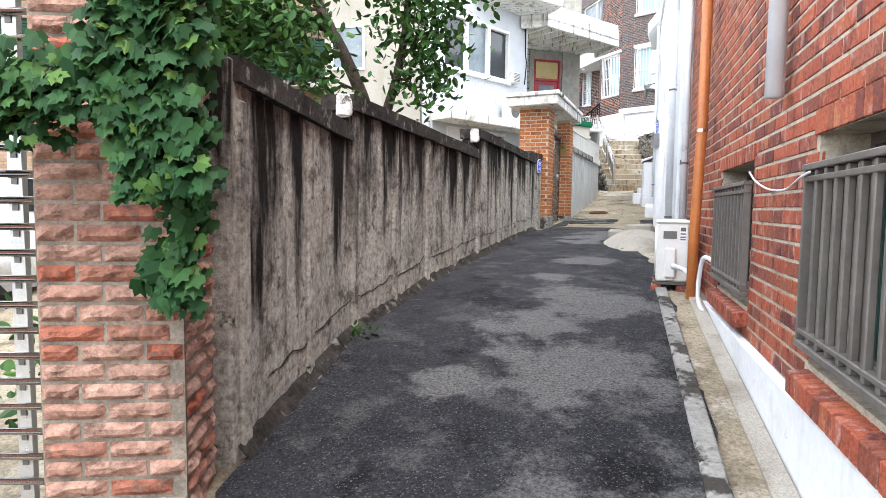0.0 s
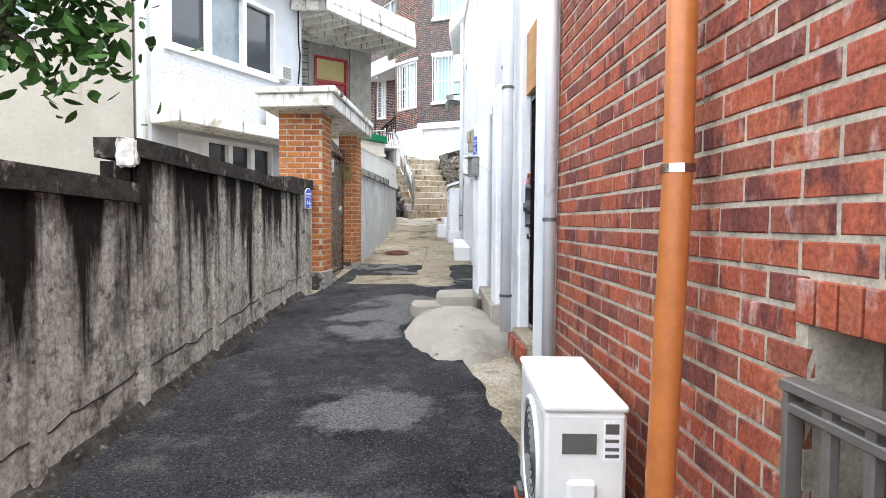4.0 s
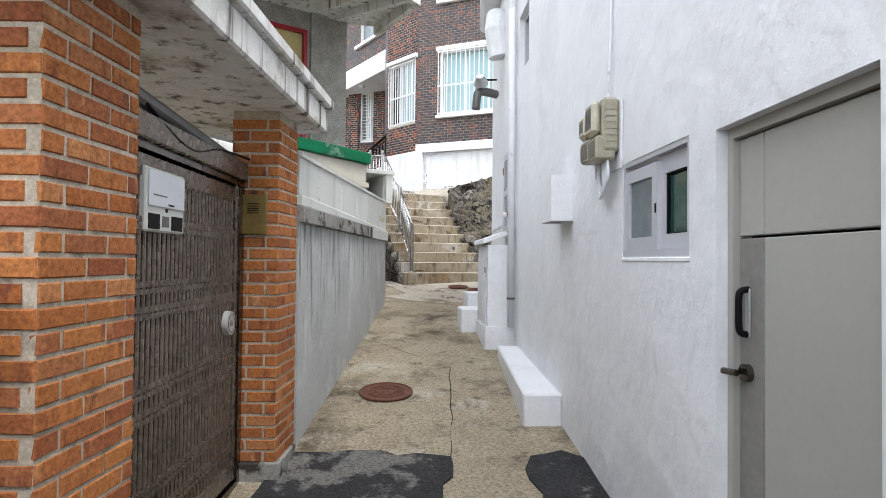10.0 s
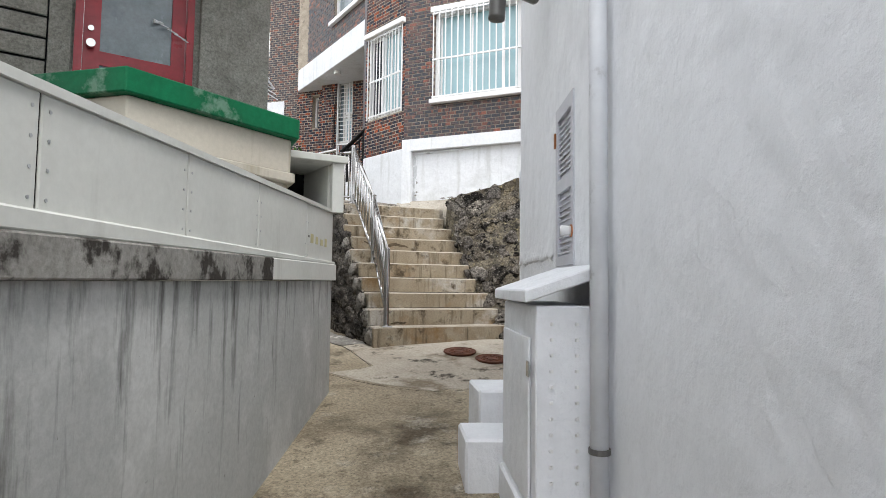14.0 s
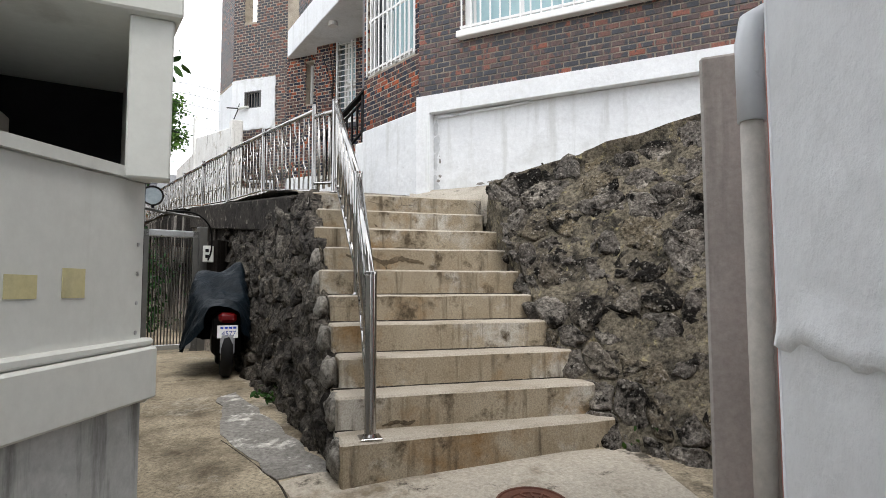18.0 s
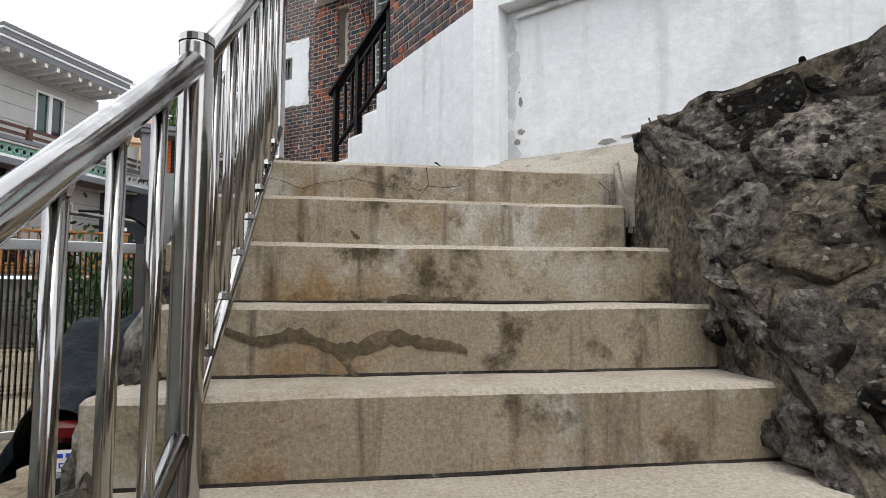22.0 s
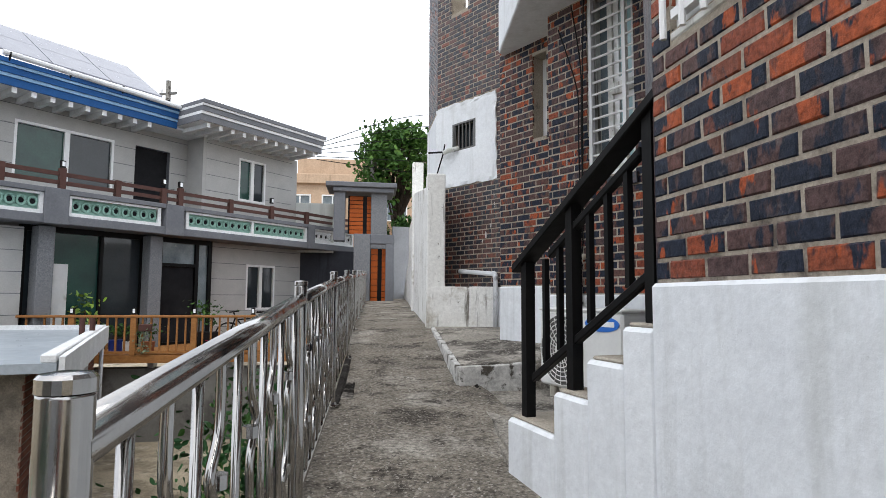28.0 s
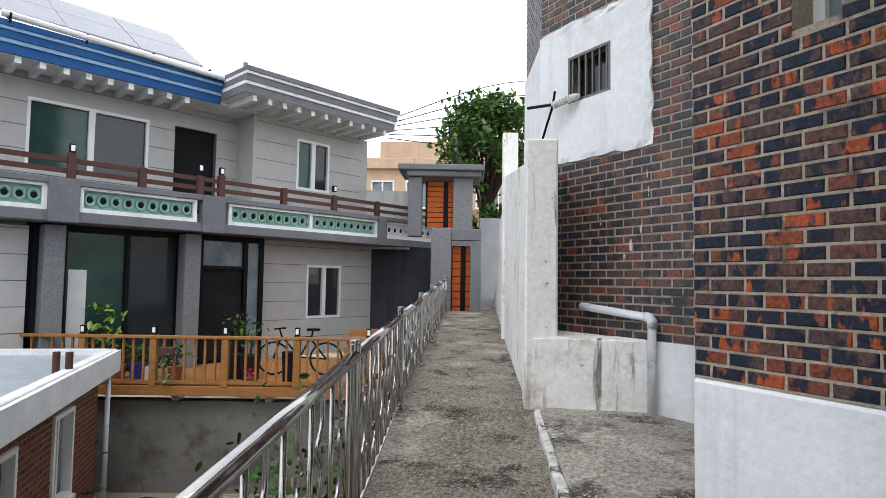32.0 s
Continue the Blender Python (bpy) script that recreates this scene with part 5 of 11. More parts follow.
hexa(bm, lid + [q + Vector((0, 0, 0.05)) for q in lid])
part("lid", soft(bm, 0.006), WHITE_WALL, cup)
part("door", CB.box(0.08, CB.length - 0.06, 1.8, 2.45, 0.002, 0.014, bevel=0.003), WHITE_WALL, cup)
for i in range(12):
    for n_ in (-0.06, -0.16):
        q = CB.p(-0.004, 1.85 + i * 0.06, n_)
        part("rivet", B(q - Vector((0.006, 0.004, 0.006)), q + Vector((0.006, 0.004, 0.006))), WHITE_FRAME, cup)
part("hinge", CB.box(0.05, 0.09, 2.3, 2.36, 0.014, 0.02), STEEL, cup)

# corner bay with the louvred shutters
R3 = Face((4.93, 13.74), (5.6, 15.65), 1)
lv = (0.26, 0.66, 2.76, 3.6)
part("wall", R3.wall(0, R3.length, 1.2, 5.63, -0.2, 0.0, [lv]), WHITE_WALL, white_house)
R4 = Face((5.6, 15.65), (5.78, 15.72), 1)
dv = (0.02, 0.36, 2.0, 3.9)
part("wall", R4.wall(0, R4.length, 1.2, 5.63, -0.2, 0.0), WHITE_WALL, white_house)
part("wall_end", prism([R4.xy(R4.length - 0.2, 0), R4.xy(R4.length, 0), (7.0, 15.3), (6.8, 15.0)], 1.2, 5.63), WHITE_WALL, white_house)


def louvre_door(face, u0, u1, v0, v1, knob, label):
    t = thing("louvred_shutter", face.p(u0, v0, -0.02), label, "shutter", "louvred shutters")
    part("frame", face.wall(u0, u1, v0, v1, -0.06, 0.008, [(u0 + 0.05, u1 - 0.05, v0 + 0.45, v1 - 0.07), (u0 + 0.05, u1 - 0.05, v0 + 0.05, v0 + 0.38)]), GREY_FRAME, t)
    z = v0 + 0.06
    while z < v1 - 0.09:
        if not v0 + 0.36 < z < v0 + 0.455:
            bm = bmesh.new()
            hexa(bm, [face.p(u0 + 0.05, z, -0.03), face.p(u1 - 0.05, z, -0.03), face.p(u1 - 0.05, z, 0.0), face.p(u0 + 0.05, z, 0.0), face.p(u0 + 0.05, z + 0.03, -0.045), face.p(u1 - 0.05, z + 0.03, -0.045), face.p(u1 - 0.05, z + 0.008, -0.0), face.p(u0 + 0.05, z + 0.008, -0.0)])
            part("slat", bm, GREY_FRAME, t)
        z += 0.028
    part("backing", face.box(u0 + 0.04, u1 - 0.04, v0 + 0.04, v1 - 0.06, -0.03, -0.012), GREY_FRAME, t)
    if knob:
        part("knob", disc(face.p(u0 + 0.03, v0 + 0.16, 0.008), (*face.n, 0), 0.022, 0.05, 14, r2=0.026), WHITE_FRAME, t, "white porcelain knob", smooth=True)
        part("knob_rose", disc(face.p(u0 + 0.03, v0 + 0.16, 0.006), (*face.n, 0), 0.03, 0.008, 14), surf("copper", (0.5, 0.2, 0.08), None, 0.3, 4, 0, metal=1.0), t, "copper rose")
    part("hinge", face.box(u1 - 0.012, u1 + 0.014, v1 - 0.2, v1 - 0.12, 0.008, 0.016), surf("rusty_hinge", (0.25, 0.1, 0.04), None, 0.6, 8), t, "rusty hinge")


louvre_door(R3, *lv, True, "pale grey louvred shutter with a white knob")
q = R2.p(ry(13.45), 0, 0.05)
rain_pipe(q.x, q.y, 1.78, 5.6, 0.034, "white plastic rain pipe on a white wall", (2.05,))
q = Vector((5.7, 15.8, 0))
rain_pipe(q.x, q.y, 1.85, 3.4, 0.028, "beige plastic rain pipe at the wall end", (1.95, 2.05), material=surf("beige_pvc", (0.5, 0.47, 0.43), (0.44, 0.41, 0.375), 0.5, 4, 0.1, 60))
part("hopper", tube([(q.x, q.y, 3.36), (q.x, q.y, 3.56), (q.x + 0.02, q.y + 0.01, 3.62), (q.x + 0.09, q.y + 0.0, 3.66)], 0.034, 14), WHITE_PVC, label="white pipe elbow at a wall end", category="pipe", smooth=True)
for k, (x, y, w, l, h) in enumerate(((4.63, 14.36, 0.34, 0.36, 1.89), (4.9, 14.82, 0.34, 0.4, 2.04))):
    st = part("step_block", prism([(x, y), (x + w, y - 0.1), (x + w + 0.1, y + l - 0.1), (x + 0.1, y + l)], lambda a, b: slope(a, b) - 0.05, h, bevel=0.012), WHITE_WALL, label="white painted concrete step block", category="step", group="white step blocks")
verts, faces = [], []
for k in range(90):
    u = min(R3.length - 0.002, R3.u_of(14.45) + 0.0148 * k)
    z = 2.815 + 0.035 * noise.noise((u * 6, 0, 0)) + 0.014 * noise.noise((u * 23, 3, 0)) + 0.006 * noise.noise((u * 60, 5, 0))
    verts += [tuple(R3.p(u, z + 0.1, 0.0005)), tuple(R3.p(u, z + 0.035, 0.006)), tuple(R3.p(u, z + 0.004, 0.011 + 0.003 * noise.noise((u * 30, 1, 1)))), tuple(R3.p(u, z - 0.006, 0.0)), ]
faces = [(k * 4 + j, k * 4 + 4 + j, k * 4 + 5 + j, k * 4 + 1 + j) for k in range(89) for j in range(3)]
soup("plaster_lip", verts, faces, WHITE_WALL, white_house, "ragged edge of a thicker upper plaster coat", smooth=True)
# curved corbel and lamp pipe above
part("corbel", tube([(5.15, 14.55, 5.3), (5.1, 14.5, 5.1), (5.15, 14.5, 4.8)], 0.14, 12), WHITE_WALL, white_house)
tap = thing("vent_pipe", (5.1, 14.75, 4.4), "dark ribbed vent pipe elbow on a white wall", "pipe")
part("pipe", tube(wave([(5.2, 14.7, 4.42), (5.0, 14.65, 4.42), (4.93, 14.64, 4.38), (4.91, 14.64, 4.2)]), 0.05, 10), STEEL_GREY, tap, smooth=True)
lampw = thing("wall_lamp", (5.0, 14.6, 4.6), "outdoor flood lamp with a clear shade", "lamp")
part("shade", disc((4.95, 14.6, 4.5), (-0.3, -0.5, 0.4), 0.09, 0.1, 14, r2=0.04), ALU, lampw)
part("arm", tube([(5.2, 14.7, 4.6), (4.98, 14.6, 4.54)], 0.012, 6), BLACK_STEEL, lampw)

# end post and pink wall beyond the corner
part("end_post", prism([(6.2, 16.56), (6.5, 16.3), (6.62, 16.42), (6.32, 16.68)], 1.8, 3.88, bevel=0.012), surf("smooth_grey_render", (0.42, 0.39, 0.365), (0.35, 0.325, 0.305), 0.9, 2, 0.3, 80, streak=((0.3, 0.28, 0.26), 6, 0.55, 0.75)), label="tall grey rendered concrete post", category="post", kind="structure")
part("pink_wall", prism([(6.35, 16.38), (6.2, 16.0), (7.0, 15.3), (7.4, 15.8), (6.62, 16.44)], 1.7, 4.4), surf("pink_render", (0.5, 0.24, 0.2), (0.42, 0.2, 0.17), 0.85, 2, 0.4, 50), label="old pink rendered wall", category="wall", kind="structure")
# cement lump and stones at the gate


def mound(name, cx, cy, rx, ry_, h, yaw, material, seed, **tags):
    """A low rounded lump lying on the ground."""
    verts, faces, n = [], [], 29
    for i in range(n):
        for j in range(n):
            a, b = (i / (n - 1)) * 2 - 1, (j / (n - 1)) * 2 - 1
            r = max(abs(a), abs(b))
            d = math.hypot(a, b) or 1
            x, y = a / d * r * rx, b / d * r * ry_
            k = 1 + 0.13 * noise.noise((a * 2 + seed, b * 2, 0.0))
            x, y = x * k, y * k
            c, s = math.cos(yaw), math.sin(yaw)
            px_, py_ = cx + x * c - y * s, cy + x * s + y * c
            z = slope(px_, py_) - 0.03 + (h + 0.03) * (1 - r ** 2.2) * (0.75 + 0.4 * b * 0.5) + 0.05 * noise.noise((px_ * 4, py_ * 4, seed)) * (1 - r) + 0.016 * noise.noise((px_ * 13, py_ * 13, seed))
            verts.append((px_, py_, z))
    for i in range(n - 1):
        for j in range(n - 1):
            faces.append((i * n + j, (i + 1) * n + j, (i + 1) * n + j + 1, i * n + j + 1))
    return soup(name, verts, faces, material, smooth=True, **tags)


mound("cement_lump", 2.5, 7.5, 0.46, 0.84, 0.24, -0.3, MORTAR_LUMP, 2, label="rounded pale cement lump before a doorway", category="cement lump")
for k, (x, y, w, l, h, yw) in enumerate(((2.5, 8.28, 0.3, 0.26, 0.13, -10), (2.78, 8.3, 0.38, 0.42, 0.2, -20), (2.98, 8.6, 0.3, 0.5, 0.12, -16))):
    m = pose(x, y, slope(x, y) - 0.03, 0, 0, yw)
    bm = B((-w / 2, -l / 2, 0), (w / 2, l / 2, h + 0.03), m, 0.03)
    for v in bm.verts:
        v.co += Vector((noise.noise(v.co * 6), noise.noise(v.co * 6 + Vector((5, 0, 0))), noise.noise(v.co * 6 + Vector((0, 7, 0))))) * 0.025
    part("stone_step", bm, MORTAR_LUMP, label="rough worn stone step before the gate", category="step", group="rough stone steps")

# ---- left concrete wall ----
LEFT = [(-0.80, 2.24), (-0.6, 3.72), (-0.16, 5.0), (0.36, 6.48), (1.0, 8.3), (1.48, 9.62)]


def coping(name, face, u0, u1, z0, z1, n0, n1, thick, material, parent):
    bm = bmesh.new()
    lo = [face.p(u0, z0, n0), face.p(u1, z1, n0), face.p(u1, z1, n1), face.p(u0, z0, n1)]
    hexa(bm, lo + [q + Vector((0, 0, thick)) for q in lo])
    bmesh.ops.subdivide_edges(bm, edges=bm.edges, cuts=3, use_grid_fill=True)
    for v in bm.verts:
        v.co += Vector((noise.noise(v.co * 7), noise.noise(v.co * 7 + Vector((3, 0, 0))), noise.noise(v.co * 7 + Vector((0, 9, 0))))) * 0.008
    return part(name, bm, material, parent)


lwall = thing("wall_left", (0, 5, 0.7), "weathered streaked concrete wall with blackened coping", "wall", kind="structure")
tops = [(2.06, 2.0), (2.2, 2.17), (2.17, 2.13), (2.36, 2.35), (2.34, 2.32)]
for i in range(5):
    f = Face(LEFT[i], LEFT[i + 1], -1)
    a, b = tops[i]
    L = f.length
    cells = max(2, int(L / 0.3))
    bm = bmesh.new()
    grid = {}
    rows_ = 7
    for k in range(cells + 1):
        for j in range(rows_ + 1):
            u = L * k / cells
            base = slope(*f.xy(u)) - 0.15
            top = a + (b - a) * k / cells - 0.1
            v = base + (top - base) * j / rows_
            p3 = f.p(u, v, 0)
            grid[k, j] = bm.verts.new(p3 + Vector((f.n.x, f.n.y, 0)) * 0.012 * noise.noise(p3 * 2.1))
    for k in range(cells):
        for j in range(rows_):
            bm.faces.new((grid[k, j], grid[k + 1, j], grid[k + 1, j + 1], grid[k, j + 1]))
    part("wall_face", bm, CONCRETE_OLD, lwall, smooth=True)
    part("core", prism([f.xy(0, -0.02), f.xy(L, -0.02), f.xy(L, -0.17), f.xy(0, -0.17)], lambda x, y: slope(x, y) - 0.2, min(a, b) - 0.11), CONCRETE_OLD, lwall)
    coping("coping", f, 0.0, L, a - 0.1, b - 0.1, -0.2, 0.035, 0.1, CONCRETE_CAP, lwall)
    # upright construction joints
    for u in ([0.02, L * 0.5] if L > 1.2 else [0.02]):
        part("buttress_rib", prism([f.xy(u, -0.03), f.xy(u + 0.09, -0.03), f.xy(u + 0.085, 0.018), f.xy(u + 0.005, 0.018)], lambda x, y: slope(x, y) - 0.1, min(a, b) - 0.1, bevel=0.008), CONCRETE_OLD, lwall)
    # ragged mortar fillet along the foot
    verts, faces = [], []
    m_ = max(4, int(L / 0.06))
    for k in range(m_ + 1):
        u = L * k / m_
        w_ = 0.045 + 0.03 * noise.noise((u * 7, i * 3.1, 0)) + 0.02 * noise.noise((u * 19, i, 2))
        s0 = slope(*f.xy(u, 0.03))
        for n_, h_ in ((-0.01, 0.075), (0.01, 0.06 + 0.03 * noise.noise((u * 11, i, 5))), (w_ * 0.7, 0.03), (w_ + 0.02, 0.0)):
            q = f.p(u, s0 + h_, n_)
            verts.append(tuple(q + noise.noise_vector(q * 14) * 0.01))
    faces = [(k * 4 + a_, (k + 1) * 4 + a_, (k + 1) * 4 + a_ + 1, k * 4 + a_ + 1) for k in range(m_) for a_ in range(3)]
    soup("foot_fillet", verts, faces, CONCRETE_CAP, lwall)
    part("crack", tube([f.p(L * k / 24, slope(*f.xy(L * k / 24)) + 0.22 + 0.05 * noise.noise((k * 0.4, i * 5, 0)), 0.001 + 0.012 * noise.noise(f.p(L * k / 24, slope(*f.xy(L * k / 24)) + 0.22, 0) * 2.1)) for k in range(25)], 0.004, 4), CONCRETE_CAP, lwall, "dark crack along the wall")
LIMEWASH = surf("worn_limewash", (0.6, 0.59, 0.57), (0.42, 0.41, 0.39), 0.9, 12, 0.6, 60, stain=((0.09, 0.08, 0.068), 10, 0.57, 0.68), fine=0.3)
# whitewashed lump at the joint
for i in (1, 3):
    x, y = LEFT[i]
    z = tops[i][0]
    bm = B((x - 0.075, y - 0.03, z - 0.15), (x + 0.02, y + 0.022, z - 0.005))
    bmesh.ops.subdivide_edges(bm, edges=bm.edges, cuts=4, use_grid_fill=True)
    soft(bm, 0.03, 2)
    for v in bm.verts:
        v.co += noise.noise_vector(v.co * 8) * 0.012 + noise.noise_vector(v.co * 25) * 0.012
    part("lime_lump", bm, LIMEWASH, lwall, "whitewashed end of the coping")
f = Face(LEFT[0], (-1.05, 2.2), 1)
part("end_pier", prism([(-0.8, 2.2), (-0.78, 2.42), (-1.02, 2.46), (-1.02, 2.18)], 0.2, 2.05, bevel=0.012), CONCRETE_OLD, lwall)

# ---- ivy-grown brick pier and tube fence ----
PIER = Face((-1.27, 1.82), (-0.83, 1.86), -1)
pier = thing("brick_pier", (-1.0, 2.0, 0.4), "pink split-face brick gate pier overgrown with ivy", "pier", kind="structure")
part("core", prism([PIER.xy(0), PIER.xy(PIER.length), PIER.xy(PIER.length, -0.3), PIER.xy(0, -0.3)], 0.0, 2.7), MORTAR_DARK, pier)


def split_bricks(parent, face, u0, u1, v0, v1, material, seed):
    r = random.Random(seed)
    v, row = v0, 0
    while v < v1:
        u = u0
        first = True
        while u < u1 - 0.01:
            w = 0.19 if not (first and row % 2) else 0.11
            first = False
            e = min(u + w, u1)
            if e - u < 0.03:
                break
            bm = bmesh.new()
            nu, nv = 5, 3
            g = {}
            for i in range(nu + 1):
                for j in range(nv + 1):
                    edge = i in (0, nu) or j in (0, nv)
                    d = 0.002 if edge else 0.012 + 0.012 * r.random()
                    g[i, j] = bm.verts.new(face.p(u + (e - u) * i / nu, v + 0.052 * j / nv, d))
            for i in range(nu):
                for j in range(nv):
                    bm.faces.new((g[i, j], g[i + 1, j], g[i + 1, j + 1], g[i, j + 1]))
            part("brick", bm, material, parent)
            u = e + 0.011
        v += 0.0635
        row += 1


split_bricks(pier, PIER, 0.005, PIER.length - 0.005, 0.3, 2.65, PINK_BRICK, 5)
PIERS = Face((-0.83, 1.86), (-0.86, 2.16), -1)
split_bricks(pier, PIERS, 0.005, 0.29, 0.42, 2.65, PINK_BRICK, 7)
part("plinth", prism([PIER.xy(0.1, 0.03), PIER.xy(PIER.length + 0.03, 0.03), PIER.xy(PIER.length + 0.03, -0.33), PIER.xy(0.1, -0.33)], 0.0, 0.4, bevel=0.01), WHITE_OLD, pier)

fence = thing("tube_fence", (-1.9, 1.85, 0.3), "stainless horizontal tube fence on a slotted upright", "fence")
for i in range(30):
    z = 0.35 + i * 0.0825
    part("tube", tube([(-3.4, 1.78, z), (-1.28, 1.84, z)], 0.012, 8), STEEL, fence, smooth=True)
part("upright", prism([(-1.37, 1.85), (-1.325, 1.85), (-1.325, 1.875), (-1.37, 1.875)], 0.1, 2.75), ALU, fence)
for i in range(26):
    part("slot", B((-1.357, 1.846, 0.4 + i * 0.0825), (-1.338, 1.852, 0.44 + i * 0.0825)), STEEL_GREY, fence)
for i in range(3):
    part("upright", prism([(-3.3 + i * 0.65, 1.85), (-3.26 + i * 0.65, 1.85), (-3.26 + i * 0.65, 1.88), (-3.3 + i * 0.65, 1.88)], 0.1, 2.75), ALU, fence)


def leaf_shape(size, lobes, r):
    """A leaf in its own plane, folded along the midrib, tip towards -y."""
    if lobes:
        o = [(0, 0.25), (0.32, 0.42), (0.5, 0.1), (0.38, -0.02), (0.42, -0.32), (0.16, -0.28), (0, -0.6)]
    else:
        o = [(0, 0.5), (0.2, 0.28), (0.27, 0.0), (0.18, -0.3), (0, -0.55)]
    right = [(x * size, y * size, -abs(x) * size * 0.25) for x, y in o]
    left = [(-x * size, y * size, -abs(x) * size * 0.25) for x, y in o[1:-1]]
    return right, left


def leaves(name, spots, size, material, parent, lobes=False, seed=1, droop=0.6, facing=None, **tags):
    """Many single leaves, one at every spot."""
    r = random.Random(seed)
    verts, faces = [], []
    for p in spots:
        s = size * r.uniform(0.55, 1.25)
        right, left = leaf_shape(s, lobes, r)
        if facing is None:
            e = Euler((r.gauss(0, 0.7) + droop, r.gauss(0, 0.6), r.uniform(0, math.tau)))
        else:
            e = Euler((math.pi / 2 + r.gauss(-0.45, 0.3), r.gauss(0, 0.45), facing + r.gauss(0, 0.5)))
        m = Matrix.Translation(p) @ e.to_matrix().to_4x4()
        k = len(verts)
        n = len(right)
        verts += [tuple(m @ Vector(q)) for q in right + left]
        faces.append(tuple(range(k, k + n)))
        faces.append((k + n - 1, *[k + n + i for i in range(len(left) - 1, -1, -1)], k))
    return soup(name, verts, faces, material, parent, **tags)


rr = random.Random(4)
ivy = thing("ivy", (-0.95, 1.8, 0.9), "dense green ivy hanging over a brick pier", "ivy")
spots = []
for k in range(2600):
    x = rr.gauss(-0.84, 0.1)
    z = rr.uniform(1.4, 2.45)
    low = 1.52 + 0.5 * max(0, -0.98 - x) + (0.0 if x > -0.9 else 0.12)
    if z < low or x < -0.98 + 0.05 * math.sin(z * 9) or x > -0.66:
        continue
    spots.append((x, 1.74 - rr.random() * 0.14, z))
for k in range(380):
    t = rr.random()
    spots.append((-1.28 + 0.34 * t + rr.gauss(0, 0.04) - 0.08, 1.7 - rr.random() * 0.1, 1.82 - 0.02 * t + rr.gauss(0, 0.055)))
for k in range(230):
    z = rr.uniform(1.2, 1.62)
    spots.append((-0.79 + rr.gauss(0, 0.03) + 0.035 * math.sin(z * 9), 1.8 - rr.random() * 0.1, z))
for k in range(90):
    spots.append((-0.78 + rr.gauss(0, 0.035), 1.78 - rr.random() * 0.1, 1.27 + rr.gauss(0, 0.06)))
leaves("leaves", spots, 0.06, IVY, ivy, True, 9, facing=0.15)

# ---- brick gate with the concrete canopy ----
G1 = Face((1.30, 10.2), (1.78, 10.03), -1)
gate46 = thing("brick_gateway", (1.9, 10.8, 1.1), "orange brick gateway with a white concrete canopy", "gateway", kind="structure")


def brick_pillar(parent, corners, z0, z1, material, foot, seed, footmat, near=True):
    part("core", prism(corners, z0 - 0.2, z1 + 0.02), MORTAR, parent)
    n = len(corners)
    for i in range(n):
        a, b = corners[i], corners[(i + 1) % n]
        f = Face(a, b, -1)
        bricks(parent, f, 0.0, f.length, z0 + foot, z1, material, length=0.176, height=0.0505, joint=0.0125, near=(0, 9, z0, z1) if near and i in (0, 1) else None, out=0.004, seed=seed + i, rough=0.0015)
    part("footing", prism([(c[0] + 0.02 * (1 if c[0] > sum(q[0] for q in corners) / n else -1), c[1] + 0.02 * (1 if c[1] > sum(q[1] for q in corners) / n else -1)) for c in corners], z0 - 0.25, z0 + foot, bevel=0.01), LEDGE_GREY, parent, "concrete footing")


brick_pillar(gate46, [(1.30, 10.2), (1.765, 10.03), (1.925, 10.42), (1.46, 10.59)], 1.12, 3.2, ORANGE_BRICK, 0.24, 31, LEDGE_GREY)
brick_pillar(gate46, [(2.22, 11.66), (2.45, 11.575), (2.575, 11.88), (2.3, 12.0)], 1.22, 3.2, ORANGE_BRICK, 0.13, 41, LEDGE_GREY)
CAN = [(1.07, 10.1), (1.84, 9.72), (2.78, 12.05), (2.0, 12.45)]
part("canopy", prism(CAN, 3.21, 3.36, bevel=0.012), WHITE_DIRTY, gate46, "stained white concrete canopy slab")
part("canopy_rim", prism([(1.03, 10.09), (1.86, 9.68), (2.82, 12.07), (1.99, 12.5)], 3.362, 3.43, bevel=0.01), WHITE_DIRTY, gate46)
part("spout", tube([(1.9, 9.98, 3.39), (1.99, 9.94, 3.39)], 0.03, 12), STEEL_GREY, gate46)
RIB_BROWN = surf("brown_steel_ribs", (0.2, 0.162, 0.13), (0.14, 0.112, 0.09), 0.28, 8, 0.05, 120, 0.6, fine=0.1)
WORN_ALU = surf("worn_cast_aluminium", (0.5, 0.49, 0.47), (0.4, 0.39, 0.375), 0.5, 14, 0.2, 90, 0.2)
DG = Face((1.90, 10.47), (2.3, 11.63), -1)
gd46 = thing("steel_gate", DG.p(0, 1.3, 0), "closed ribbed steel door in a brick gateway", "gate")
L = DG.length
part("frame", DG.wall(0, L, 1.2, 2.93, -0.12, -0.02, [(0.06, L - 0.06, 1.27, 2.8)]), STEEL_DARK, gd46)
# near-black backing puts shade into the gaps so the ribs stand out
part("leaf", DG.box(0.06, L - 0.06, 1.27, 2.8, -0.1, -0.085), RECESS_SHADE, gd46, "backing sheet coloured as the shade between the ribs")
nn = int((L - 0.2) / 0.037)
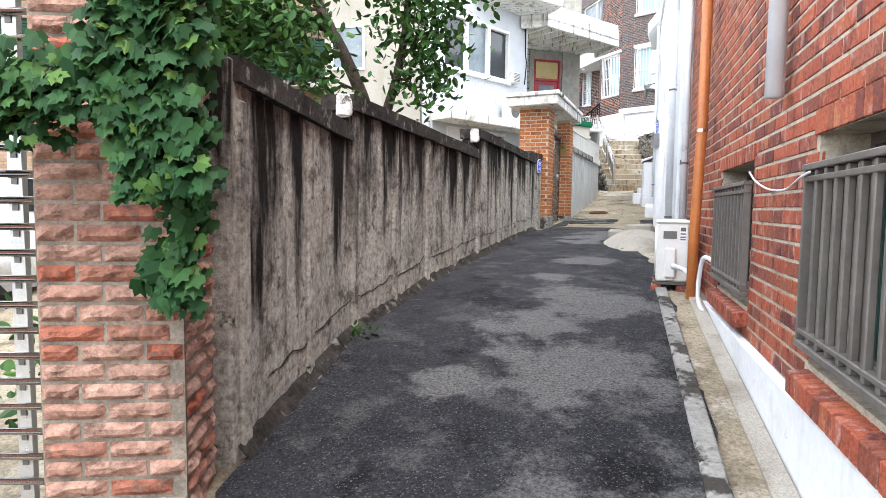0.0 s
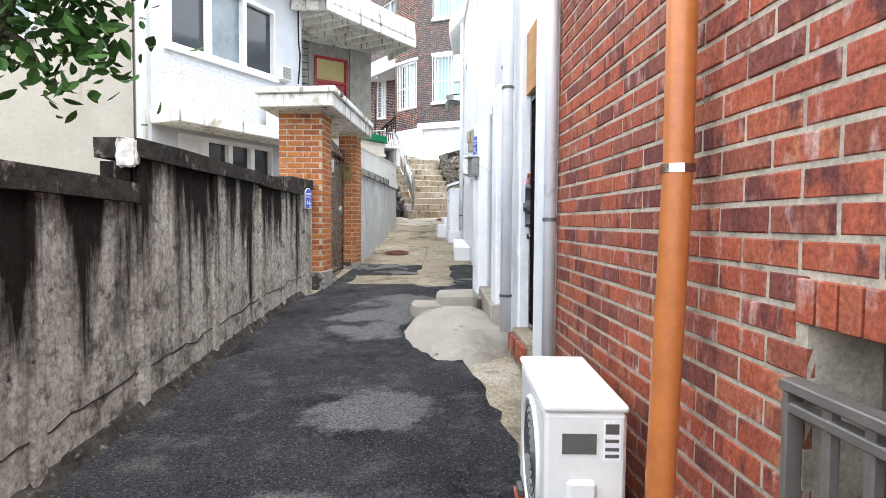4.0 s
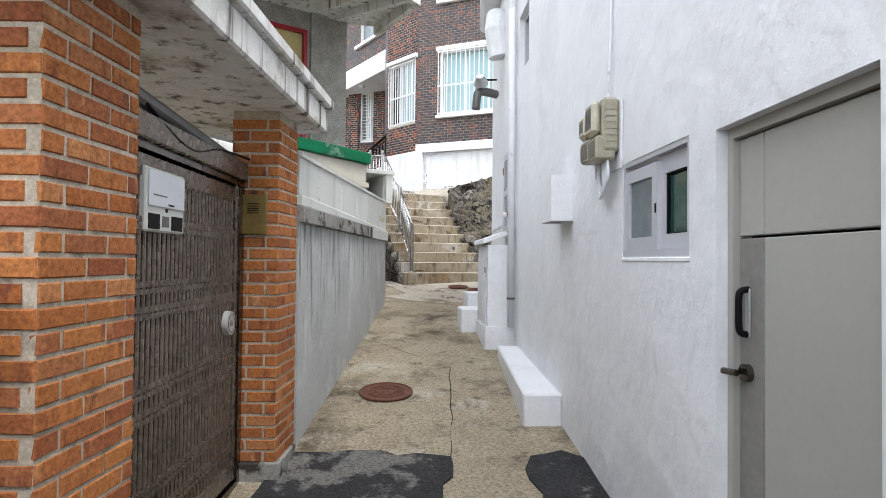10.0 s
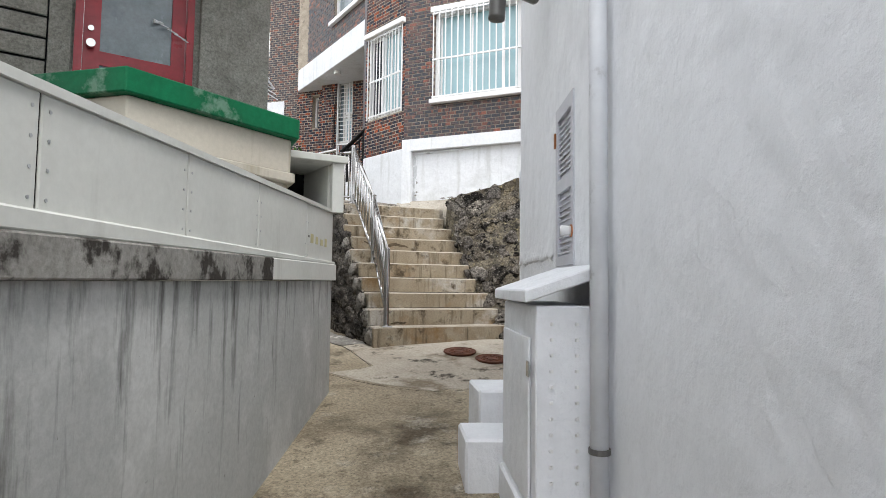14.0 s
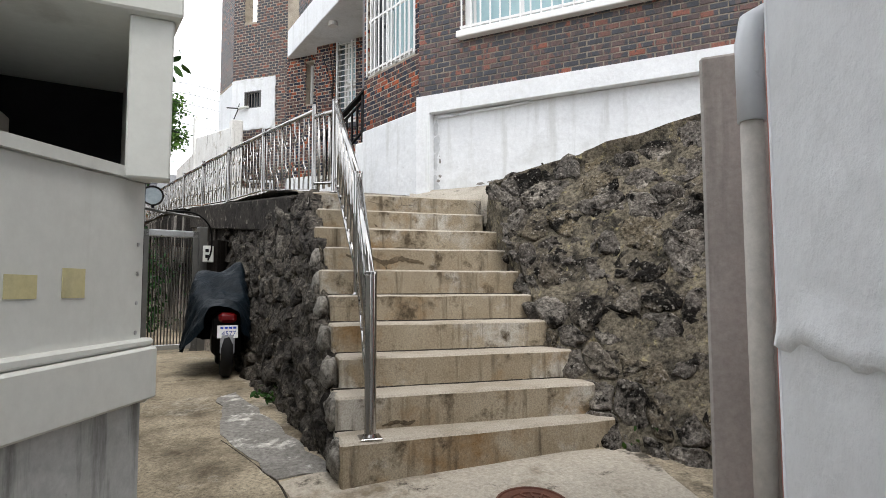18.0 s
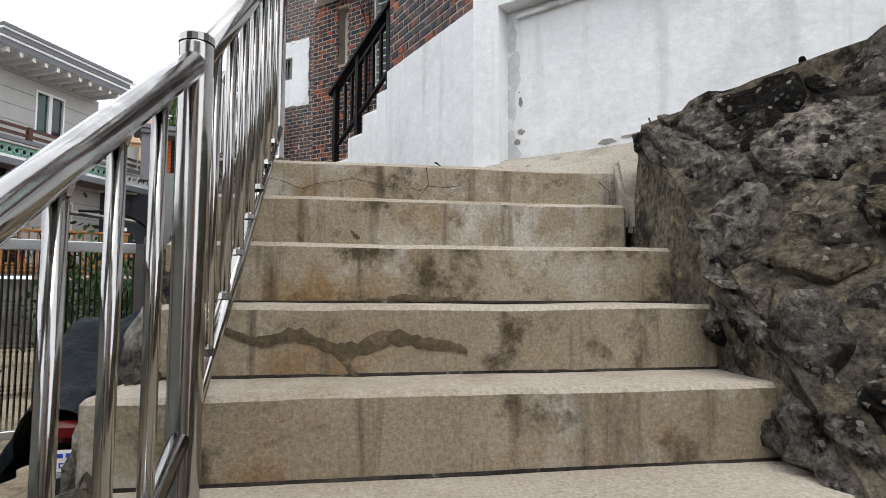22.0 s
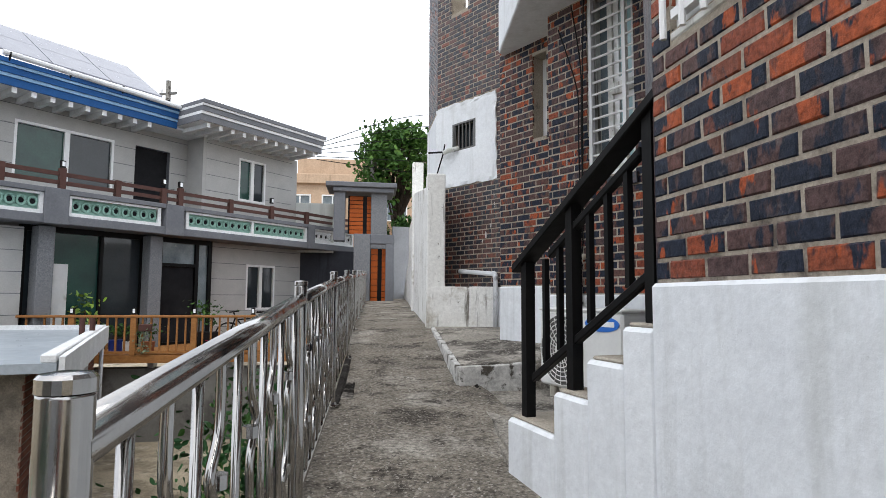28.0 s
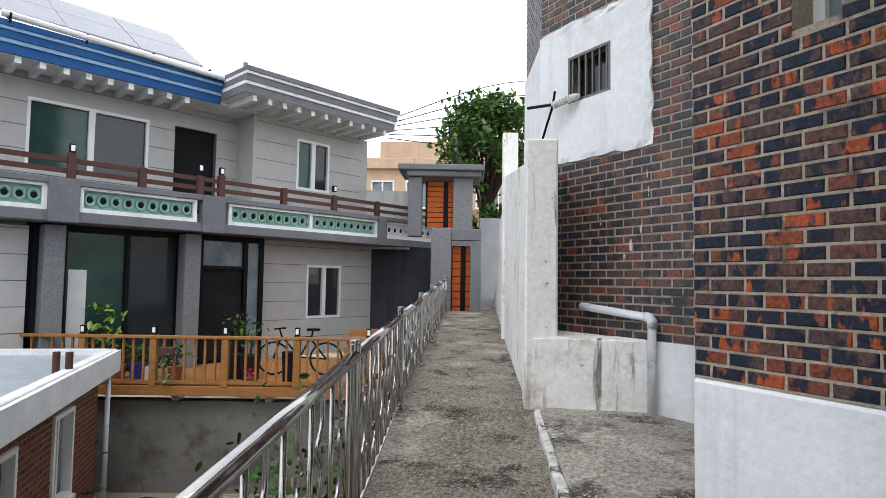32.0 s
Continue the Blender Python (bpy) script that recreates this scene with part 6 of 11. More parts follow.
for i in range(nn):
    u = 0.1 + (L - 0.2) * (i + 0.5) / nn
    bm = bmesh.new()
    tube([DG.p(u, 1.36, -0.05), DG.p(u, 2.72, -0.05)], 0.0105, 8, bm)
    for z0_ in (1.44, 1.55, 1.83, 1.92, 2.2, 2.29, 2.52):
        for k in range(2):
            tube([DG.p(u, z0_ + 0.026 * k, -0.048), DG.p(u, z0_ + 0.026 * k + 0.006, -0.048), DG.p(u, z0_ + 0.026 * k + 0.014, -0.048), DG.p(u, z0_ + 0.026 * k + 0.02, -0.048)], 0.0172, 8, bm)
    part("rib", bm, RIB_BROWN, gd46)
box_ = part("letter_box", DG.box(0.15, 0.47, 2.515, 2.745, -0.06, -0.022, bevel=0.006), PANEL_GREY, gd46, "pale grey metal letter box")
part("letter_flap", DG.box(0.165, 0.455, 2.605, 2.735, -0.0218, -0.014, bevel=0.004), WHITE_PVC, box_)
part("viewing_slot", DG.box(0.17, 0.255, 2.525, 2.58, -0.0218, -0.019), BLACK_STEEL, box_)
part("viewing_slot", DG.box(0.355, 0.45, 2.525, 2.58, -0.0218, -0.019), BLACK_STEEL, box_)
part("flap_print", DG.box(0.28, 0.33, 2.535, 2.575, -0.0218, -0.0195), STEEL_GREY, box_)
part("flap_print", DG.box(0.19, 0.3, 2.645, 2.65, -0.0138, -0.013), STEEL_GREY, box_)
part("flap_print", DG.box(0.31, 0.36, 2.615, 2.622, -0.0138, -0.013), BLACK_STEEL, box_)
part("key_hole", disc(DG.p(0.31, 2.598, -0.0218), (*DG.n, 0), 0.008, 0.004, 10), BLACK_STEEL, box_)
part("stile", DG.box(L - 0.1, L - 0.062, 1.28, 2.8, -0.06, -0.03, bevel=0.004), RIB_BROWN, gd46)
part("kick_rail", DG.box(0.07, L - 0.07, 1.28, 1.37, -0.06, -0.035, bevel=0.004), RIB_BROWN, gd46)
part("top_rail", DG.box(0.07, L - 0.07, 2.71, 2.79, -0.06, -0.035, bevel=0.004), RIB_BROWN, gd46)
part("head_rail", DG.box(0.02, L - 0.02, 2.83, 2.92, -0.019, 0.004, bevel=0.004), RIB_BROWN, gd46)
hp_ = part("handle_plate", disc(DG.p(L - 0.2, 2.1, -0.04), (*DG.n, 0), 0.062, 0.028, 28, r2=0.058), WORN_ALU, gd46, "round pale engraved handle plate")
part("handle_ring", tube([DG.p(L - 0.2 + 0.045 * math.cos(k * math.tau / 24), 2.1 + 0.045 * math.sin(k * math.tau / 24), -0.0115) for k in range(24)], 0.003, 5, closed=True), STEEL_GREY, hp_)
for k in range(6):
    part("engraving", DG.box(L - 0.225 + k * 0.008, L - 0.221 + k * 0.008, 2.08 + 0.006 * (k % 2), 2.115 - 0.005 * (k % 3), -0.0122, -0.0112), STEEL_GREY, hp_)
part("beam", tube([DG.p(0.0, 2.98, -0.03), DG.p(L, 2.9, -0.03)], 0.03, 10), STEEL_GREY, gate46, "pipe across the gate head")
part("cable", tube(wave([DG.p(0.05, 2.99, -0.02), DG.p(0.25, 2.9, 0.0), DG.p(0.5, 2.86, 0.0), DG.p(0.8, 2.92, 0.0), DG.p(L, 2.95, 0.0)]), 0.006, 6), BLACK_STEEL, label="black cable sagging under the canopy", category="cable")
part("threshold", DG.box(0, L, 1.0, 1.2, -0.3, 0.03, bevel=0.008), LEDGE_GREY, gate46)
PF = Face((2.22, 11.66), (2.45, 11.575), -1)
inter = thing("intercom", PF.p(0.1, 2.55, 0.012), "brass intercom plate on an orange brick pillar", "intercom")
BRASS = surf("aged_brass", (0.3, 0.22, 0.08), (0.24, 0.17, 0.06), 0.4, 6, 0.05, metal=0.7)
part("plate", PF.box(0.05, 0.19, 2.55, 2.76, 0.011, 0.03, bevel=0.003), BRASS, inter)
for i in range(5):
    part("slot", PF.box(0.09, 0.15, 2.66 + i * 0.012, 2.665 + i * 0.012, 0.0302, 0.032), BLACK_STEEL, inter)
WLE = Face(LEFT[4], LEFT[5], -1)
part("low_pier", prism([(1.36, 9.3), (1.48, 9.62), (1.63, 9.87), (1.6, 10.08), (1.3, 10.19), (1.1, 9.5)], 0.9, 2.29, bevel=0.01), CONCRETE_OLD, lwall)
part("pier_cap", prism([(1.38, 9.3), (1.5, 9.61), (1.65, 9.87), (1.61, 10.09), (1.3, 10.19), (1.1, 9.5)], 2.292, 2.4, bevel=0.012), CONCRETE_CAP, lwall)
NP = Face((1.47, 9.55), (1.63, 9.84), -1)
house_number(NP, 0.2, 2.08, "4-6", 0.17, 0.22)

# ---- grey wall with sheet panels ----
GW = Face((2.6, 11.95), (4.25, 16.22), -1)
gwall = thing("wall_grey", (3.3, 14, 1.4), "blue-grey concrete wall topped with pale sheet panels", "wall", kind="structure")
gl = GW.length
bm = bmesh.new()
part("base", prism([GW.xy(0), GW.xy(gl), GW.xy(gl, -0.18), GW.xy(0, -0.18)], lambda x, y: slope(x, y) - 0.2, lambda x, y: 2.642 + 0.0075 * (y - 11.95)), CONCRETE_GREY, gwall)


def sloped(name, a0, a1, b0, b1, n0, n1, material, u0=0.0, u1=None, label=""):
    """A band along the grey wall, from heights a0, a1 at its start to b0, b1 at its end."""
    u1 = u1 or gl + 0.02
    bm = bmesh.new()
    hexa(bm, [GW.p(u0, a0, n0), GW.p(u1, b0, n0), GW.p(u1, b0, n1), GW.p(u0, a0, n1), GW.p(u0, a1, n0), GW.p(u1, b1, n0), GW.p(u1, b1, n1), GW.p(u0, a1, n1)])
    part(name, soft(bm, 0.006), material, gwall, label)


sloped("ledge", 2.642, 2.74, 2.668, 2.785, -0.2, 0.035, LEDGE_GREY, 0.0, 3.0, "dark stained projecting ledge")
sloped("ledge", 2.668, 2.785, 2.68, 2.805, -0.2, 0.03, PANEL_GREY, 3.002, None, "grey sheet-clad ledge")
sloped("flashing", 2.742, 2.81, 2.807, 2.825, -0.2, 0.02, PANEL_GREY)
us = [0.0, 0.5, 1.335, 2.085, 2.85, 3.785, gl]
for a, b in zip(us, us[1:]):
    za, zb_ = 3.04 + 0.036 * a, 3.04 + 0.036 * b
    bm = bmesh.new()
    c = [GW.p(a + 0.004, 2.81, -0.16), GW.p(b - 0.004, 2.81, -0.16), GW.p(b - 0.004, 2.812, 0.0), GW.p(a + 0.004, 2.812, 0.0)]
    t = [GW.p(a + 0.004, za, -0.16), GW.p(b - 0.004, zb_, -0.16), GW.p(b - 0.004, zb_, 0.0), GW.p(a + 0.004, za, 0.0)]
    hexa(bm, c + t)
    part("panel", soft(bm, 0.004), PANEL_GREY, gwall)
    part("seam", GW.box(b - 0.004, b + 0.004, 2.81, 3.04 + 0.036 * b, -0.15, -0.006), BLACK_STEEL, gwall, "dark open joint between sheets")
    for k_ in range(4):
        for u_ in (a + 0.03, b - 0.03):
            if b - a > 0.3:
                part("screw", disc(GW.p(u_, 2.84 + k_ * 0.07, 0.0), (*GW.n, 0), 0.005, 0.002, 8), ALU, gwall)
bm = bmesh.new()
c = [GW.p(0, 3.04, -0.2), GW.p(gl, 3.04 + 0.036 * gl, -0.2), GW.p(gl, 3.04 + 0.036 * gl, 0.012), GW.p(0, 3.04, 0.012)]
hexa(bm, c + [q + Vector((0, 0, 0.025)) for q in c])
part("cap", bm, PANEL_GREY, gwall)
# return wall along the side lane
RW = Face((4.25, 16.22), (3.15, 20.45), -1)
part("return_wall", prism([RW.xy(0.003), RW.xy(RW.length), RW.xy(RW.length, -0.18), RW.xy(0.003, -0.18)], 1.6, 2.66), CONCRETE_GREY, gwall)
part("return_ledge", RW.box(0.04, RW.length, 2.662, 2.8, -0.2, 0.02, bevel=0.006), PANEL_GREY, gwall)
LW2 = Face((3.07, 20.58), (2.52, 22.0), -1)
part("lane_wall", prism([LW2.xy(0), LW2.xy(LW2.length), LW2.xy(LW2.length, -0.2), LW2.xy(0, -0.2)], 1.9, 3.92, bevel=0.006), CONCRETE_GREY, gwall, "pale rendered wall beside the gate")
part("vent", LW2.box(0.5, 0.62, 3.35, 3.62, 0.002, 0.02, bevel=0.003), STEEL_GREY, gwall, "small grey wall vent")
gap0, gap1 = RW.u_of(18.66), RW.u_of(18.86)
part("return_panel", RW.box(0.04, 0.572, 2.802, 3.199, -0.16, -0.01), PANEL_GREY, gwall)
for a, b in ((0.575, 1.3), (1.305, gap0), (gap1, RW.length)):
    part("return_panel", RW.box(a, b, 2.802, 3.55, -0.16, -0.01), PANEL_GREY, gwall)
part("return_core", RW.box(gap0, gap1, 2.802, 3.55, -0.16, -0.04), MORTAR_DARK, gwall)
bricks(gwall, RW, gap0 + 0.01, gap1 - 0.01, 3.0, 3.5, RED_BRICK, out=-0.034, seed=19)
bm = prism([RW.xy(0.62, -0.25), RW.xy(RW.length, -0.25), RW.xy(RW.length, 0.05), RW.xy(0.62, 0.05)], 3.552, 3.615)
bmesh.ops.subdivide_edges(bm, edges=[e for e in bm.edges if e.calc_length() > 1], cuts=20, use_grid_fill=True)
for v in bm.verts:
    v.co += noise.noise_vector(v.co * 6) * 0.007
part("return_cap", soft(bm, 0.008), LEDGE_GREY, gwall, "stained concrete coping")
# hollow box on the wall end
BX = Face((3.62, 16.02), (4.335, 16.13), -1)
part("box_roof", prism([BX.xy(0.0, 0.03), BX.xy(BX.length, 0.03), RW.xy(0.56, 0.03), RW.xy(0.56, -0.85)], 3.585, 3.64, bevel=0.005), PANEL_GREY, gwall, "thin sheet roof of a hollow box")
part("box_post", BX.box(BX.length - 0.115, BX.length - 0.02, 3.2, 3.585, -0.06, 0.0, bevel=0.004), PANEL_GREY, gwall)
part("box_side", RW.box(0.03, 0.54, 3.2, 3.585, -0.04, -0.005), PANEL_GREY, gwall)
# inner back and floor: grey sheet in deep shade, coloured near-black
part("box_back", RW.box(0.54, 0.57, 3.1, 3.585, -0.85, -0.005), RECESS_SHADE, gwall)
part("box_floor", RW.box(0.03, 0.54, 3.06, 3.1, -0.85, -0.04), RECESS_SHADE, gwall)
# notes taped to the sheet
TAPE = surf("yellowed_tape", (0.55, 0.5, 0.28), (0.48, 0.44, 0.27), 0.6, 12, 0.1, 60)
for k, u in enumerate((3.88, 4.02, 4.16, 4.3)):
    part("tape_scrap", GW.box(u, u + 0.075 - 0.01 * (k % 2), 2.925, 2.985 - 0.008 * (k % 3), 0.0005, 0.0022), TAPE, gwall, "yellowed scrap of tape")
part("lock_hole", GW.box(3.81, 3.835, 2.955, 2.97, 0.0025, 0.005), STEEL_GREY, gwall)
# green-capped parapet behind
gc = thing("green_capped_parapet", (3.2, 15.6, 2.2), "cream rendered parapet with a green painted coping", "parapet", kind="structure")
path_g = [(2.3, 15.62), (2.95, 15.15), (3.9, 15.9), (3.85, 16.6)]
for k, (w, z0, z1, mat, nm) in enumerate(((0.0, 1.5, 3.35, CREAM, "wall"), (0.05, 3.352, 3.42, CREAM, "band"), (0.02, 3.422, 3.66, CREAM, "wall"), (0.07, 3.662, 3.8, GREEN_PAINT, "coping"))):
    poly = [(2.3 - w, 15.62 - w), (2.95, 15.15 - w * 1.2), (3.86 + w, 15.85 - w), (3.8 + w, 16.5), (2.3, 17.2)]
    part(nm, prism(poly, z0, z1, bevel=0.008), mat, gc)

# ---- stairs ----
stairs = thing("stairs", (5.65, 18.5, 2.0), "worn stained concrete outdoor stairs between stone walls", "stairs", kind="structure")
for i in range(10):
    y0 = 17.45 + 0.243 * i
    z1 = 2.22 + 0.172 * i
    r = random.Random(50 + i)
    xl, xr = 4.9 + r.uniform(-0.03, 0.03), 6.4 + r.uniform(-0.015, 0.015) + (0.045 if i == 9 else -0.05 if i == 8 else 0.0)
    if i == 0:
        xl, xr = 4.88, 6.44
    yr = y0 + 0.03 + (0.1 if i == 0 else 0.0)
    d = 0.4 if i < 9 else 0.7
    riser = None
    bm = bmesh.new()
    hexa(bm, [(xl, y0, z1 - 0.3), (xr, yr, z1 - 0.3), (xr, yr + d, z1 - 0.3), (xl, y0 + d, z1 - 0.3), (xl, y0, z1), (xr, yr, z1), (xr, yr + d, z1), (xl, y0 + d, z1)])
    bmesh.ops.subdivide_edges(bm, edges=[e for e in bm.edges if e.calc_length() > 1.0], cuts=25, use_grid_fill=True)
    soft(bm, 0.012, 1)
    for v in bm.verts:
        v.co += Vector((0, noise.noise((v.co.x * 2.2, z1 * 2, i)) + 0.5 * noise.noise((v.co.x * 9, v.co.z * 9, i)), noise.noise((v.co.x * 3, v.co.y * 4, i + 9)) * 0.8 + 0.3 * noise.noise((v.co.x * 11, v.co.y * 11, i)))) * 0.006
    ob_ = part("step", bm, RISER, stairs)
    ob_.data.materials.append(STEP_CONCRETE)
    # upward faces take the paler concrete, all others the darker brown one
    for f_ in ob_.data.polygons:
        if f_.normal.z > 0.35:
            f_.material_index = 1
    # dark line in the inner corner
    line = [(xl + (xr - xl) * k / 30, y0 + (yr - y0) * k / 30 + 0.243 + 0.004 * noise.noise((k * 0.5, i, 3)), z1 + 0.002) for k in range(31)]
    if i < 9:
        part("grime_line", tube(line, 0.006, 5), CONCRETE_CAP, stairs, "dark line in the corner of the step")
# cracks in the upper risers
for line in (((5.04, 3.702), (5.114, 3.689), (5.188, 3.66), (5.236, 3.681), (5.31, 3.693), (5.373, 3.705), (5.475, 3.681), (5.53, 3.676)), ((5.56, 3.671), (5.59, 3.675), (5.618, 3.664), (5.658, 3.683), (5.72, 3.68), (5.78, 3.69)), ((5.645, 3.755), (5.655, 3.689), (5.618, 3.638), (5.598, 3.607)), ((6.33, 3.72), (6.376, 3.681), (6.374, 3.641))):
    for (xa, za), (xb, zb) in zip(line, line[1:]):
        part("crack", tube([(xa, 19.639, za), (xb, 19.639, zb)], 0.0012 + 0.0022 * abs(noise.noise((xa * 9, za * 9, 2))), 4, r2=0.0009), CONCRETE_CAP, stairs, "dark crack in a riser")


def riser_mark(i, line, width, material, label, seed):
    """A flat irregular mark on the face of step i along (x, z) points."""
    r = random.Random(seed)
    y0, z1 = 17.45 + 0.243 * i, 2.22 + 0.172 * i
    pts = wave([(x, 0, z) for x, z in line], 5)
    verts, faces = [], []
    for k, q in enumerate(pts):
        w = width * (0.35 + 0.65 * math.sin(math.pi * (k + 0.6) / len(pts))) * r.uniform(0.6, 1.25)
        y = y0 + 0.03 * (q.x - 4.9) / 1.5 + 0.006 * (noise.noise((q.x * 2.2, z1 * 2, i)) + 0.5 * noise.noise((q.x * 9, q.z * 9, i)))
        verts += [(q.x, y - 0.0035, q.z - w * r.uniform(0.8, 1.1)), (q.x, y - 0.0045, q.z), (q.x, y - 0.0035, q.z + w)]
    for k in range(len(pts) - 1):
        for j in (0, 1):
            faces.append((k * 3 + j, k * 3 + 3 + j, k * 3 + 4 + j, k * 3 + 1 + j))
    soup("damp_stain", verts, faces, material, stairs, label)


DAMP = surf("damp_concrete", (0.12, 0.094, 0.062), (0.075, 0.058, 0.038), 0.8, 8, 0.4, 110, stain=((0.2, 0.16, 0.11), 12, 0.58, 0.75), fine=0.4)
riser_mark(6, [(5.08, 3.195), (5.17, 3.165), (5.25, 3.182), (5.33, 3.15), (5.38, 3.14), (5.48, 3.172), (5.56, 3.158), (5.63, 3.15), (5.67, 3.136)], 0.02, DAMP, "dark branching damp stain on a riser", 1)
riser_mark(6, [(5.34, 3.14), (5.372, 3.118), (5.385, 3.092), (5.4, 3.08)], 0.016, DAMP, "dark branching damp stain on a riser", 2)
riser_mark(7, [(5.42, 3.262), (5.52, 3.268), (5.6, 3.262), (5.7, 3.264)], 0.009, DAMP, "dark damp line at the foot of a riser", 3)
riser_mark(1, [(5.12, 2.235), (5.2, 2.25), (5.26, 2.24), (5.3, 2.252)], 0.012, DAMP, "dark damp spots on a riser", 4)
riser_mark(8, [(5.2, 3.47), (5.215, 3.45), (5.222, 3.43)], 0.008, DAMP, "dark chip in a riser", 5)
riser_mark(8, [(5.37, 3.485), (5.385, 3.47), (5.4, 3.462)], 0.009, DAMP, "dark chip in a riser", 6)

def ground_crack(points, width, seed):
    """A dark ragged crack lying on the ground through (x, y, z) points."""
    r = random.Random(seed)
    pts = wave([Vector(q) for q in points], 6)
    verts, faces = [], []
    for k, q in enumerate(pts):
        w = width * r.uniform(0.35, 1.2)
        side = Vector((pts[min(k + 1, len(pts) - 1)] - pts[max(k - 1, 0)])).cross(Vector((0, 0, 1))).normalized()
        verts += [tuple(q + side * w), tuple(q - side * w)]
    for k in range(len(pts) - 1):
        faces.append((k * 2, k * 2 + 1, k * 2 + 3, k * 2 + 2))
    soup("crack", verts, faces, CONCRETE_CAP, stairs, "dark crack in the concrete")


ground_crack([(5.68, 19.65, 3.779), (5.72, 19.74, 3.781), (5.79, 19.84, 3.782), (5.86, 19.96, 3.786)], 0.006, 1)
ground_crack([(5.79, 19.84, 3.782), (5.88, 19.86, 3.782), (5.96, 19.93, 3.785)], 0.005, 2)

# manhole covers
def manhole(x, y, r, label):
    t = thing("manhole_cover", (x, y, slope(x, y)), label, "manhole cover", "manhole covers")
    IRON = surf("rusty_iron", (0.16, 0.07, 0.045), (0.09, 0.045, 0.035), 0.7, 12, 0.5, 90)
    h = slope(x, y) + 0.012
    tilt = Matrix.Translation((x, y, h)) @ Matrix.Rotation(math.atan(0.115), 4, Vector((0.94, -0.34, 0)))
    bm = disc((0, 0, -0.03), (0, 0, 1), r, 0.034, 32)
    bm.transform(tilt)
    part("cover", bm, IRON, t)
    for q in (1.04, 0.7, 0.36):
        bm = tube([(q * r * math.cos(k * math.tau / 32), q * r * math.sin(k * math.tau / 32), 0.004) for k in range(32)], 0.008, 5, closed=True)
        bm.transform(tilt)
        part("ring", bm, IRON, t)
    for k in range(12):
        a = k * math.tau / 12
        bm = tube([(0.42 * r * math.cos(a), 0.42 * r * math.sin(a), 0.005), (0.64 * r * math.cos(a + 0.12), 0.64 * r * math.sin(a + 0.12), 0.005)], 0.008, 5)
        bm.transform(tilt)
        part("stud", bm, IRON, t)


manhole(3.35, 12.7, 0.19, "round rusty cast iron manhole cover in concrete")
manhole(5.66, 17.04, 0.15, "round rusty cast iron manhole cover in concrete")
manhole(5.86, 16.71, 0.15, "round rusty cast iron manhole cover in concrete")


# ---- rubble walls ----
def cell_polygon(p, others, box_):
    x0, x1, y0, y1 = box_
    poly = [(x0, y0), (x1, y0), (x1, y1), (x0, y1)]
    for q in others:
        mx, my = (p[0] + q[0]) / 2, (p[1] + q[1]) / 2
        dx, dy = q[0] - p[0], q[1] - p[1]
        out = []
        for i in range(len(poly)):
            a, b = poly[i], poly[(i + 1) % len(poly)]
            da = (a[0] - mx) * dx + (a[1] - my) * dy
            db = (b[0] - mx) * dx + (b[1] - my) * dy
            if da <= 0:
                out.append(a)
            if da * db < 0:
                t = da / (da - db)
                out.append((a[0] + (b[0] - a[0]) * t, a[1] + (b[1] - a[1]) * t))
        poly = out
        if not poly:
            break
    return poly


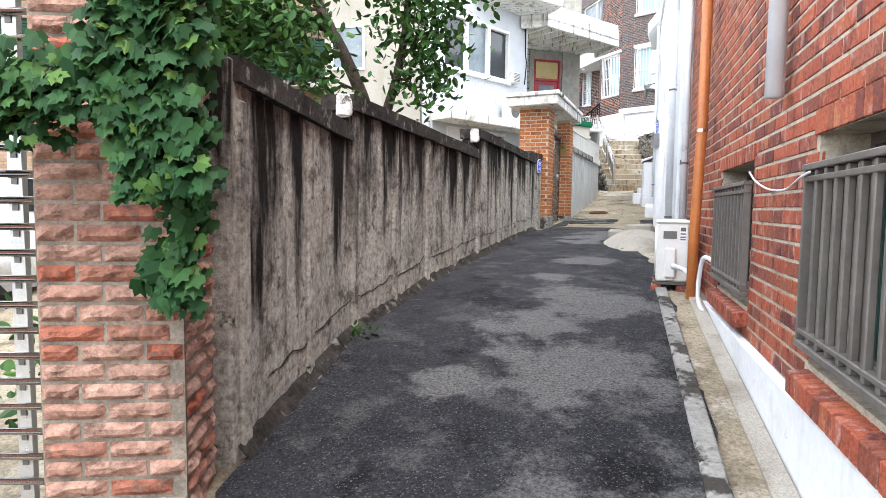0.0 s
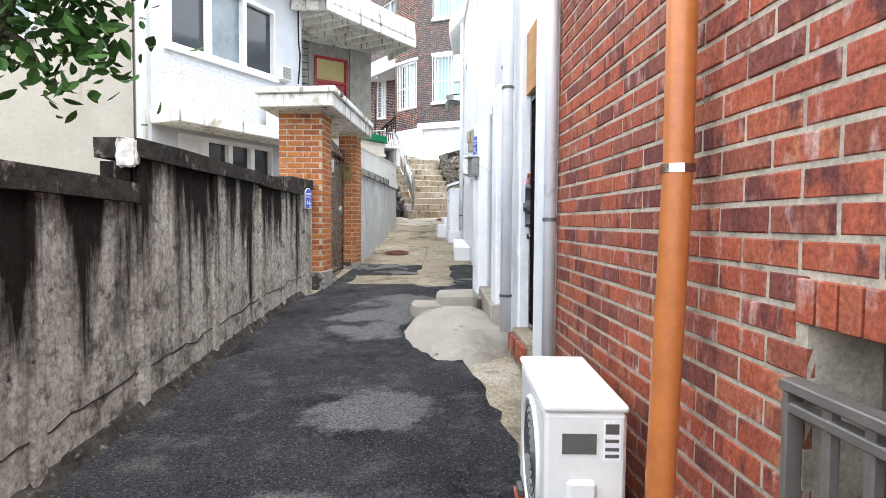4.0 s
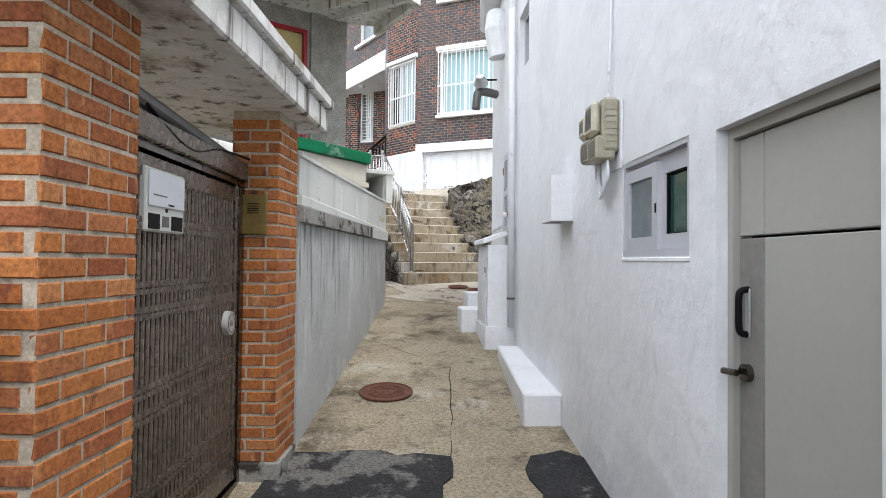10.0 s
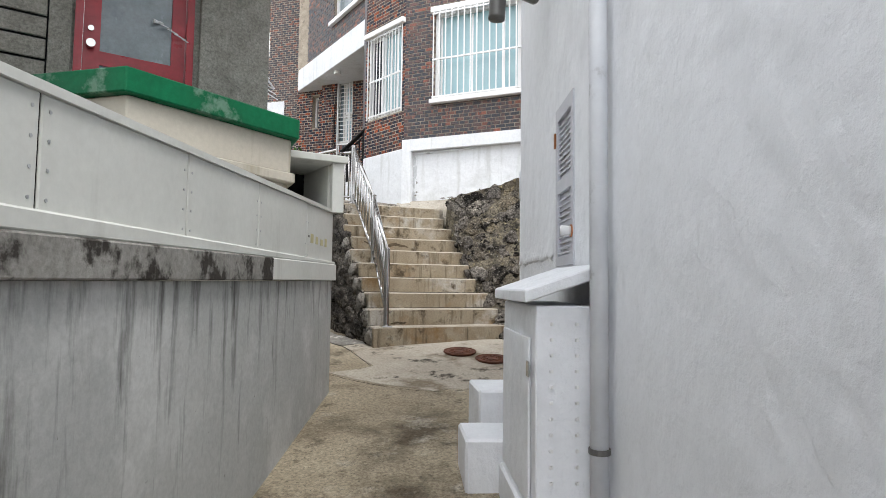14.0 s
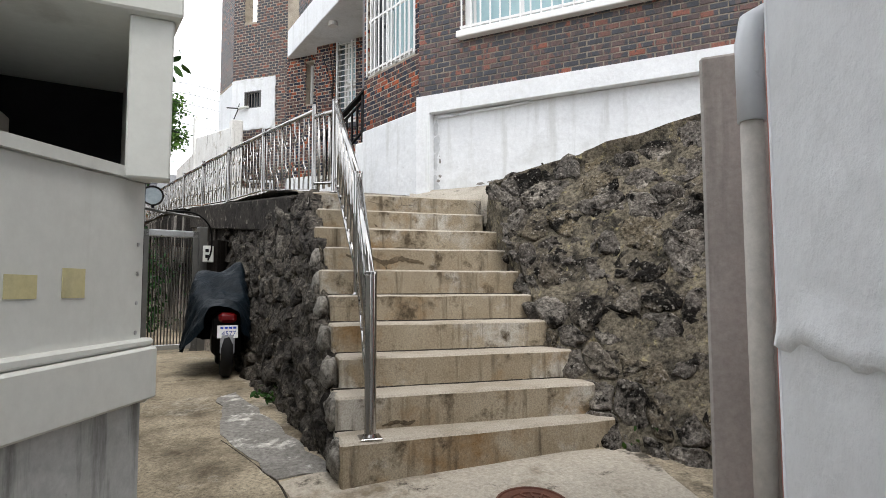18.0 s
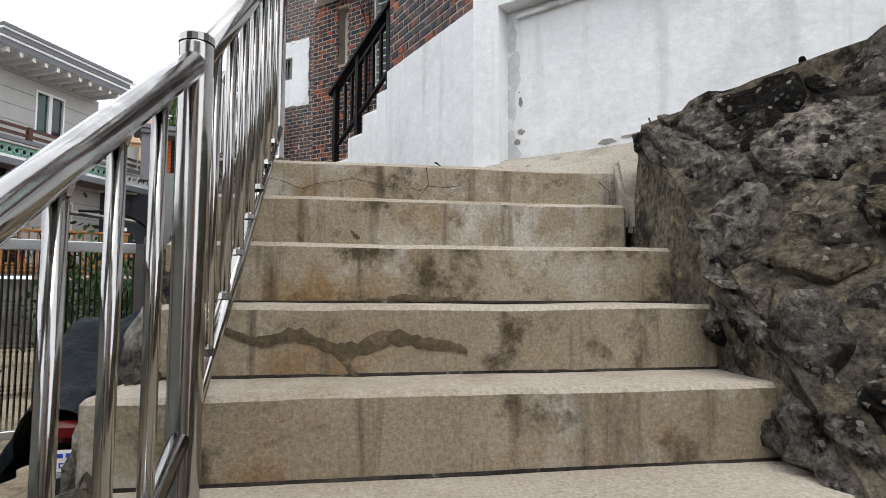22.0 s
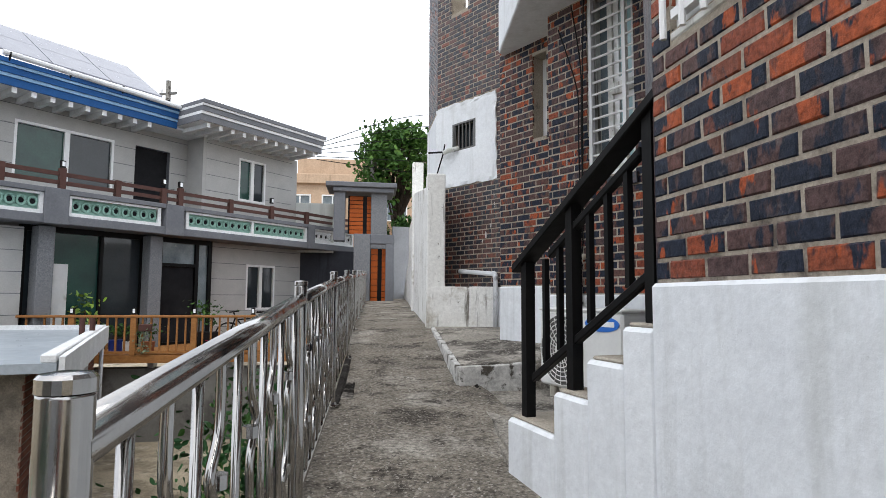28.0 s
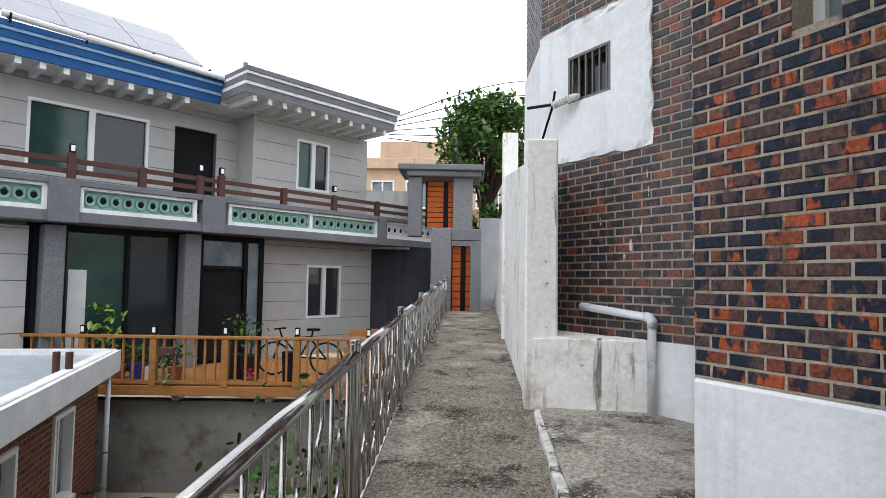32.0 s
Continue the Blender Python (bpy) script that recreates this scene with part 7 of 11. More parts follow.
def rubble(parent, quad, size, material, seed, inside=None, bulge=0.05, stretch=1.0, joint=0.9, rag=0.012, bed=None):
    """Rough stones bedded in mortar on a four-cornered, maybe twisted, surface; corners go round: low-left, low-right, top-right, top-left."""
    a, b, c, d = (Vector(q) for q in quad)

    def at(s, t):
        return (a.lerp(b, s)).lerp(d.lerp(c, s), t)
    nrm = (b - a).cross(d - a).normalized()
    wdt, hgt = max((b - a).length, (c - d).length), max((d - a).length, (c - b).length)
    r = random.Random(seed)
    nu, nv = max(2, int(wdt / size)), max(2, int(hgt / (size * stretch)))
    if bed:
        gu, gv = int(wdt / 0.035), int(hgt / 0.035)
        verts = []
        for i in range(gu + 1):
            for j in range(gv + 1):
                q = at(i / gu, j / gv)
                verts.append(tuple(q + nrm * (-0.004 + 0.03 * noise.noise(q * 5) + 0.022 * noise.noise(q * 13) + 0.013 * noise.noise(q * 31))))
        soup("mortar_bed", verts, [(i * (gv + 1) + j, (i + 1) * (gv + 1) + j, (i + 1) * (gv + 1) + j + 1, i * (gv + 1) + j + 1) for i in range(gu) for j in range(gv)], bed, parent, "rough dark mortar between the stones")
    pts = {}
    for i in range(-2, nu + 2):
        for j in range(-2, nv + 2):
            if r.random() < 0.16:
                continue
            pts[i, j] = ((i + 0.5 + 0.5 * (j % 2) * 0.8 + r.uniform(-0.36, 0.36)) / nu * wdt, (j + 0.5 + r.uniform(-0.34, 0.34)) / nv * hgt)
    for (i, j), p in pts.items():
        near = [pts[k, l] for k in range(i - 3, i + 4) for l in range(j - 3, j + 4) if (k, l) != (i, j) and (k, l) in pts]
        poly = cell_polygon(p, near, (0, wdt, 0, hgt))
        if len(poly) < 3:
            continue
        cx, cy = sum(q[0] for q in poly) / len(poly), sum(q[1] for q in poly) / len(poly)
        if inside and not inside(cx / wdt, cy / hgt):
            continue
        dense = []
        for k in range(len(poly)):
            q, w = poly[k], poly[(k + 1) % len(poly)]
            cut = max(1, int(math.hypot(w[0] - q[0], w[1] - q[1]) / 0.04))
            dense += [(q[0] + (w[0] - q[0]) * e / cut, q[1] + (w[1] - q[1]) * e / cut) for e in range(cut)]
        # round the corners of the cell
        for _ in range(2):
            m_ = len(dense)
            dense = [((dense[k - 1][0] + 2 * dense[k][0] + dense[(k + 1) % m_][0]) / 4, (dense[k - 1][1] + 2 * dense[k][1] + dense[(k + 1) % m_][1]) / 4) for k in range(m_)]
        bm = bmesh.new()
        lift = bulge * r.uniform(0.3, 1.25)
        gap = joint * r.uniform(0.8, 1.05)
        tiltx, tilty = r.uniform(-0.16, 0.16), r.uniform(-0.16, 0.16)
        fx, fy, fc = r.uniform(-1, 1), r.uniform(-1, 1), r.uniform(0.2, 0.55)
        rings = []
        for sc, h in ((gap * 1.02, -0.05), (gap, lift * 0.25), (gap * 0.93, lift * 0.72), (gap * 0.8, lift * 0.95), (gap * 0.55, lift), (gap * 0.28, lift)):
            ring = []
            for q in dense:
                dx, dy = (q[0] - cx) * sc, (q[1] - cy) * sc
                # one split facet across the face
                hh = h + (dx * tiltx + dy * tilty) * (1 if h > 0 else 0) - (max(0.0, dx * fx + dy * fy) * fc * 0.6 if h > 0 else 0.0)
                base = at(min(1, max(0, (cx + dx) / wdt)), min(1, max(0, (cy + dy) / hgt)))
                jit = noise.noise_vector(base * 6) * rag * 1.3 + noise.noise_vector(base * 15) * rag + noise.noise_vector(base * 38) * rag * 0.5
                ring.append(bm.verts.new(base + nrm * hh + jit))
            rings.append(ring)
        n = len(dense)
        for q in range(5):
            for k in range(n):
                bm.faces.new((rings[q][k], rings[q][(k + 1) % n], rings[q + 1][(k + 1) % n], rings[q + 1][k]))
        top = bm.verts.new(sum((v.co for v in rings[5]), Vector()) / n)
        for k in range(n):
            bm.faces.new((rings[5][k], rings[5][(k + 1) % n], top))
        part("stone", bm, material, parent)


rwall = thing("stone_wall_right", (6.8, 18.0, 2.0), "battered dark rubble stone retaining wall beside the stairs", "stone wall", kind="structure")
RQ = [(6.3, 17.56, 1.98), (7.75, 15.8, 1.9), (8.85, 17.0, 4.55), (6.37, 19.36, 3.87)]
part("bedding", (lambda bm: (hexa(bm, [Vector(q) for q in (RQ[0], RQ[1], (9.5, 17.5, 1.9), (6.4, 19.9, 1.9))] + [Vector(q) for q in (RQ[3], RQ[2], (9.6, 17.6, 4.5), (6.6, 19.55, 3.87))]), bm)[1])(bmesh.new()), ROCK_CAP, rwall)
rubble(rwall, [(6.5, 19.95, 1.9), RQ[0], RQ[3], (6.6, 19.7, 3.8)], 0.25, STONE, 22, bulge=0.034, joint=1.0, rag=0.024, bed=STONE_GROUT)
rubble(rwall, RQ, 0.22, STONE, 21, bulge=0.034, stretch=1.3, joint=1.0, rag=0.024, bed=STONE_GROUT)
bm = bmesh.new()
capq = [Vector((6.42, 19.22, 3.72)), Vector((8.82, 16.87, 4.42)), Vector((9.1, 17.2, 4.42)), Vector((6.62, 19.5, 3.73))]
hexa(bm, capq + [q + Vector((0, 0, 0.17)) for q in capq])
bmesh.ops.subdivide_edges(bm, edges=bm.edges, cuts=14, use_grid_fill=True)
for v in bm.verts:
    v.co += noise.noise_vector(v.co * 4) * 0.05 + noise.noise_vector(v.co * 11) * 0.025
part("capping", bm, ROCK_CAP, rwall, "mossy rough mortar capping")

EDGE_STONE = surf("pale_edge_stone", (0.24, 0.225, 0.2), (0.15, 0.14, 0.125), 0.95, 9, 0.9, 90, stain=((0.05, 0.044, 0.037), 7, 0.56, 0.7), fine=0.6, dist=0.012)
lstone = thing("stone_wall_left", (4.6, 19.5, 2.0), "dark rubble stone retaining wall below the steel railing", "stone wall", kind="structure")
LQ = [(3.85, 22.9, 2.15), (4.9, 17.52, 2.0), (4.9, 19.7, 3.8), (3.86, 23.4, 3.85)]
part("bedding", (lambda bm: (hexa(bm, [Vector(q) for q in (LQ[0], LQ[1], (4.97, 17.6, 2.0), (5.3, 23.0, 2.0))] + [Vector(q) for q in (LQ[3], LQ[2], (4.94, 19.75, 3.8), (5.0, 23.4, 3.85))]), bm)[1])(bmesh.new()), STONE_GROUT, lstone)
rubble(lstone, LQ, 0.2, STONE_DARK, 23, bulge=0.045, stretch=1.5, joint=1.04, rag=0.022, bed=STONE_GROUT)
# pale rounded edge stones stacked beside the treads
rr = random.Random(55)
for i in range(10):
    bm = bmesh.new()
    bmesh.ops.create_icosphere(bm, subdivisions=3, radius=1.0)
    for v in bm.verts:
        v.co = Vector((v.co.x * 0.05, v.co.y * 0.125, v.co.z * 0.095)) * (1 + 0.25 * noise.noise(v.co * 1.7 + Vector((i * 3.1, 0, 0)))) + noise.noise_vector(v.co * 4 + Vector((i, 0, 0))) * 0.012
        v.co += Vector((4.885 + rr.uniform(-0.002, 0.002), 17.6 + 0.243 * i, 2.12 + 0.172 * i))
    part("edge_stone", bm, EDGE_STONE, lstone, "pale rounded mortared edge stone", smooth=True)

# ---- upper path ----
PZ = [(19.3, 3.72), (19.98, 3.735), (20.08, 3.765), (20.4, 3.89), (20.9, 3.965), (22.0, 4.035), (23.7, 4.12), (26.0, 4.38), (31.4, 4.575), (34.5, 4.7), (60, 5.2)]


def rise(y):
    for (a, p), (b, q) in zip(PZ, PZ[1:]):
        if y <= b:
            return p + (q - p) * max(0.0, y - a) / (b - a)
    return PZ[-1][1]


RL = Face((4.93, 20.145), (0.29, 34.4), 1)      # railing line


def rail_x(y):
    return 4.93 + (y - 20.145) * -0.3255


RIGHT = [(19.55, 5.98), (20.41, 6.0), (21.2, 5.75), (22.1, 5.17), (23.3, 4.85), (23.74, 4.65), (26.05, 3.93), (29.4, 2.9), (32.0, 2.1), (34.5, 1.3)]


def right_x(y):
    for (a, p), (b, q) in zip(RIGHT, RIGHT[1:]):
        if y <= b:
            return p + (q - p) * (y - a) / (b - a)
    return RIGHT[-1][1]


verts, faces = [], []
ys = steps_of(19.95, 36.0, 0.2)
nx = 8
for y in ys:
    l = rail_x(y) - 0.08 if y > 20.1 else 4.93
    r = right_x(y) + 0.12
    for k in range(nx + 1):
        x = l + (r - l) * k / nx
        z = rise(y) + 0.016 + 0.012 * noise.noise((x * 1.5, y * 1.5, 3)) + 0.012 * noise.noise((x * 6, y * 6, 1))
        verts.append((x, y, z))
n0 = len(verts)
faces = [(j * (nx + 1) + k, j * (nx + 1) + k + 1, (j + 1) * (nx + 1) + k + 1, (j + 1) * (nx + 1) + k) for j in range(len(ys) - 1) for k in range(nx)]
PATH_VERTS = [Vector(q) for q in verts]
soup("path", verts, faces, PEBBLE_PATH, smooth=True, label="rough exposed aggregate path climbing beside a railing", category="path", kind="structure")
# loose and half-bedded pebbles of the path
rr = random.Random(17)
verts, faces = [], []
rows_n = len(ys)
for _ in range(5200):
    j = int(rr.random() ** 1.4 * (rows_n * 0.62))
    k = rr.randrange(nx)
    a, b, c, d = (PATH_VERTS[j * (nx + 1) + k], PATH_VERTS[j * (nx + 1) + k + 1], PATH_VERTS[(j + 1) * (nx + 1) + k], PATH_VERTS[(j + 1) * (nx + 1) + k + 1])
    p = a.lerp(b, rr.random()).lerp(c.lerp(d, rr.random()), rr.random())
    s = 0.0045 + 0.008 * rr.random() ** 2.5
    h = s * rr.uniform(0.3, 0.7)
    m0 = len(verts)
    for q in range(5):
        an = q * math.tau / 5 + rr.uniform(-0.4, 0.4)
        verts.append((p.x + s * math.cos(an) * rr.uniform(0.7, 1.2), p.y + s * math.sin(an) * rr.uniform(0.7, 1.2), p.z - 0.004))
    verts.append((p.x + rr.uniform(-1, 1) * s * 0.3, p.y + rr.uniform(-1, 1) * s * 0.3, p.z + h))
    faces += [(m0 + q, m0 + (q + 1) % 5, m0 + 5) for q in range(5)]
PEBBLE = surf("path_pebble", (0.3, 0.27, 0.23), (0.2, 0.18, 0.16), 0.85, 30, 0.2, 90, picks=[(0.0, (0.12, 0.105, 0.09)), (0.4, (0.22, 0.2, 0.17)), (0.75, (0.34, 0.31, 0.27)), (1.0, (0.5, 0.48, 0.44))])
soup("path_pebbles", verts, faces, PEBBLE, kind="stuff", label="small grey and pale pebbles bedded in the path", category="pebbles")
part("path_bed", prism([(4.98, 19.72), (6.6, 19.7), (6.3, 20.4), (5.3, 22.1), (4.0, 26.0), (1.4, 34.5), (0.2, 34.5), (rail_x(27) - 0.08, 27), (rail_x(23.4) - 0.08, 23.4), (4.86, 20.1)], 1.9, lambda x, y: rise(y) - 0.03), CONCRETE_OLD, label="concrete body under the climbing path", category="retaining wall", kind="structure")
part("retaining_wall", prism([RL.xy(3.2, -0.12), RL.xy(15, -0.12), RL.xy(15, 0.1), RL.xy(3.2, 0.1)], 1.9, lambda x, y: rise(y) + 0.02, bevel=0.01), CONCRETE_OLD, label="concrete retaining wall below the railing", category="retaining wall", kind="structure")
part("railing_kerb", prism([RL.xy(0.02, -0.05), RL.xy(4.6, -0.05), RL.xy(4.6, 0.16), RL.xy(0.02, 0.2)], lambda x, y: rise(y) - 0.3, lambda x, y: rise(y) + 0.03, bevel=0.015), CONCRETE_CAP, label="dark concrete kerb on top of the stone wall", category="kerb", kind="structure")
# sloping mortar ledge between stone wall and house
verts, faces = [], []
LA = [Vector((5.88, 20.2, 3.765)), Vector((6.0, 20.1, 3.755)), Vector((6.14, 19.87, 3.755)), Vector((6.42, 19.74, 3.755)), Vector((6.64, 19.52, 3.84)), Vector((8.95, 17.25, 4.45))]
LB = [Vector((5.93, 20.5, 3.94)), Vector((6.04, 20.36, 3.945)), Vector((6.25, 20.24, 3.955)), Vector((6.52, 19.99, 3.957)), Vector((6.8, 19.73, 3.96)), Vector((9.3, 17.4, 4.5))]
for i in range(21):
    for j in range(7):
        k_ = min(4, i // 4)
        s, t = i / 4 - k_, j / 6
        a = LA[k_].lerp(LA[k_ + 1], s)
        b = LB[k_].lerp(LB[k_ + 1], s)
        q = a.lerp(b, t)
        q.z += 0.05 * math.sin(min(1.0, t * 1.6) * 1.57) * (1 - t) + (0.014 * noise.noise(q * 4) + 0.006 * noise.noise(q * 13)) * (1 if 0 < j < 6 else 0.4)
        verts.append(tuple(q))
faces = [(i * 7 + j, (i + 1) * 7 + j, (i + 1) * 7 + j + 1, i * 7 + j + 1) for i in range(20) for j in range(6)]
base_ = len(verts)
for i in range(21):
    x, y, z = verts[i * 7]
    verts.append((x, y, z - 0.3))
faces += [(i * 7, base_ + i, base_ + i + 1, (i + 1) * 7) for i in range(20)]
soup("mortar_ledge", verts, faces, MORTAR_LUMP, smooth=True, label="sloping cement ledge at the foot of a house wall", category="ledge", kind="structure")


# ---- stainless railings ----
def post_cap(name, x, y, z0, z1, r, parent):
    """A round post with a flat pressed cap and a base plate."""
    part(name, tube([(x, y, z0), (x, y, z0 + 0.004), (x, y, z1 - 0.016), (x, y, z1 - 0.012)], r, 24), STEEL, parent, smooth=True)
    dome = bmesh.new()
    rings = [[dome.verts.new((x + q_ * math.cos(a * math.tau / 20), y + q_ * math.sin(a * math.tau / 20), z1 + h_)) for a in range(20)] for q_, h_ in ((r + 0.0012, -0.012), (r + 0.0012, 0.0), (r - 0.002, 0.0035), (r - 0.012, 0.005))]
    for lo_, hi_ in zip(rings, rings[1:]):
        for a in range(20):
            dome.faces.new((lo_[a], lo_[(a + 1) % 20], hi_[(a + 1) % 20], hi_[a]))
    dome.faces.new(rings[-1])
    part("cap", dome, STEEL, parent)
    part("base_plate", B((x - r - 0.025, y - r - 0.025, z0), (x + r + 0.025, y + r + 0.025, z0 + 0.01), None, 0.003), STEEL, parent)
    part("base_collar", disc((x, y, z0 + 0.01), (0, 0, 1), r + 0.007, 0.014, 20, r2=r + 0.002), STEEL, parent)


def stair_rail(a, b, za, zb, ga, gb):
    """One sloping panel of the stair railing between two posts."""
    t = thing("stair_railing", (a[0], a[1], ga), "polished stainless steel stair railing with upright bars", "railing", "stair railing panels")
    post_cap("post", a[0], a[1], ga, za, 0.029, t)
    A, B_ = Vector((a[0], a[1], za - 0.045)), Vector((b[0], b[1], zb - 0.045))
    d = (B_ - A)
    part("handrail", tube([A + d * 0.02, B_], 0.023, 16), STEEL, t, smooth=True)
    lo_a, lo_b = Vector((a[0], a[1], ga + 0.14)), Vector((b[0], b[1], gb + 0.14))
    part("lower_rail", tube([lo_a.lerp(lo_b, 0.05), lo_b], 0.017, 10), STEEL, t, smooth=True)
    n = 8
    for i in range(1, n):
        k = i / n
        p0, p1 = lo_a.lerp(lo_b, k), A.lerp(B_, k)
        part("baluster", tube([p0, p1], 0.0125, 8), STEEL, t, smooth=True)
        part("collar", disc(p0 + Vector((0, 0, 0.012)), (0, 0, 1), 0.017, 0.014, 10, r2=0.0135), STEEL, t)
        part("collar", disc(p1 - Vector((0, 0, 0.032)), (0, 0, 1), 0.0135, 0.014, 10, r2=0.017), STEEL, t)


stair_rail((5.03, 17.52), (5.11, 18.5), 3.03, 3.72, 2.22, 2.9)
stair_rail((5.11, 18.52), (5.09, 19.71), 3.73, 4.6, 2.9, 3.76)
top_rail = thing("stair_railing", (5.08, 19.72, 3.76), "short stainless railing panel at the stair head", "railing", "stair railing panels")
post_cap("post", 5.08, 19.72, 3.77, 4.6, 0.029, top_rail)
part("handrail", tube([(5.08, 19.72, 4.5), (4.93, 20.145, 4.56)], 0.02, 12), STEEL, top_rail, smooth=True)
for k in range(1, 4):
    part("baluster", tube([(5.08 - 0.15 * k / 4, 19.72 + 0.425 * k / 4, 3.85), (5.08 - 0.15 * k / 4, 19.72 + 0.425 * k / 4, 4.5 + 0.06 * k / 4)], 0.013, 8), STEEL, top_rail, smooth=True)
part("lower_rail", tube([(5.08, 19.72, 3.87), (4.93, 20.145, 3.93)], 0.014, 8), STEEL, top_rail)
for s in range(10):
    u0, u1 = RL.length * s / 10, RL.length * (s + 1) / 10
    a, b = RL.xy(u0), RL.xy(u1)
    za, zb = (4.672, 4.79, 4.886, 4.964, 5.03, 5.095, 5.16, 5.22, 5.28, 5.34, 5.4)[s:s + 2]
    ga, gb = rise(a[1]) + 0.02, rise(b[1]) + 0.02
    t = thing("path_railing", (a[0], a[1], ga), "stainless steel railing panel with wavy ornamental bars", "railing", "railing panels along the path")
    post_cap("post", a[0], a[1], ga, za, 0.0225, t)
    A, B_ = Vector((*a, za - 0.06)), Vector((*b, zb - 0.06))
    LA, LB = Vector((*a, ga + 0.05)), Vector((*b, gb + 0.05))
    part("handrail", tube([A, B_], 0.024, 12), STEEL, t, smooth=True)
    part("lower_rail", tube([LA, LB], 0.013, 8), STEEL, t)
    n = 12
    for i in range(1, n):
        k = i / n
        p0, p1 = LA.lerp(LB, k), A.lerp(B_, k)
        if i % 2 or s > 6:
            part("baluster", tube([p0, p1], 0.009, 6), STEEL, t, smooth=True)
        else:
            side = (Vector((RL.d.x, RL.d.y, 0))) * 0.05
            sg = 1 if i % 4 == 0 else -1
            pts = wave([p0, p0.lerp(p1, 0.16), p0.lerp(p1, 0.27) + side * sg, p0.lerp(p1, 0.36), p0.lerp(p1, 0.5) - side * sg * 0.2, p0.lerp(p1, 0.62), p0.lerp(p1, 0.72) - side * sg, p0.lerp(p1, 0.82), p1], 4)
            part("scroll_bar", tube(pts, 0.009, 6), STEEL, t, smooth=True)
            for kk in (0.3, 0.7):
                part("boss", disc(p0.lerp(p1, kk) - Vector((0, 0, 0.012)), (0, 0, 1), 0.017, 0.024, 8), STEEL, t)

# ---- dark brick house ----
FA = Face((6.0, 20.38), (9.65, 16.98), -1)
FB = Face((6.0, 20.38), (5.586, 21.36), 1)
FD = Face((6.6, 22.95), (5.24, 24.18), 1)
FD2 = Face((5.5, 24.293), (4.79, 24.9), 1)
dark = thing("dark_brick_house", (6.0, 20.5, 3.9), "dark mottled brick house on a white painted base", "building", kind="structure")
TOPZ = 11.0
wA = (0.52, 2.75, 5.5, 6.87)
wA2 = (0.52, 2.75, 7.95, 9.3)
wB = (0.06, 0.98, 5.43, 6.82)
part("wall", FA.wall(0.0, FA.length, 4.74, TOPZ, -0.25, 0.0, [wA, wA2]), MORTAR_DARK, dark)
part("wall", FB.wall(0.002, FB.length, 3.7, TOPZ, -0.25, 0.0, [wB]), BRICK_MORTAR, dark)
bricks(dark, FA, 0.0, FA.length, 4.92, TOPZ, DARK_BRICK, [wA, wA2], near=(0, 2.6, 4.9, 6.0), out=0.003, length=0.134, height=0.0445, joint=0.0105, seed=61, rough=0.0015, limit=260)
bricks(dark, FB, 0.0, FB.length, 4.79, TOPZ, MIXED_BRICK, [wB], near=(0, 1.1, 4.7, 6.4), out=0.003, length=0.134, height=0.0445, joint=0.0105, seed=62, rough=0.002)
# white base, pilaster, band and recess
part("base", FB.box(0.0, FB.length, 3.6, 4.78, -0.2, 0.025, bevel=0.01), WHITE_OLD, dark, "white painted plaster base")
part("band", FA.wall(-0.015, FA.length, 3.6, 4.915, -0.2, 0.03, [(0.135, FA.length - 0.2, 3.5, 4.735)]), WHITE_OLD, dark, "white painted beam and pilaster round the recess")
part("recess_wall", FA.box(0.13, FA.length, 3.6, 4.73, -0.25, -0.07), WHITE_OLD, dark, "white wall with patches of bare plaster")
part("recess_conduit", tube([FA.p(0.2, 4.69, -0.05), FA.p(1.2, 4.72, -0.05)], 0.012, 6), WHITE_PVC, dark)
SPALL = surf("bare_plaster", (0.3, 0.29, 0.27), (0.22, 0.21, 0.2), 0.95, 6, 0.5, 90)


def flake(face, u, v, w, h, n, seed, parent, material=None):
    r = random.Random(seed)
    bm = bmesh.new()
    c = [face.p(u + w * math.cos(k * math.tau / 14) * r.uniform(0.6, 1.1), v + h * math.sin(k * math.tau / 14) * r.uniform(0.6, 1.1), n) for k in range(14)]
    lo = [bm.verts.new(q) for q in c]
    hi = [bm.verts.new(q + Vector((*face.n, 0)) * 0.002) for q in c]
    bm.faces.new(lo)
    bm.faces.new(hi)
    for k in range(14):
        bm.faces.new((lo[k], lo[(k + 1) % 14], hi[(k + 1) % 14], hi[k]))
    part("flaked_patch", bm, material or SPALL, parent)


for k, (u, v, w, h) in enumerate(((0.206, 4.247, 0.013, 0.03), (0.205, 4.094, 0.016, 0.018), (0.187, 4.043, 0.02, 0.018), (0.225, 4.095, 0.006, 0.006), (0.2, 4.3, 0.006, 0.004), (0.65, 3.98, 0.05, 0.014), (0.78, 3.99, 0.07, 0.012))):
    flake(FA, u, v, w, h, -0.069, 70 + k, dark, surf("bare_cement", (0.5, 0.49, 0.47), (0.42, 0.41, 0.4), 0.9, 8, 0.4, 80) if w > 0.1 else None)
GREYPATCH = surf("patched_plaster", (0.6, 0.62, 0.64), (0.53, 0.55, 0.57), 0.8, 4, 0.2, 60)
for k, (u, v, w, h) in enumerate(((0.16, 4.58, 0.035, 0.1), (0.17, 4.42, 0.045, 0.12), (0.155, 4.24, 0.03, 0.1), (0.15, 4.05, 0.03, 0.1), (0.17, 3.98, 0.05, 0.05))):
    flake(FA, u, v, w, h, -0.0695, 90 + k, dark, GREYPATCH)


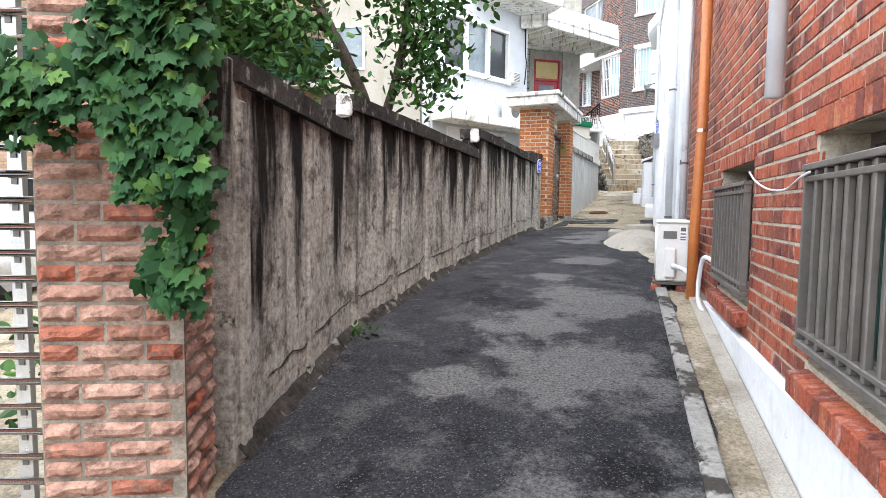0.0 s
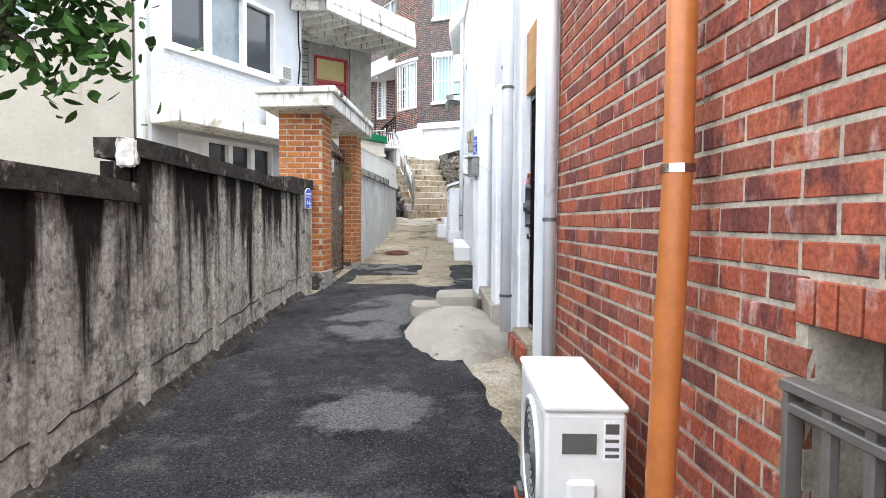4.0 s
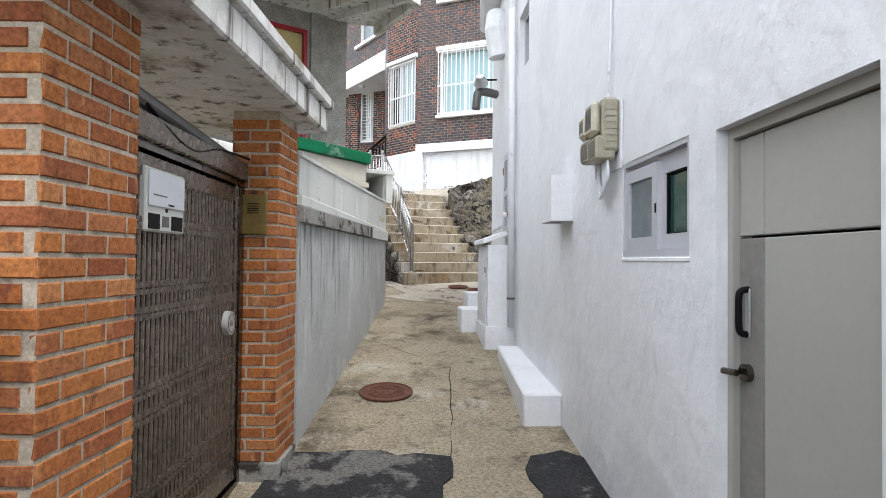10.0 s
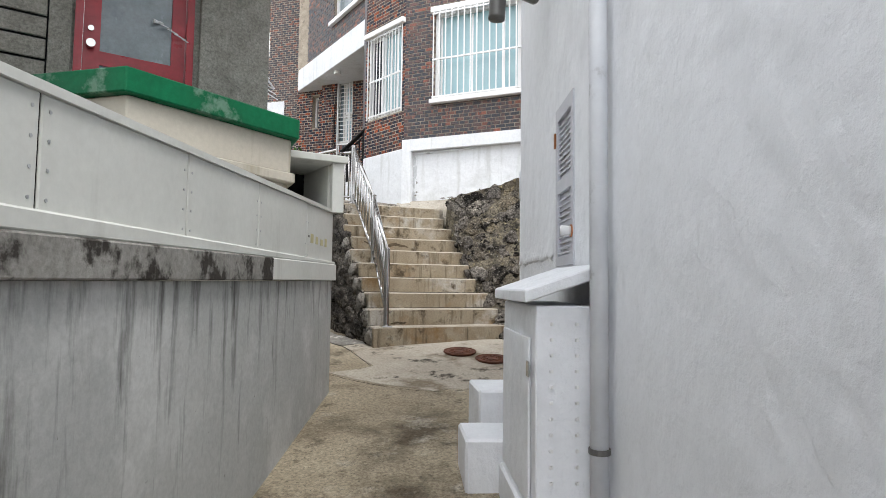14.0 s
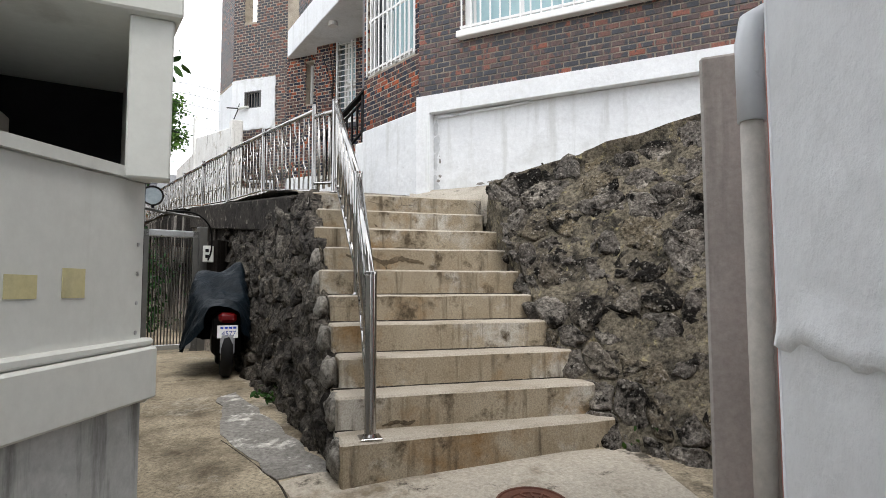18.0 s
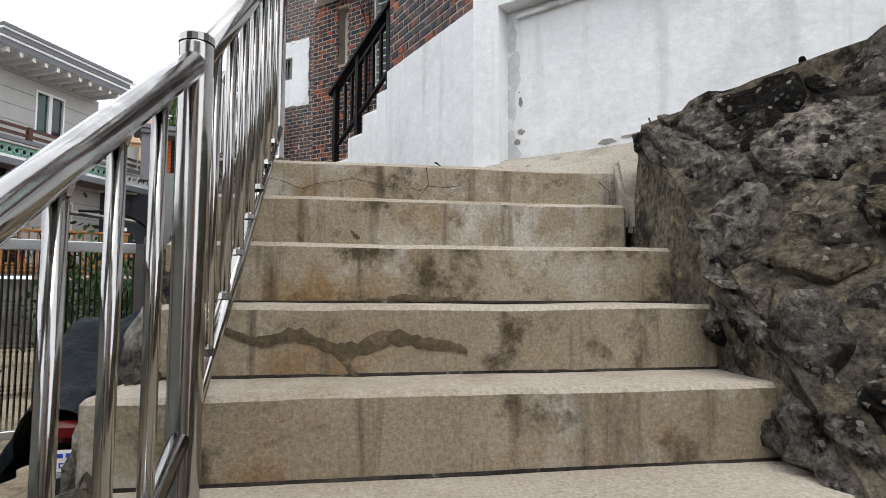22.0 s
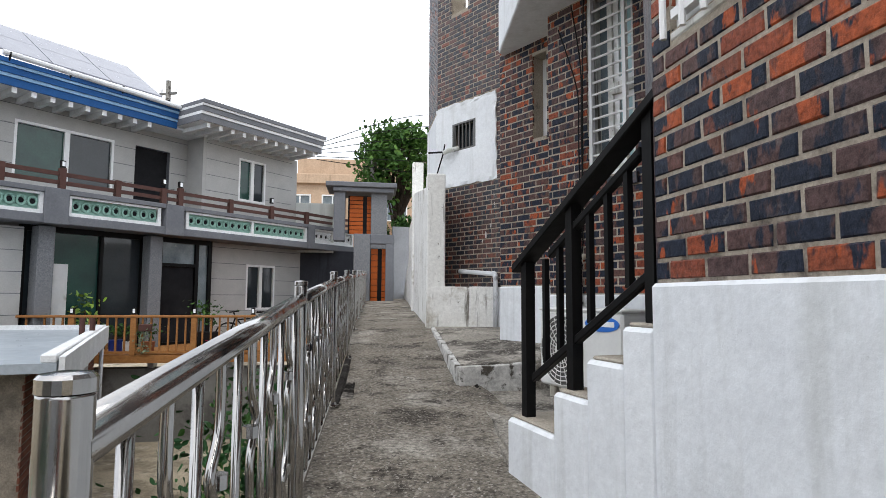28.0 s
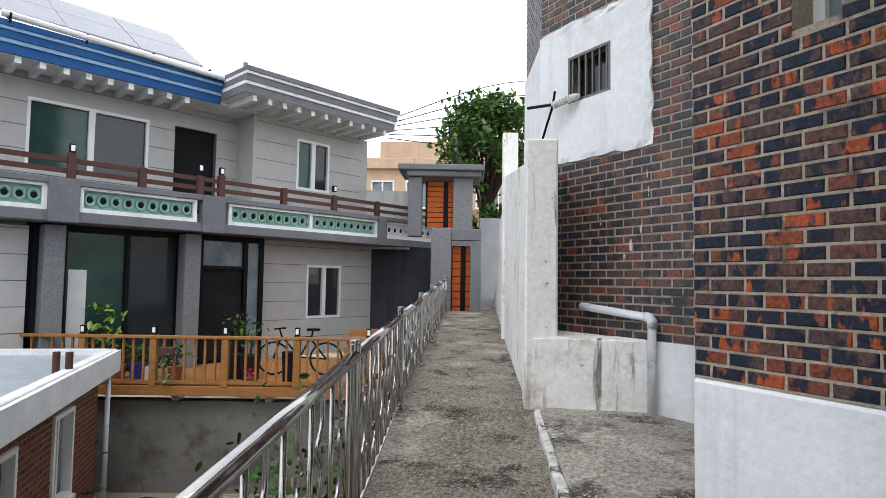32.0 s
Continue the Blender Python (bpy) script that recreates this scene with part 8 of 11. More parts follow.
def bar_window(face, u0, u1, v0, v1, parent, bars, label, sill=True, glass=None, split=0.6):
    t = thing("barred_window", face.p(u0, v0, 0), label, "window", "barred windows of the dark house")
    m = u0 + (u1 - u0) * split
    part("frame", face.wall(u0, u1, v0, v1, -0.14, -0.02, [(u0 + 0.05, m - 0.025, v0 + 0.05, v1 - 0.05), (m + 0.025, u1 - 0.05, v0 + 0.05, v1 - 0.05)]), WHITE_FRAME, t)
    part("pane", face.box(u0 + 0.05, m - 0.025, v0 + 0.05, v1 - 0.05, -0.1, -0.09), glass or GLASS_BLUE, t, "glass before pale blue curtains")
    part("pane", face.box(m + 0.025, u1 - 0.05, v0 + 0.05, v1 - 0.05, -0.1, -0.09), GLASS_DARK if glass is None else glass, t)
    for i in range(8):
        u = u0 + 0.08 + (m - u0 - 0.16) * i / 7
        part("curtain_fold", face.box(u - 0.02, u + 0.012, v0 + 0.06, v1 - 0.06, -0.089, -0.086), WHITE_FRAME if i % 3 == 0 else GLASS_BLUE, t)
    part("head", face.box(u0 - 0.06, u1 + 0.06, v1 + 0.0, v1 + 0.09, -0.1, 0.07, bevel=0.008), WHITE_FRAME, t)
    if sill:
        part("sill", face.box(u0 - (0.06 if sill == 1 else 0.0), u1 + (0.06 if sill == 1 else 0.0), v0 - (0.07 if sill == 1 else 0.03), v0, -0.1, 0.09 if sill == 1 else 0.004, bevel=0.008), WHITE_FRAME if sill == 1 else WHITE_DIRTY, t)
    bo = 0.0 if sill == 1 else 0.055
    for z in (v0 + 0.03, v0 + (v1 - v0) * 0.45, v1 - 0.03):
        part("grille_rail", face.box(u0 - 0.02 + bo, u1 + 0.02 - bo, z - 0.012, z + 0.012, 0.05 - bo, 0.075 - bo), WHITE_FRAME, t)
    for i in range(bars + 1):
        u = u0 + (u1 - u0) * i / bars
        part("bar", tube([face.p(u, v0 - 0.02, 0.075 - bo), face.p(u, v1 + 0.02, 0.075 - bo)], 0.009, 6), WHITE_FRAME, t)


bar_window(FA, *wA, dark, 22, "white framed window with white security bars and blue curtains")
bar_window(FA, *wA2, dark, 22, "white framed upper window with white sill", True)
bar_window(FB, *wB, dark, 11, "tall white barred window in dark brick", 2)
# entrance side
part("return_wall", prism([(5.586, 21.36), (6.3, 21.7), (6.2, 21.95), (5.6, 21.62)], 3.9, TOPZ), DARK_BRICK, dark)
lw = (1.065, 1.46, 5.58, 6.95)
ww = (0.37, 0.53, 6.08, 6.8)
part("wall", FD.wall(0, FD.length, 4.765, TOPZ, -0.25, 0.0, [lw]), BRICK_MORTAR, dark)
bricks(dark, FD, 0.0, FD.length, 4.775, 7.2, MIXED_BRICK, [lw], near=(0.5, 1.9, 4.7, 6.3), out=0.003, length=0.134, height=0.0445, joint=0.0105, seed=63, rough=0.002, limit=260)
part("wall", FD2.wall(0, FD2.length, 4.84, TOPZ, -0.25, 0.0, [ww]), BRICK_MORTAR, dark)
bricks(dark, FD2, 0.0, FD2.length, 4.85, 7.2, MIXED_BRICK, [ww], near=(0.2, 1.0, 4.8, 6.6), out=0.003, length=0.134, height=0.0445, joint=0.0105, seed=64, rough=0.002, limit=260)
part("base", FD.box(0, FD.length, 3.8, 4.765, -0.2, 0.02, bevel=0.012), WHITE_OLD, dark)
part("base", FD2.box(0, FD2.length, 3.9, 4.838, -0.2, 0.02, bevel=0.012), WHITE_OLD, dark)
part("nook_side", prism([(6.3, 21.7), (6.5, 21.7), (6.85, 23.0), (6.6, 23.0)], 3.9, TOPZ), DARK_BRICK, dark)
part("corner", prism([(4.81, 24.93), (5.05, 24.98), (5.3, 25.75), (5.02, 25.9)], 3.9, TOPZ), MORTAR_DARK, dark)
lt = thing("louvred_window", FD.p(lw[0], lw[2], 0), "tall white framed window behind horizontal white bars", "window")
part("frame", FD.wall(*lw, -0.16, -0.07, [(lw[0] + 0.04, 1.29, 5.66, 6.16), (lw[0] + 0.04, 1.29, 6.24, 6.9), (1.33, lw[1] - 0.03, 5.66, 6.9)]), WHITE_DIRTY, lt, "greyed white window frame")
part("sash", FD.wall(lw[0] + 0.04, 1.29, 5.66, 6.16, -0.13, -0.09, [(lw[0] + 0.08, 1.25, 5.7, 6.12)]), WHITE_FRAME, lt)
part("sash", FD.wall(lw[0] + 0.04, 1.29, 6.24, 6.9, -0.13, -0.09, [(lw[0] + 0.08, 1.25, 6.28, 6.86)]), WHITE_FRAME, lt)
part("pane", FD.box(lw[0] + 0.08, 1.25, 5.7, 6.86, -0.12, -0.11), GLASS_BLUE, lt)
part("pane", FD.box(1.33, lw[1] - 0.03, 5.66, 6.9, -0.13, -0.12), GLASS_FROST, lt)
part("sill", FD.box(lw[0], lw[1], lw[2] - 0.004, lw[2] + 0.035, -0.16, -0.012, bevel=0.004), WHITE_FRAME, lt)
for i in range(15):
    z = lw[2] + 0.075 + i * 0.088
    part("bar", tube([FD.p(lw[0] + 0.003, z, -0.028), FD.p(lw[1] - 0.004, z, -0.028)], 0.0085, 8), WHITE_FRAME, lt)
for u in (lw[1] - 0.016, 1.155):
    part("bar_post", FD.box(u - 0.014, u + 0.014, lw[2] + 0.035, lw[3], -0.045, -0.012), WHITE_FRAME, lt)
rowlock(dark, FD, lw[0] - 0.03, lw[1] + 0.07, lw[2] - 0.085, 0.075, 0.03, DARK_BRICK, 0.3)
nt_ = thing("narrow_window", FD2.p(ww[0], ww[2], 0), "narrow white window recessed in dark brick", "window")
part("frame", FD2.wall(*ww, -0.2, -0.13, [(ww[0] + 0.04, ww[1] - 0.04, ww[2] + 0.04, ww[3] - 0.04)]), WHITE_FRAME, nt_)
part("pane", FD2.box(ww[0] + 0.04, ww[1] - 0.04, ww[2] + 0.04, ww[3] - 0.04, -0.17, -0.16), GLASS_FROST, nt_)
for k, pts in enumerate((((1.58, 6.9), (1.5, 6.4), (1.5, 5.9), (1.495, 5.4), (1.505, 5.02)), ((1.7, 6.75), (1.53, 6.25), (1.52, 5.9), (1.515, 5.4), (1.52, 5.02)), ((1.45, 6.9), (1.47, 6.3), (1.48, 5.6), (1.5, 5.2), (1.54, 4.8), (1.53, 4.72)))):
    part("cable", tube(wave([FD.p(u, z, 0.02 + 0.008 * k) for u, z in pts]), 0.005, 6), BLACK_STEEL, label="black cable hanging down a brick wall", category="cable", group="black wall cables")
lag = thing("wrapped_pipe", FD.p(1.51, 4.62, 0.05), "beige tape-wrapped coolant pipe on dark brick", "pipe")
part("pipe", tube([FD.p(1.5, 5.03, -0.02), FD.p(1.505, 5.03, 0.03), FD.p(1.51, 4.99, 0.055), FD.p(1.515, 4.8, 0.05), FD.p(1.52, 4.6, 0.06)], 0.024, 10), CREAM, lag, smooth=True)
for zz in (4.96, 4.82, 4.7):
    part("strap", disc(FD.p(1.514, zz, 0.052), (0, 0, 1), 0.0275, 0.012, 12), BLACK_STEEL, lag)
# balcony slab above the entrance
part("balcony_slab", prism([(5.97, 20.46), (4.79, 24.8), (4.95, 25.12), (6.6, 24.5), (6.6, 21.0), (6.0, 20.5)], 6.92, 7.4, bevel=0.01), WHITE_OLD, dark, "broad white concrete balcony fascia")
part("soffit_lamp", disc((5.4, 23.2, 6.85), (0, 0, 1), 0.07, 0.066, 14), WHITE_FRAME, dark)
UPB = Face((5.93, 20.75), (4.93, 24.6), 1)
uw = (0.7, 2.6, 7.95, 9.2)
part("upper_wall", UPB.wall(0, UPB.length, 7.4, TOPZ, -0.25, -0.04, [uw]), MORTAR_DARK, dark)
bricks(dark, UPB, 0, UPB.length, 7.42, TOPZ, DARK_BRICK, [uw], out=-0.033, seed=66, rough=0.0015)
uwt = thing("upper_window", UPB.p(uw[0], uw[2], 0), "wide white framed upper floor window", "window")
part("frame", UPB.wall(*uw, -0.2, -0.1, [(uw[0] + 0.05, 1.6, uw[2] + 0.05, uw[3] - 0.05), (1.66, uw[1] - 0.05, uw[2] + 0.05, uw[3] - 0.05)]), WHITE_FRAME, uwt)
part("pane", UPB.box(uw[0] + 0.05, uw[1] - 0.05, uw[2] + 0.05, uw[3] - 0.05, -0.16, -0.15), GLASS_FROST, uwt)
part("sill", UPB.box(uw[0] - 0.1, uw[1] + 0.1, uw[2] - 0.08, uw[2], -0.1, 0.04), WHITE_FRAME, uwt)
# tower end with the white panel
FT = Face((3.80, 26.80), (5.0, 25.9), -1)
sq = (0.3, 0.7, 6.5, 6.84)
high = (0.25, 0.55, 8.25, 9.0)
part("wall", FT.wall(0.0, FT.length, 4.3, 10.2, -0.25, 0.0, [sq, high]), BRICK_MORTAR, dark)
bricks(dark, FT, 0.0, FT.length, 4.86, 10.2, DARK_BRICK, [sq, high, (-0.1, 1.02, 6.07, 7.09)], near=(0.1, 1.5, 4.8, 6.1), out=0.003, length=0.134, height=0.0445, joint=0.0105, seed=67, rough=0.0015, limit=240)
part("base", FT.box(0.0, FT.length, 4.2, 4.855, -0.1, 0.012), WHITE_OLD, dark)
FT2 = Face((3.5, 27.6), (3.8, 26.8), -1)
part("wall", FT2.wall(0, FT2.length, 4.3, 10.2, -0.25, 0.0), BRICK_MORTAR, dark)
bricks(dark, FT2, 0.0, FT2.length, 7.1, 10.2, DARK_BRICK, out=0.003, length=0.134, height=0.0445, joint=0.0105, seed=68, rough=0.0015)
# plaster coat with a ragged edge
bm = FT.wall(0.0, 1.025, 6.07, 7.09, 0.0, 0.02, [sq])
bmesh.ops.subdivide_edges(bm, edges=[e for e in bm.edges if e.calc_length() > 0.12], cuts=9, use_grid_fill=True)
for v in bm.verts:
    if v.co.z > 7.05 or v.co.z < 6.1 or v.co.x > 4.58:
        v.co += noise.noise_vector(v.co * 9) * 0.02 + noise.noise_vector(v.co * 31) * 0.008
part("white_panel", bm, WHITE_OLD, dark, "white plastered panel round a barred window")
part("white_panel_side", FT2.box(0.0, FT2.length + 0.018, 5.6, 7.03, 0.0, 0.02, bevel=0.008), WHITE_OLD, dark)
part("cornice", prism([(3.42, 27.6), (3.76, 26.72), (5.0, 25.8), (5.3, 26.6)], 10.2, 10.45), WHITE_OLD, dark)
for k, (u, v, w, h) in enumerate(((0.98, 5.9, 0.006, 0.05), (0.93, 5.55, 0.008, 0.035), (0.85, 5.45, 0.014, 0.04), (0.8, 5.38, 0.01, 0.02), (0.6, 5.62, 0.006, 0.03), (0.99, 5.78, 0.005, 0.04), (1.3, 5.4, 0.006, 0.03))):
    flake(FT, u, v, w, h, 0.0045, 170 + k, dark, LIMEWASH)
bw = thing("square_window", FT.p(sq[0], sq[2], 0), "small square window with dark upright bars in a white panel", "window")
part("glass", FT.box(sq[0], sq[1], sq[2], sq[3], -0.12, -0.1), GLASS_DARK, bw)
part("frame", FT.wall(*sq, -0.03, 0.02, [(sq[0] + 0.02, sq[1] - 0.02, sq[2] + 0.02, sq[3] - 0.02)]), STEEL_GREY, bw)
for i in range(6):
    u = sq[0] + 0.04 + i * 0.064
    part("bar", FT.box(u - 0.007, u + 0.007, sq[2] + 0.02, sq[3] - 0.02, 0.0, 0.014), STEEL_GREY, bw)
dish = thing("wall_antenna", FT.p(0.4, 6.52, 0.02), "grey flexible pipe with black cable straps on a white wall", "antenna")
part("arm", tube(wave([FT.p(0.4, 6.53, 0.02), FT.p(0.39, 6.52, 0.06), FT.p(0.3, 6.51, 0.085), FT.p(0.232, 6.495, 0.1)]), 0.026, 10), PANEL_GREY, dish, smooth=True)
for k in range(6):
    part("hose_ring", disc(FT.p(0.25 + 0.025 * k, 6.497 + 0.003 * k, 0.098 - 0.004 * k), (*FT.d, 0), 0.0285, 0.01, 12), PANEL_GREY, dish)
part("crossbar", tube([FT.p(0.24, 6.5, 0.1), FT.p(-0.05, 6.543, 0.1)], 0.012, 6), BLACK_STEEL, dish)
part("cable", tube(wave([FT.p(0.25, 6.595, 0.1), FT.p(0.22, 6.48, 0.1), FT.p(0.15, 6.36, 0.09), FT.p(0.037, 6.2, 0.06)]), 0.01, 6), BLACK_STEEL, dish)
# landing block, pipe, kerb platform
PATH_WHITE = surf("flaking_white_limewash", (0.82, 0.82, 0.8), (0.72, 0.715, 0.69), 0.85, 3, 0.5, 70, stain=((0.45, 0.42, 0.36), 2.5, 0.62, 0.8), streak=((0.2, 0.185, 0.165), 15, 0.64, 0.78), stain3=((0.16, 0.15, 0.135), 11, 0.65, 0.7), fine=0.12)
PLATFORM = surf("pebbly_concrete", (0.35, 0.325, 0.28), (0.22, 0.2, 0.175), 0.95, 2.0, 1.0, 90, stain=((0.075, 0.067, 0.058), 2.2, 0.52, 0.68), stain2=((0.42, 0.39, 0.34), 3.0, 0.58, 0.72), speck=((0.5, 0.47, 0.42), 105, 0.7, 1.0), fine=0.55, dist=0.008)


def slab(name, poly, z0, z1, material, **tags):
    bm = prism(poly, z0, z1)
    bmesh.ops.subdivide_edges(bm, edges=[e for e in bm.edges if e.calc_length() > 0.3], cuts=6, use_grid_fill=True)
    soft(bm, 0.02, 2)
    for v in bm.verts:
        v.co += noise.noise_vector(v.co * 5) * 0.012 + noise.noise_vector(v.co * 17) * 0.005
    return part(name, bm, material, **tags)


slab("platform", [(4.625, 23.725), (5.15, 23.94), (5.4, 24.25), (4.95, 25.0), (4.95, 26.6), (3.97, 26.1), (3.92, 26.05)], 3.95, lambda x, y: 4.27 + min(0.15, (y - 23.73) * 0.13), PLATFORM, label="raised pebbly concrete platform beside the path", category="platform", kind="structure")
slab("entry_slab", [(5.12, 22.12), (5.9, 22.0), (6.45, 23.05), (5.3, 24.12), (4.69, 23.8), (4.88, 23.1)], 3.85, 4.1, PLATFORM, label="low worn concrete slab before the entrance", category="slab", kind="structure")
slab("mortar_fillet", [(6.335, 19.45), (6.4, 19.4), (6.6, 19.66), (6.43, 19.72)], 3.5, lambda x, y: 3.62 + 0.75 * (y - 19.42), MORTAR_LUMP, label="pale mortar filling between a step and the stone wall", category="mortar", kind="structure")
bm = prism([(3.885, 26.08), (4.6, 26.2), (4.56, 26.22), (3.84, 26.76)], 4.3, 4.86)
bmesh.ops.subdivide_edges(bm, edges=[e for e in bm.edges if e.calc_length() > 0.3], cuts=8, use_grid_fill=True)
soft(bm, 0.02, 2)
for v in bm.verts:
    v.co += noise.noise_vector(v.co * 7) * 0.008 + noise.noise_vector(v.co * 23) * 0.004
part("concrete_block", bm, PATH_WHITE, label="chipped white painted concrete block", category="block")
bp = thing("waste_pipe", FT.p(1.04, 4.44, 0.05), "white plastic waste pipe bent over a block", "pipe")
part("pipe", tube([FT.p(0.47, 5.04, -0.02), FT.p(0.475, 5.045, 0.05), FT.p(0.55, 5.04, 0.055), FT.p(1.02, 5.0, 0.05), FT.p(1.045, 4.975, 0.05), FT.p(1.04, 4.4, 0.05)], 0.026, 12), WHITE_PVC, bp, smooth=True)
part("elbow", tube([FT.p(1.0, 5.003, 0.05), FT.p(1.025, 5.0, 0.05), FT.p(1.046, 4.975, 0.05), FT.p(1.046, 4.94, 0.05)], 0.031, 12), WHITE_PVC, bp, smooth=True)
# plastered flank of the platform and its dark cement edge
for a, b in (((4.625, 23.725), (3.915, 26.06)), ((5.13, 23.935), (4.625, 23.725))):
    f = Face(a, b, -1)
    f = f if f.n.y < 0.01 or f.n.x < 0 else Face(a, b, 1)
    top_ = lambda x, y: 4.265 + min(0.15, max(0.0, (y - 23.73) * 0.13))
    bm = prism([f.xy(0.0, -0.03), f.xy(f.length, -0.03), f.xy(f.length, 0.016), f.xy(0.0, 0.016)], 3.9, top_)
    bmesh.ops.subdivide_edges(bm, edges=[e for e in bm.edges if e.calc_length() > 0.3], cuts=16, use_grid_fill=True)
    for v in bm.verts:
        v.co += noise.noise_vector(v.co * 6) * 0.009
    part("plaster_flank", soft(bm, 0.006), LIMEWASH, label="flaking limewashed flank of a concrete platform", category="kerb", kind="structure")
# white wall with posts along the path
ww1 = thing("white_path_wall", (3.5, 27.5, 4.4), "flaking white painted wall with tall posts along the path", "wall", kind="structure")
part("wall", prism([(3.86, 26.1), (2.84, 29.36), (2.96, 29.4), (3.98, 26.14)], lambda x, y: rise(y) - 0.2, lambda x, y: 6.0 + (y - 26.1) * 0.16, bevel=0.01), PATH_WHITE, ww1)
part("post", prism([(3.84, 26.08), (4.04, 26.14), (3.98, 26.34), (3.78, 26.28)], 4.3, 6.14, bevel=0.012), PATH_WHITE, ww1)
part("post", prism([(2.82, 29.3), (3.0, 29.36), (2.94, 29.56), (2.76, 29.5)], 4.3, 7.05, bevel=0.012), PATH_WHITE, ww1)
part("wall", prism([(2.8, 29.5), (2.1, 31.8), (2.25, 31.85), (2.95, 29.55)], 4.3, 6.2), PATH_WHITE, ww1)
part("slope_wall", prism([(2.1, 31.85), (1.3, 34.3), (1.45, 34.35), (2.25, 31.9)], 4.3, lambda x, y: 5.7 - (y - 31.8) * 0.35), PATH_WHITE, ww1)

# ---- stepped wall and black handrail ----
SW = Face((5.586, 21.36), (5.13, 22.1), 1)
sw_ = thing("stepped_wall", (5.3, 21.7, 4.0), "white stepped side wall of the entrance stairs", "stairs", kind="structure")
hs = [(0.0, 0.14, 4.66), (0.14, 0.32, 4.55), (0.32, 0.52, 4.42), (0.52, SW.length, 4.27)]
for a, b, z in hs:
    part("step_wall", SW.box(a + 0.001, b, 3.8, z, -0.4, 0.02, bevel=0.012), WHITE_OLD, sw_)
    part("tread", SW.box(a + 0.02, b - 0.01, z, z + 0.012, -0.38, 0.0, bevel=0.005), STEP_CONCRETE, sw_, "bare concrete tread")
br = thing("black_handrail", SW.p(0.8, 4.27, -0.05), "black painted steel handrail on white steps", "handrail")


def flat_bar(name, a, b, w_, h_):
    """A flat bar from (u, z) to (u, z) on the stepped wall."""
    bm = bmesh.new()
    lo_ = [SW.p(a[0], a[1], -0.04 - w_ / 2), SW.p(b[0], b[1], -0.04 - w_ / 2), SW.p(b[0], b[1], -0.04 + w_ / 2), SW.p(a[0], a[1], -0.04 + w_ / 2)]
    hexa(bm, lo_ + [q_ + Vector((0, 0, h_)) for q_ in lo_])
    part(name, soft(bm, 0.004), BLACK_STEEL, br)


flat_bar("top_plate", (-0.02, 5.30), (0.87, 4.84), 0.075, 0.035)
part("top_bend", SW.box(-0.12, -0.018, 5.295, 5.335, -0.078, -0.002), BLACK_STEEL, br)
flat_bar("mid_rail", (0.1, 5.15), (0.62, 4.885), 0.03, 0.03)
flat_bar("low_rail", (0.06, 4.8), (0.75, 4.42), 0.03, 0.03)
for u, z0, z1 in ((0.06, 4.67, 5.27), (0.47, 4.43, 5.06), (0.8, 4.28, 4.88)):
    part("post", SW.box(u - 0.02, u + 0.02, z0, z1, -0.06, -0.02), BLACK_STEEL, br)
for u in (0.17, 0.27, 0.37, 0.56, 0.66):
    part("baluster", SW.box(u - 0.01, u + 0.01, 4.83 - 0.55 * (u - 0.06), min(5.15, 5.17 - 0.51 * (u - 0.1)), -0.05, -0.03), BLACK_STEEL, br)
# air conditioner at the entrance
AF = Face((5.653, 23.114), (5.175, 23.77), 1)
ac2 = thing("air_conditioner", AF.p(0.4, 4.2, 0), "white outdoor air conditioner with round fan grille and blue oval badge", "air conditioner")
part("casing", AF.box(0, AF.length, 4.17, 4.655, -0.28, 0.0, bevel=0.015), AC_WHITE, ac2)
part("lid", AF.box(-0.004, AF.length + 0.004, 4.656, 4.677, -0.285, 0.006, bevel=0.008), AC_WHITE, ac2)
part("fan_hole", disc(AF.p(0.565, 4.41, 0.001), (*AF.n, 0), 0.222, 0.002, 32), STEEL_GREY, ac2)
for i in range(1, 9):
    part("fan_ring", tube([AF.p(0.565 + 0.0278 * i * math.cos(k * math.tau / 24), 4.41 + 0.0278 * i * math.sin(k * math.tau / 24), 0.008) for k in range(24)], 0.0035, 4, closed=True), AC_WHITE, ac2)
for i in range(20):
    a = i * math.tau / 20
    part("spoke", tube([AF.p(0.565, 4.41, 0.01), AF.p(0.565 + 0.222 * math.cos(a), 4.41 + 0.222 * math.sin(a), 0.01)], 0.003, 4), AC_WHITE, ac2)
part("hub", disc(AF.p(0.565, 4.41, 0.006), (*AF.n, 0), 0.045, 0.01, 16), AC_WHITE, ac2)
bm = disc(AF.p(0.17, 4.59, 0.001), (*AF.n, 0), 0.15, 0.004, 28)
for v in bm.verts:
    v.co.z = 4.59 + (v.co.z - 4.59) * 0.3
part("badge", bm, surf("blue_badge", (0.02, 0.16, 0.62), None, 0.4, 3, 0.0), ac2, "blue oval badge")
part("badge_bar", AF.box(0.06, 0.28, 4.575, 4.605, 0.005, 0.007), SIGN_WHITE, ac2)
for u in (0.08, 0.72):
    part("foot", disc(AF.p(u, 4.08, -0.05), (0, 0, 1), 0.03, 0.1, 10), CREAM, ac2)
    part("foot", disc(AF.p(u, 4.08, -0.2), (0, 0, 1), 0.03, 0.1, 10), CREAM, ac2)

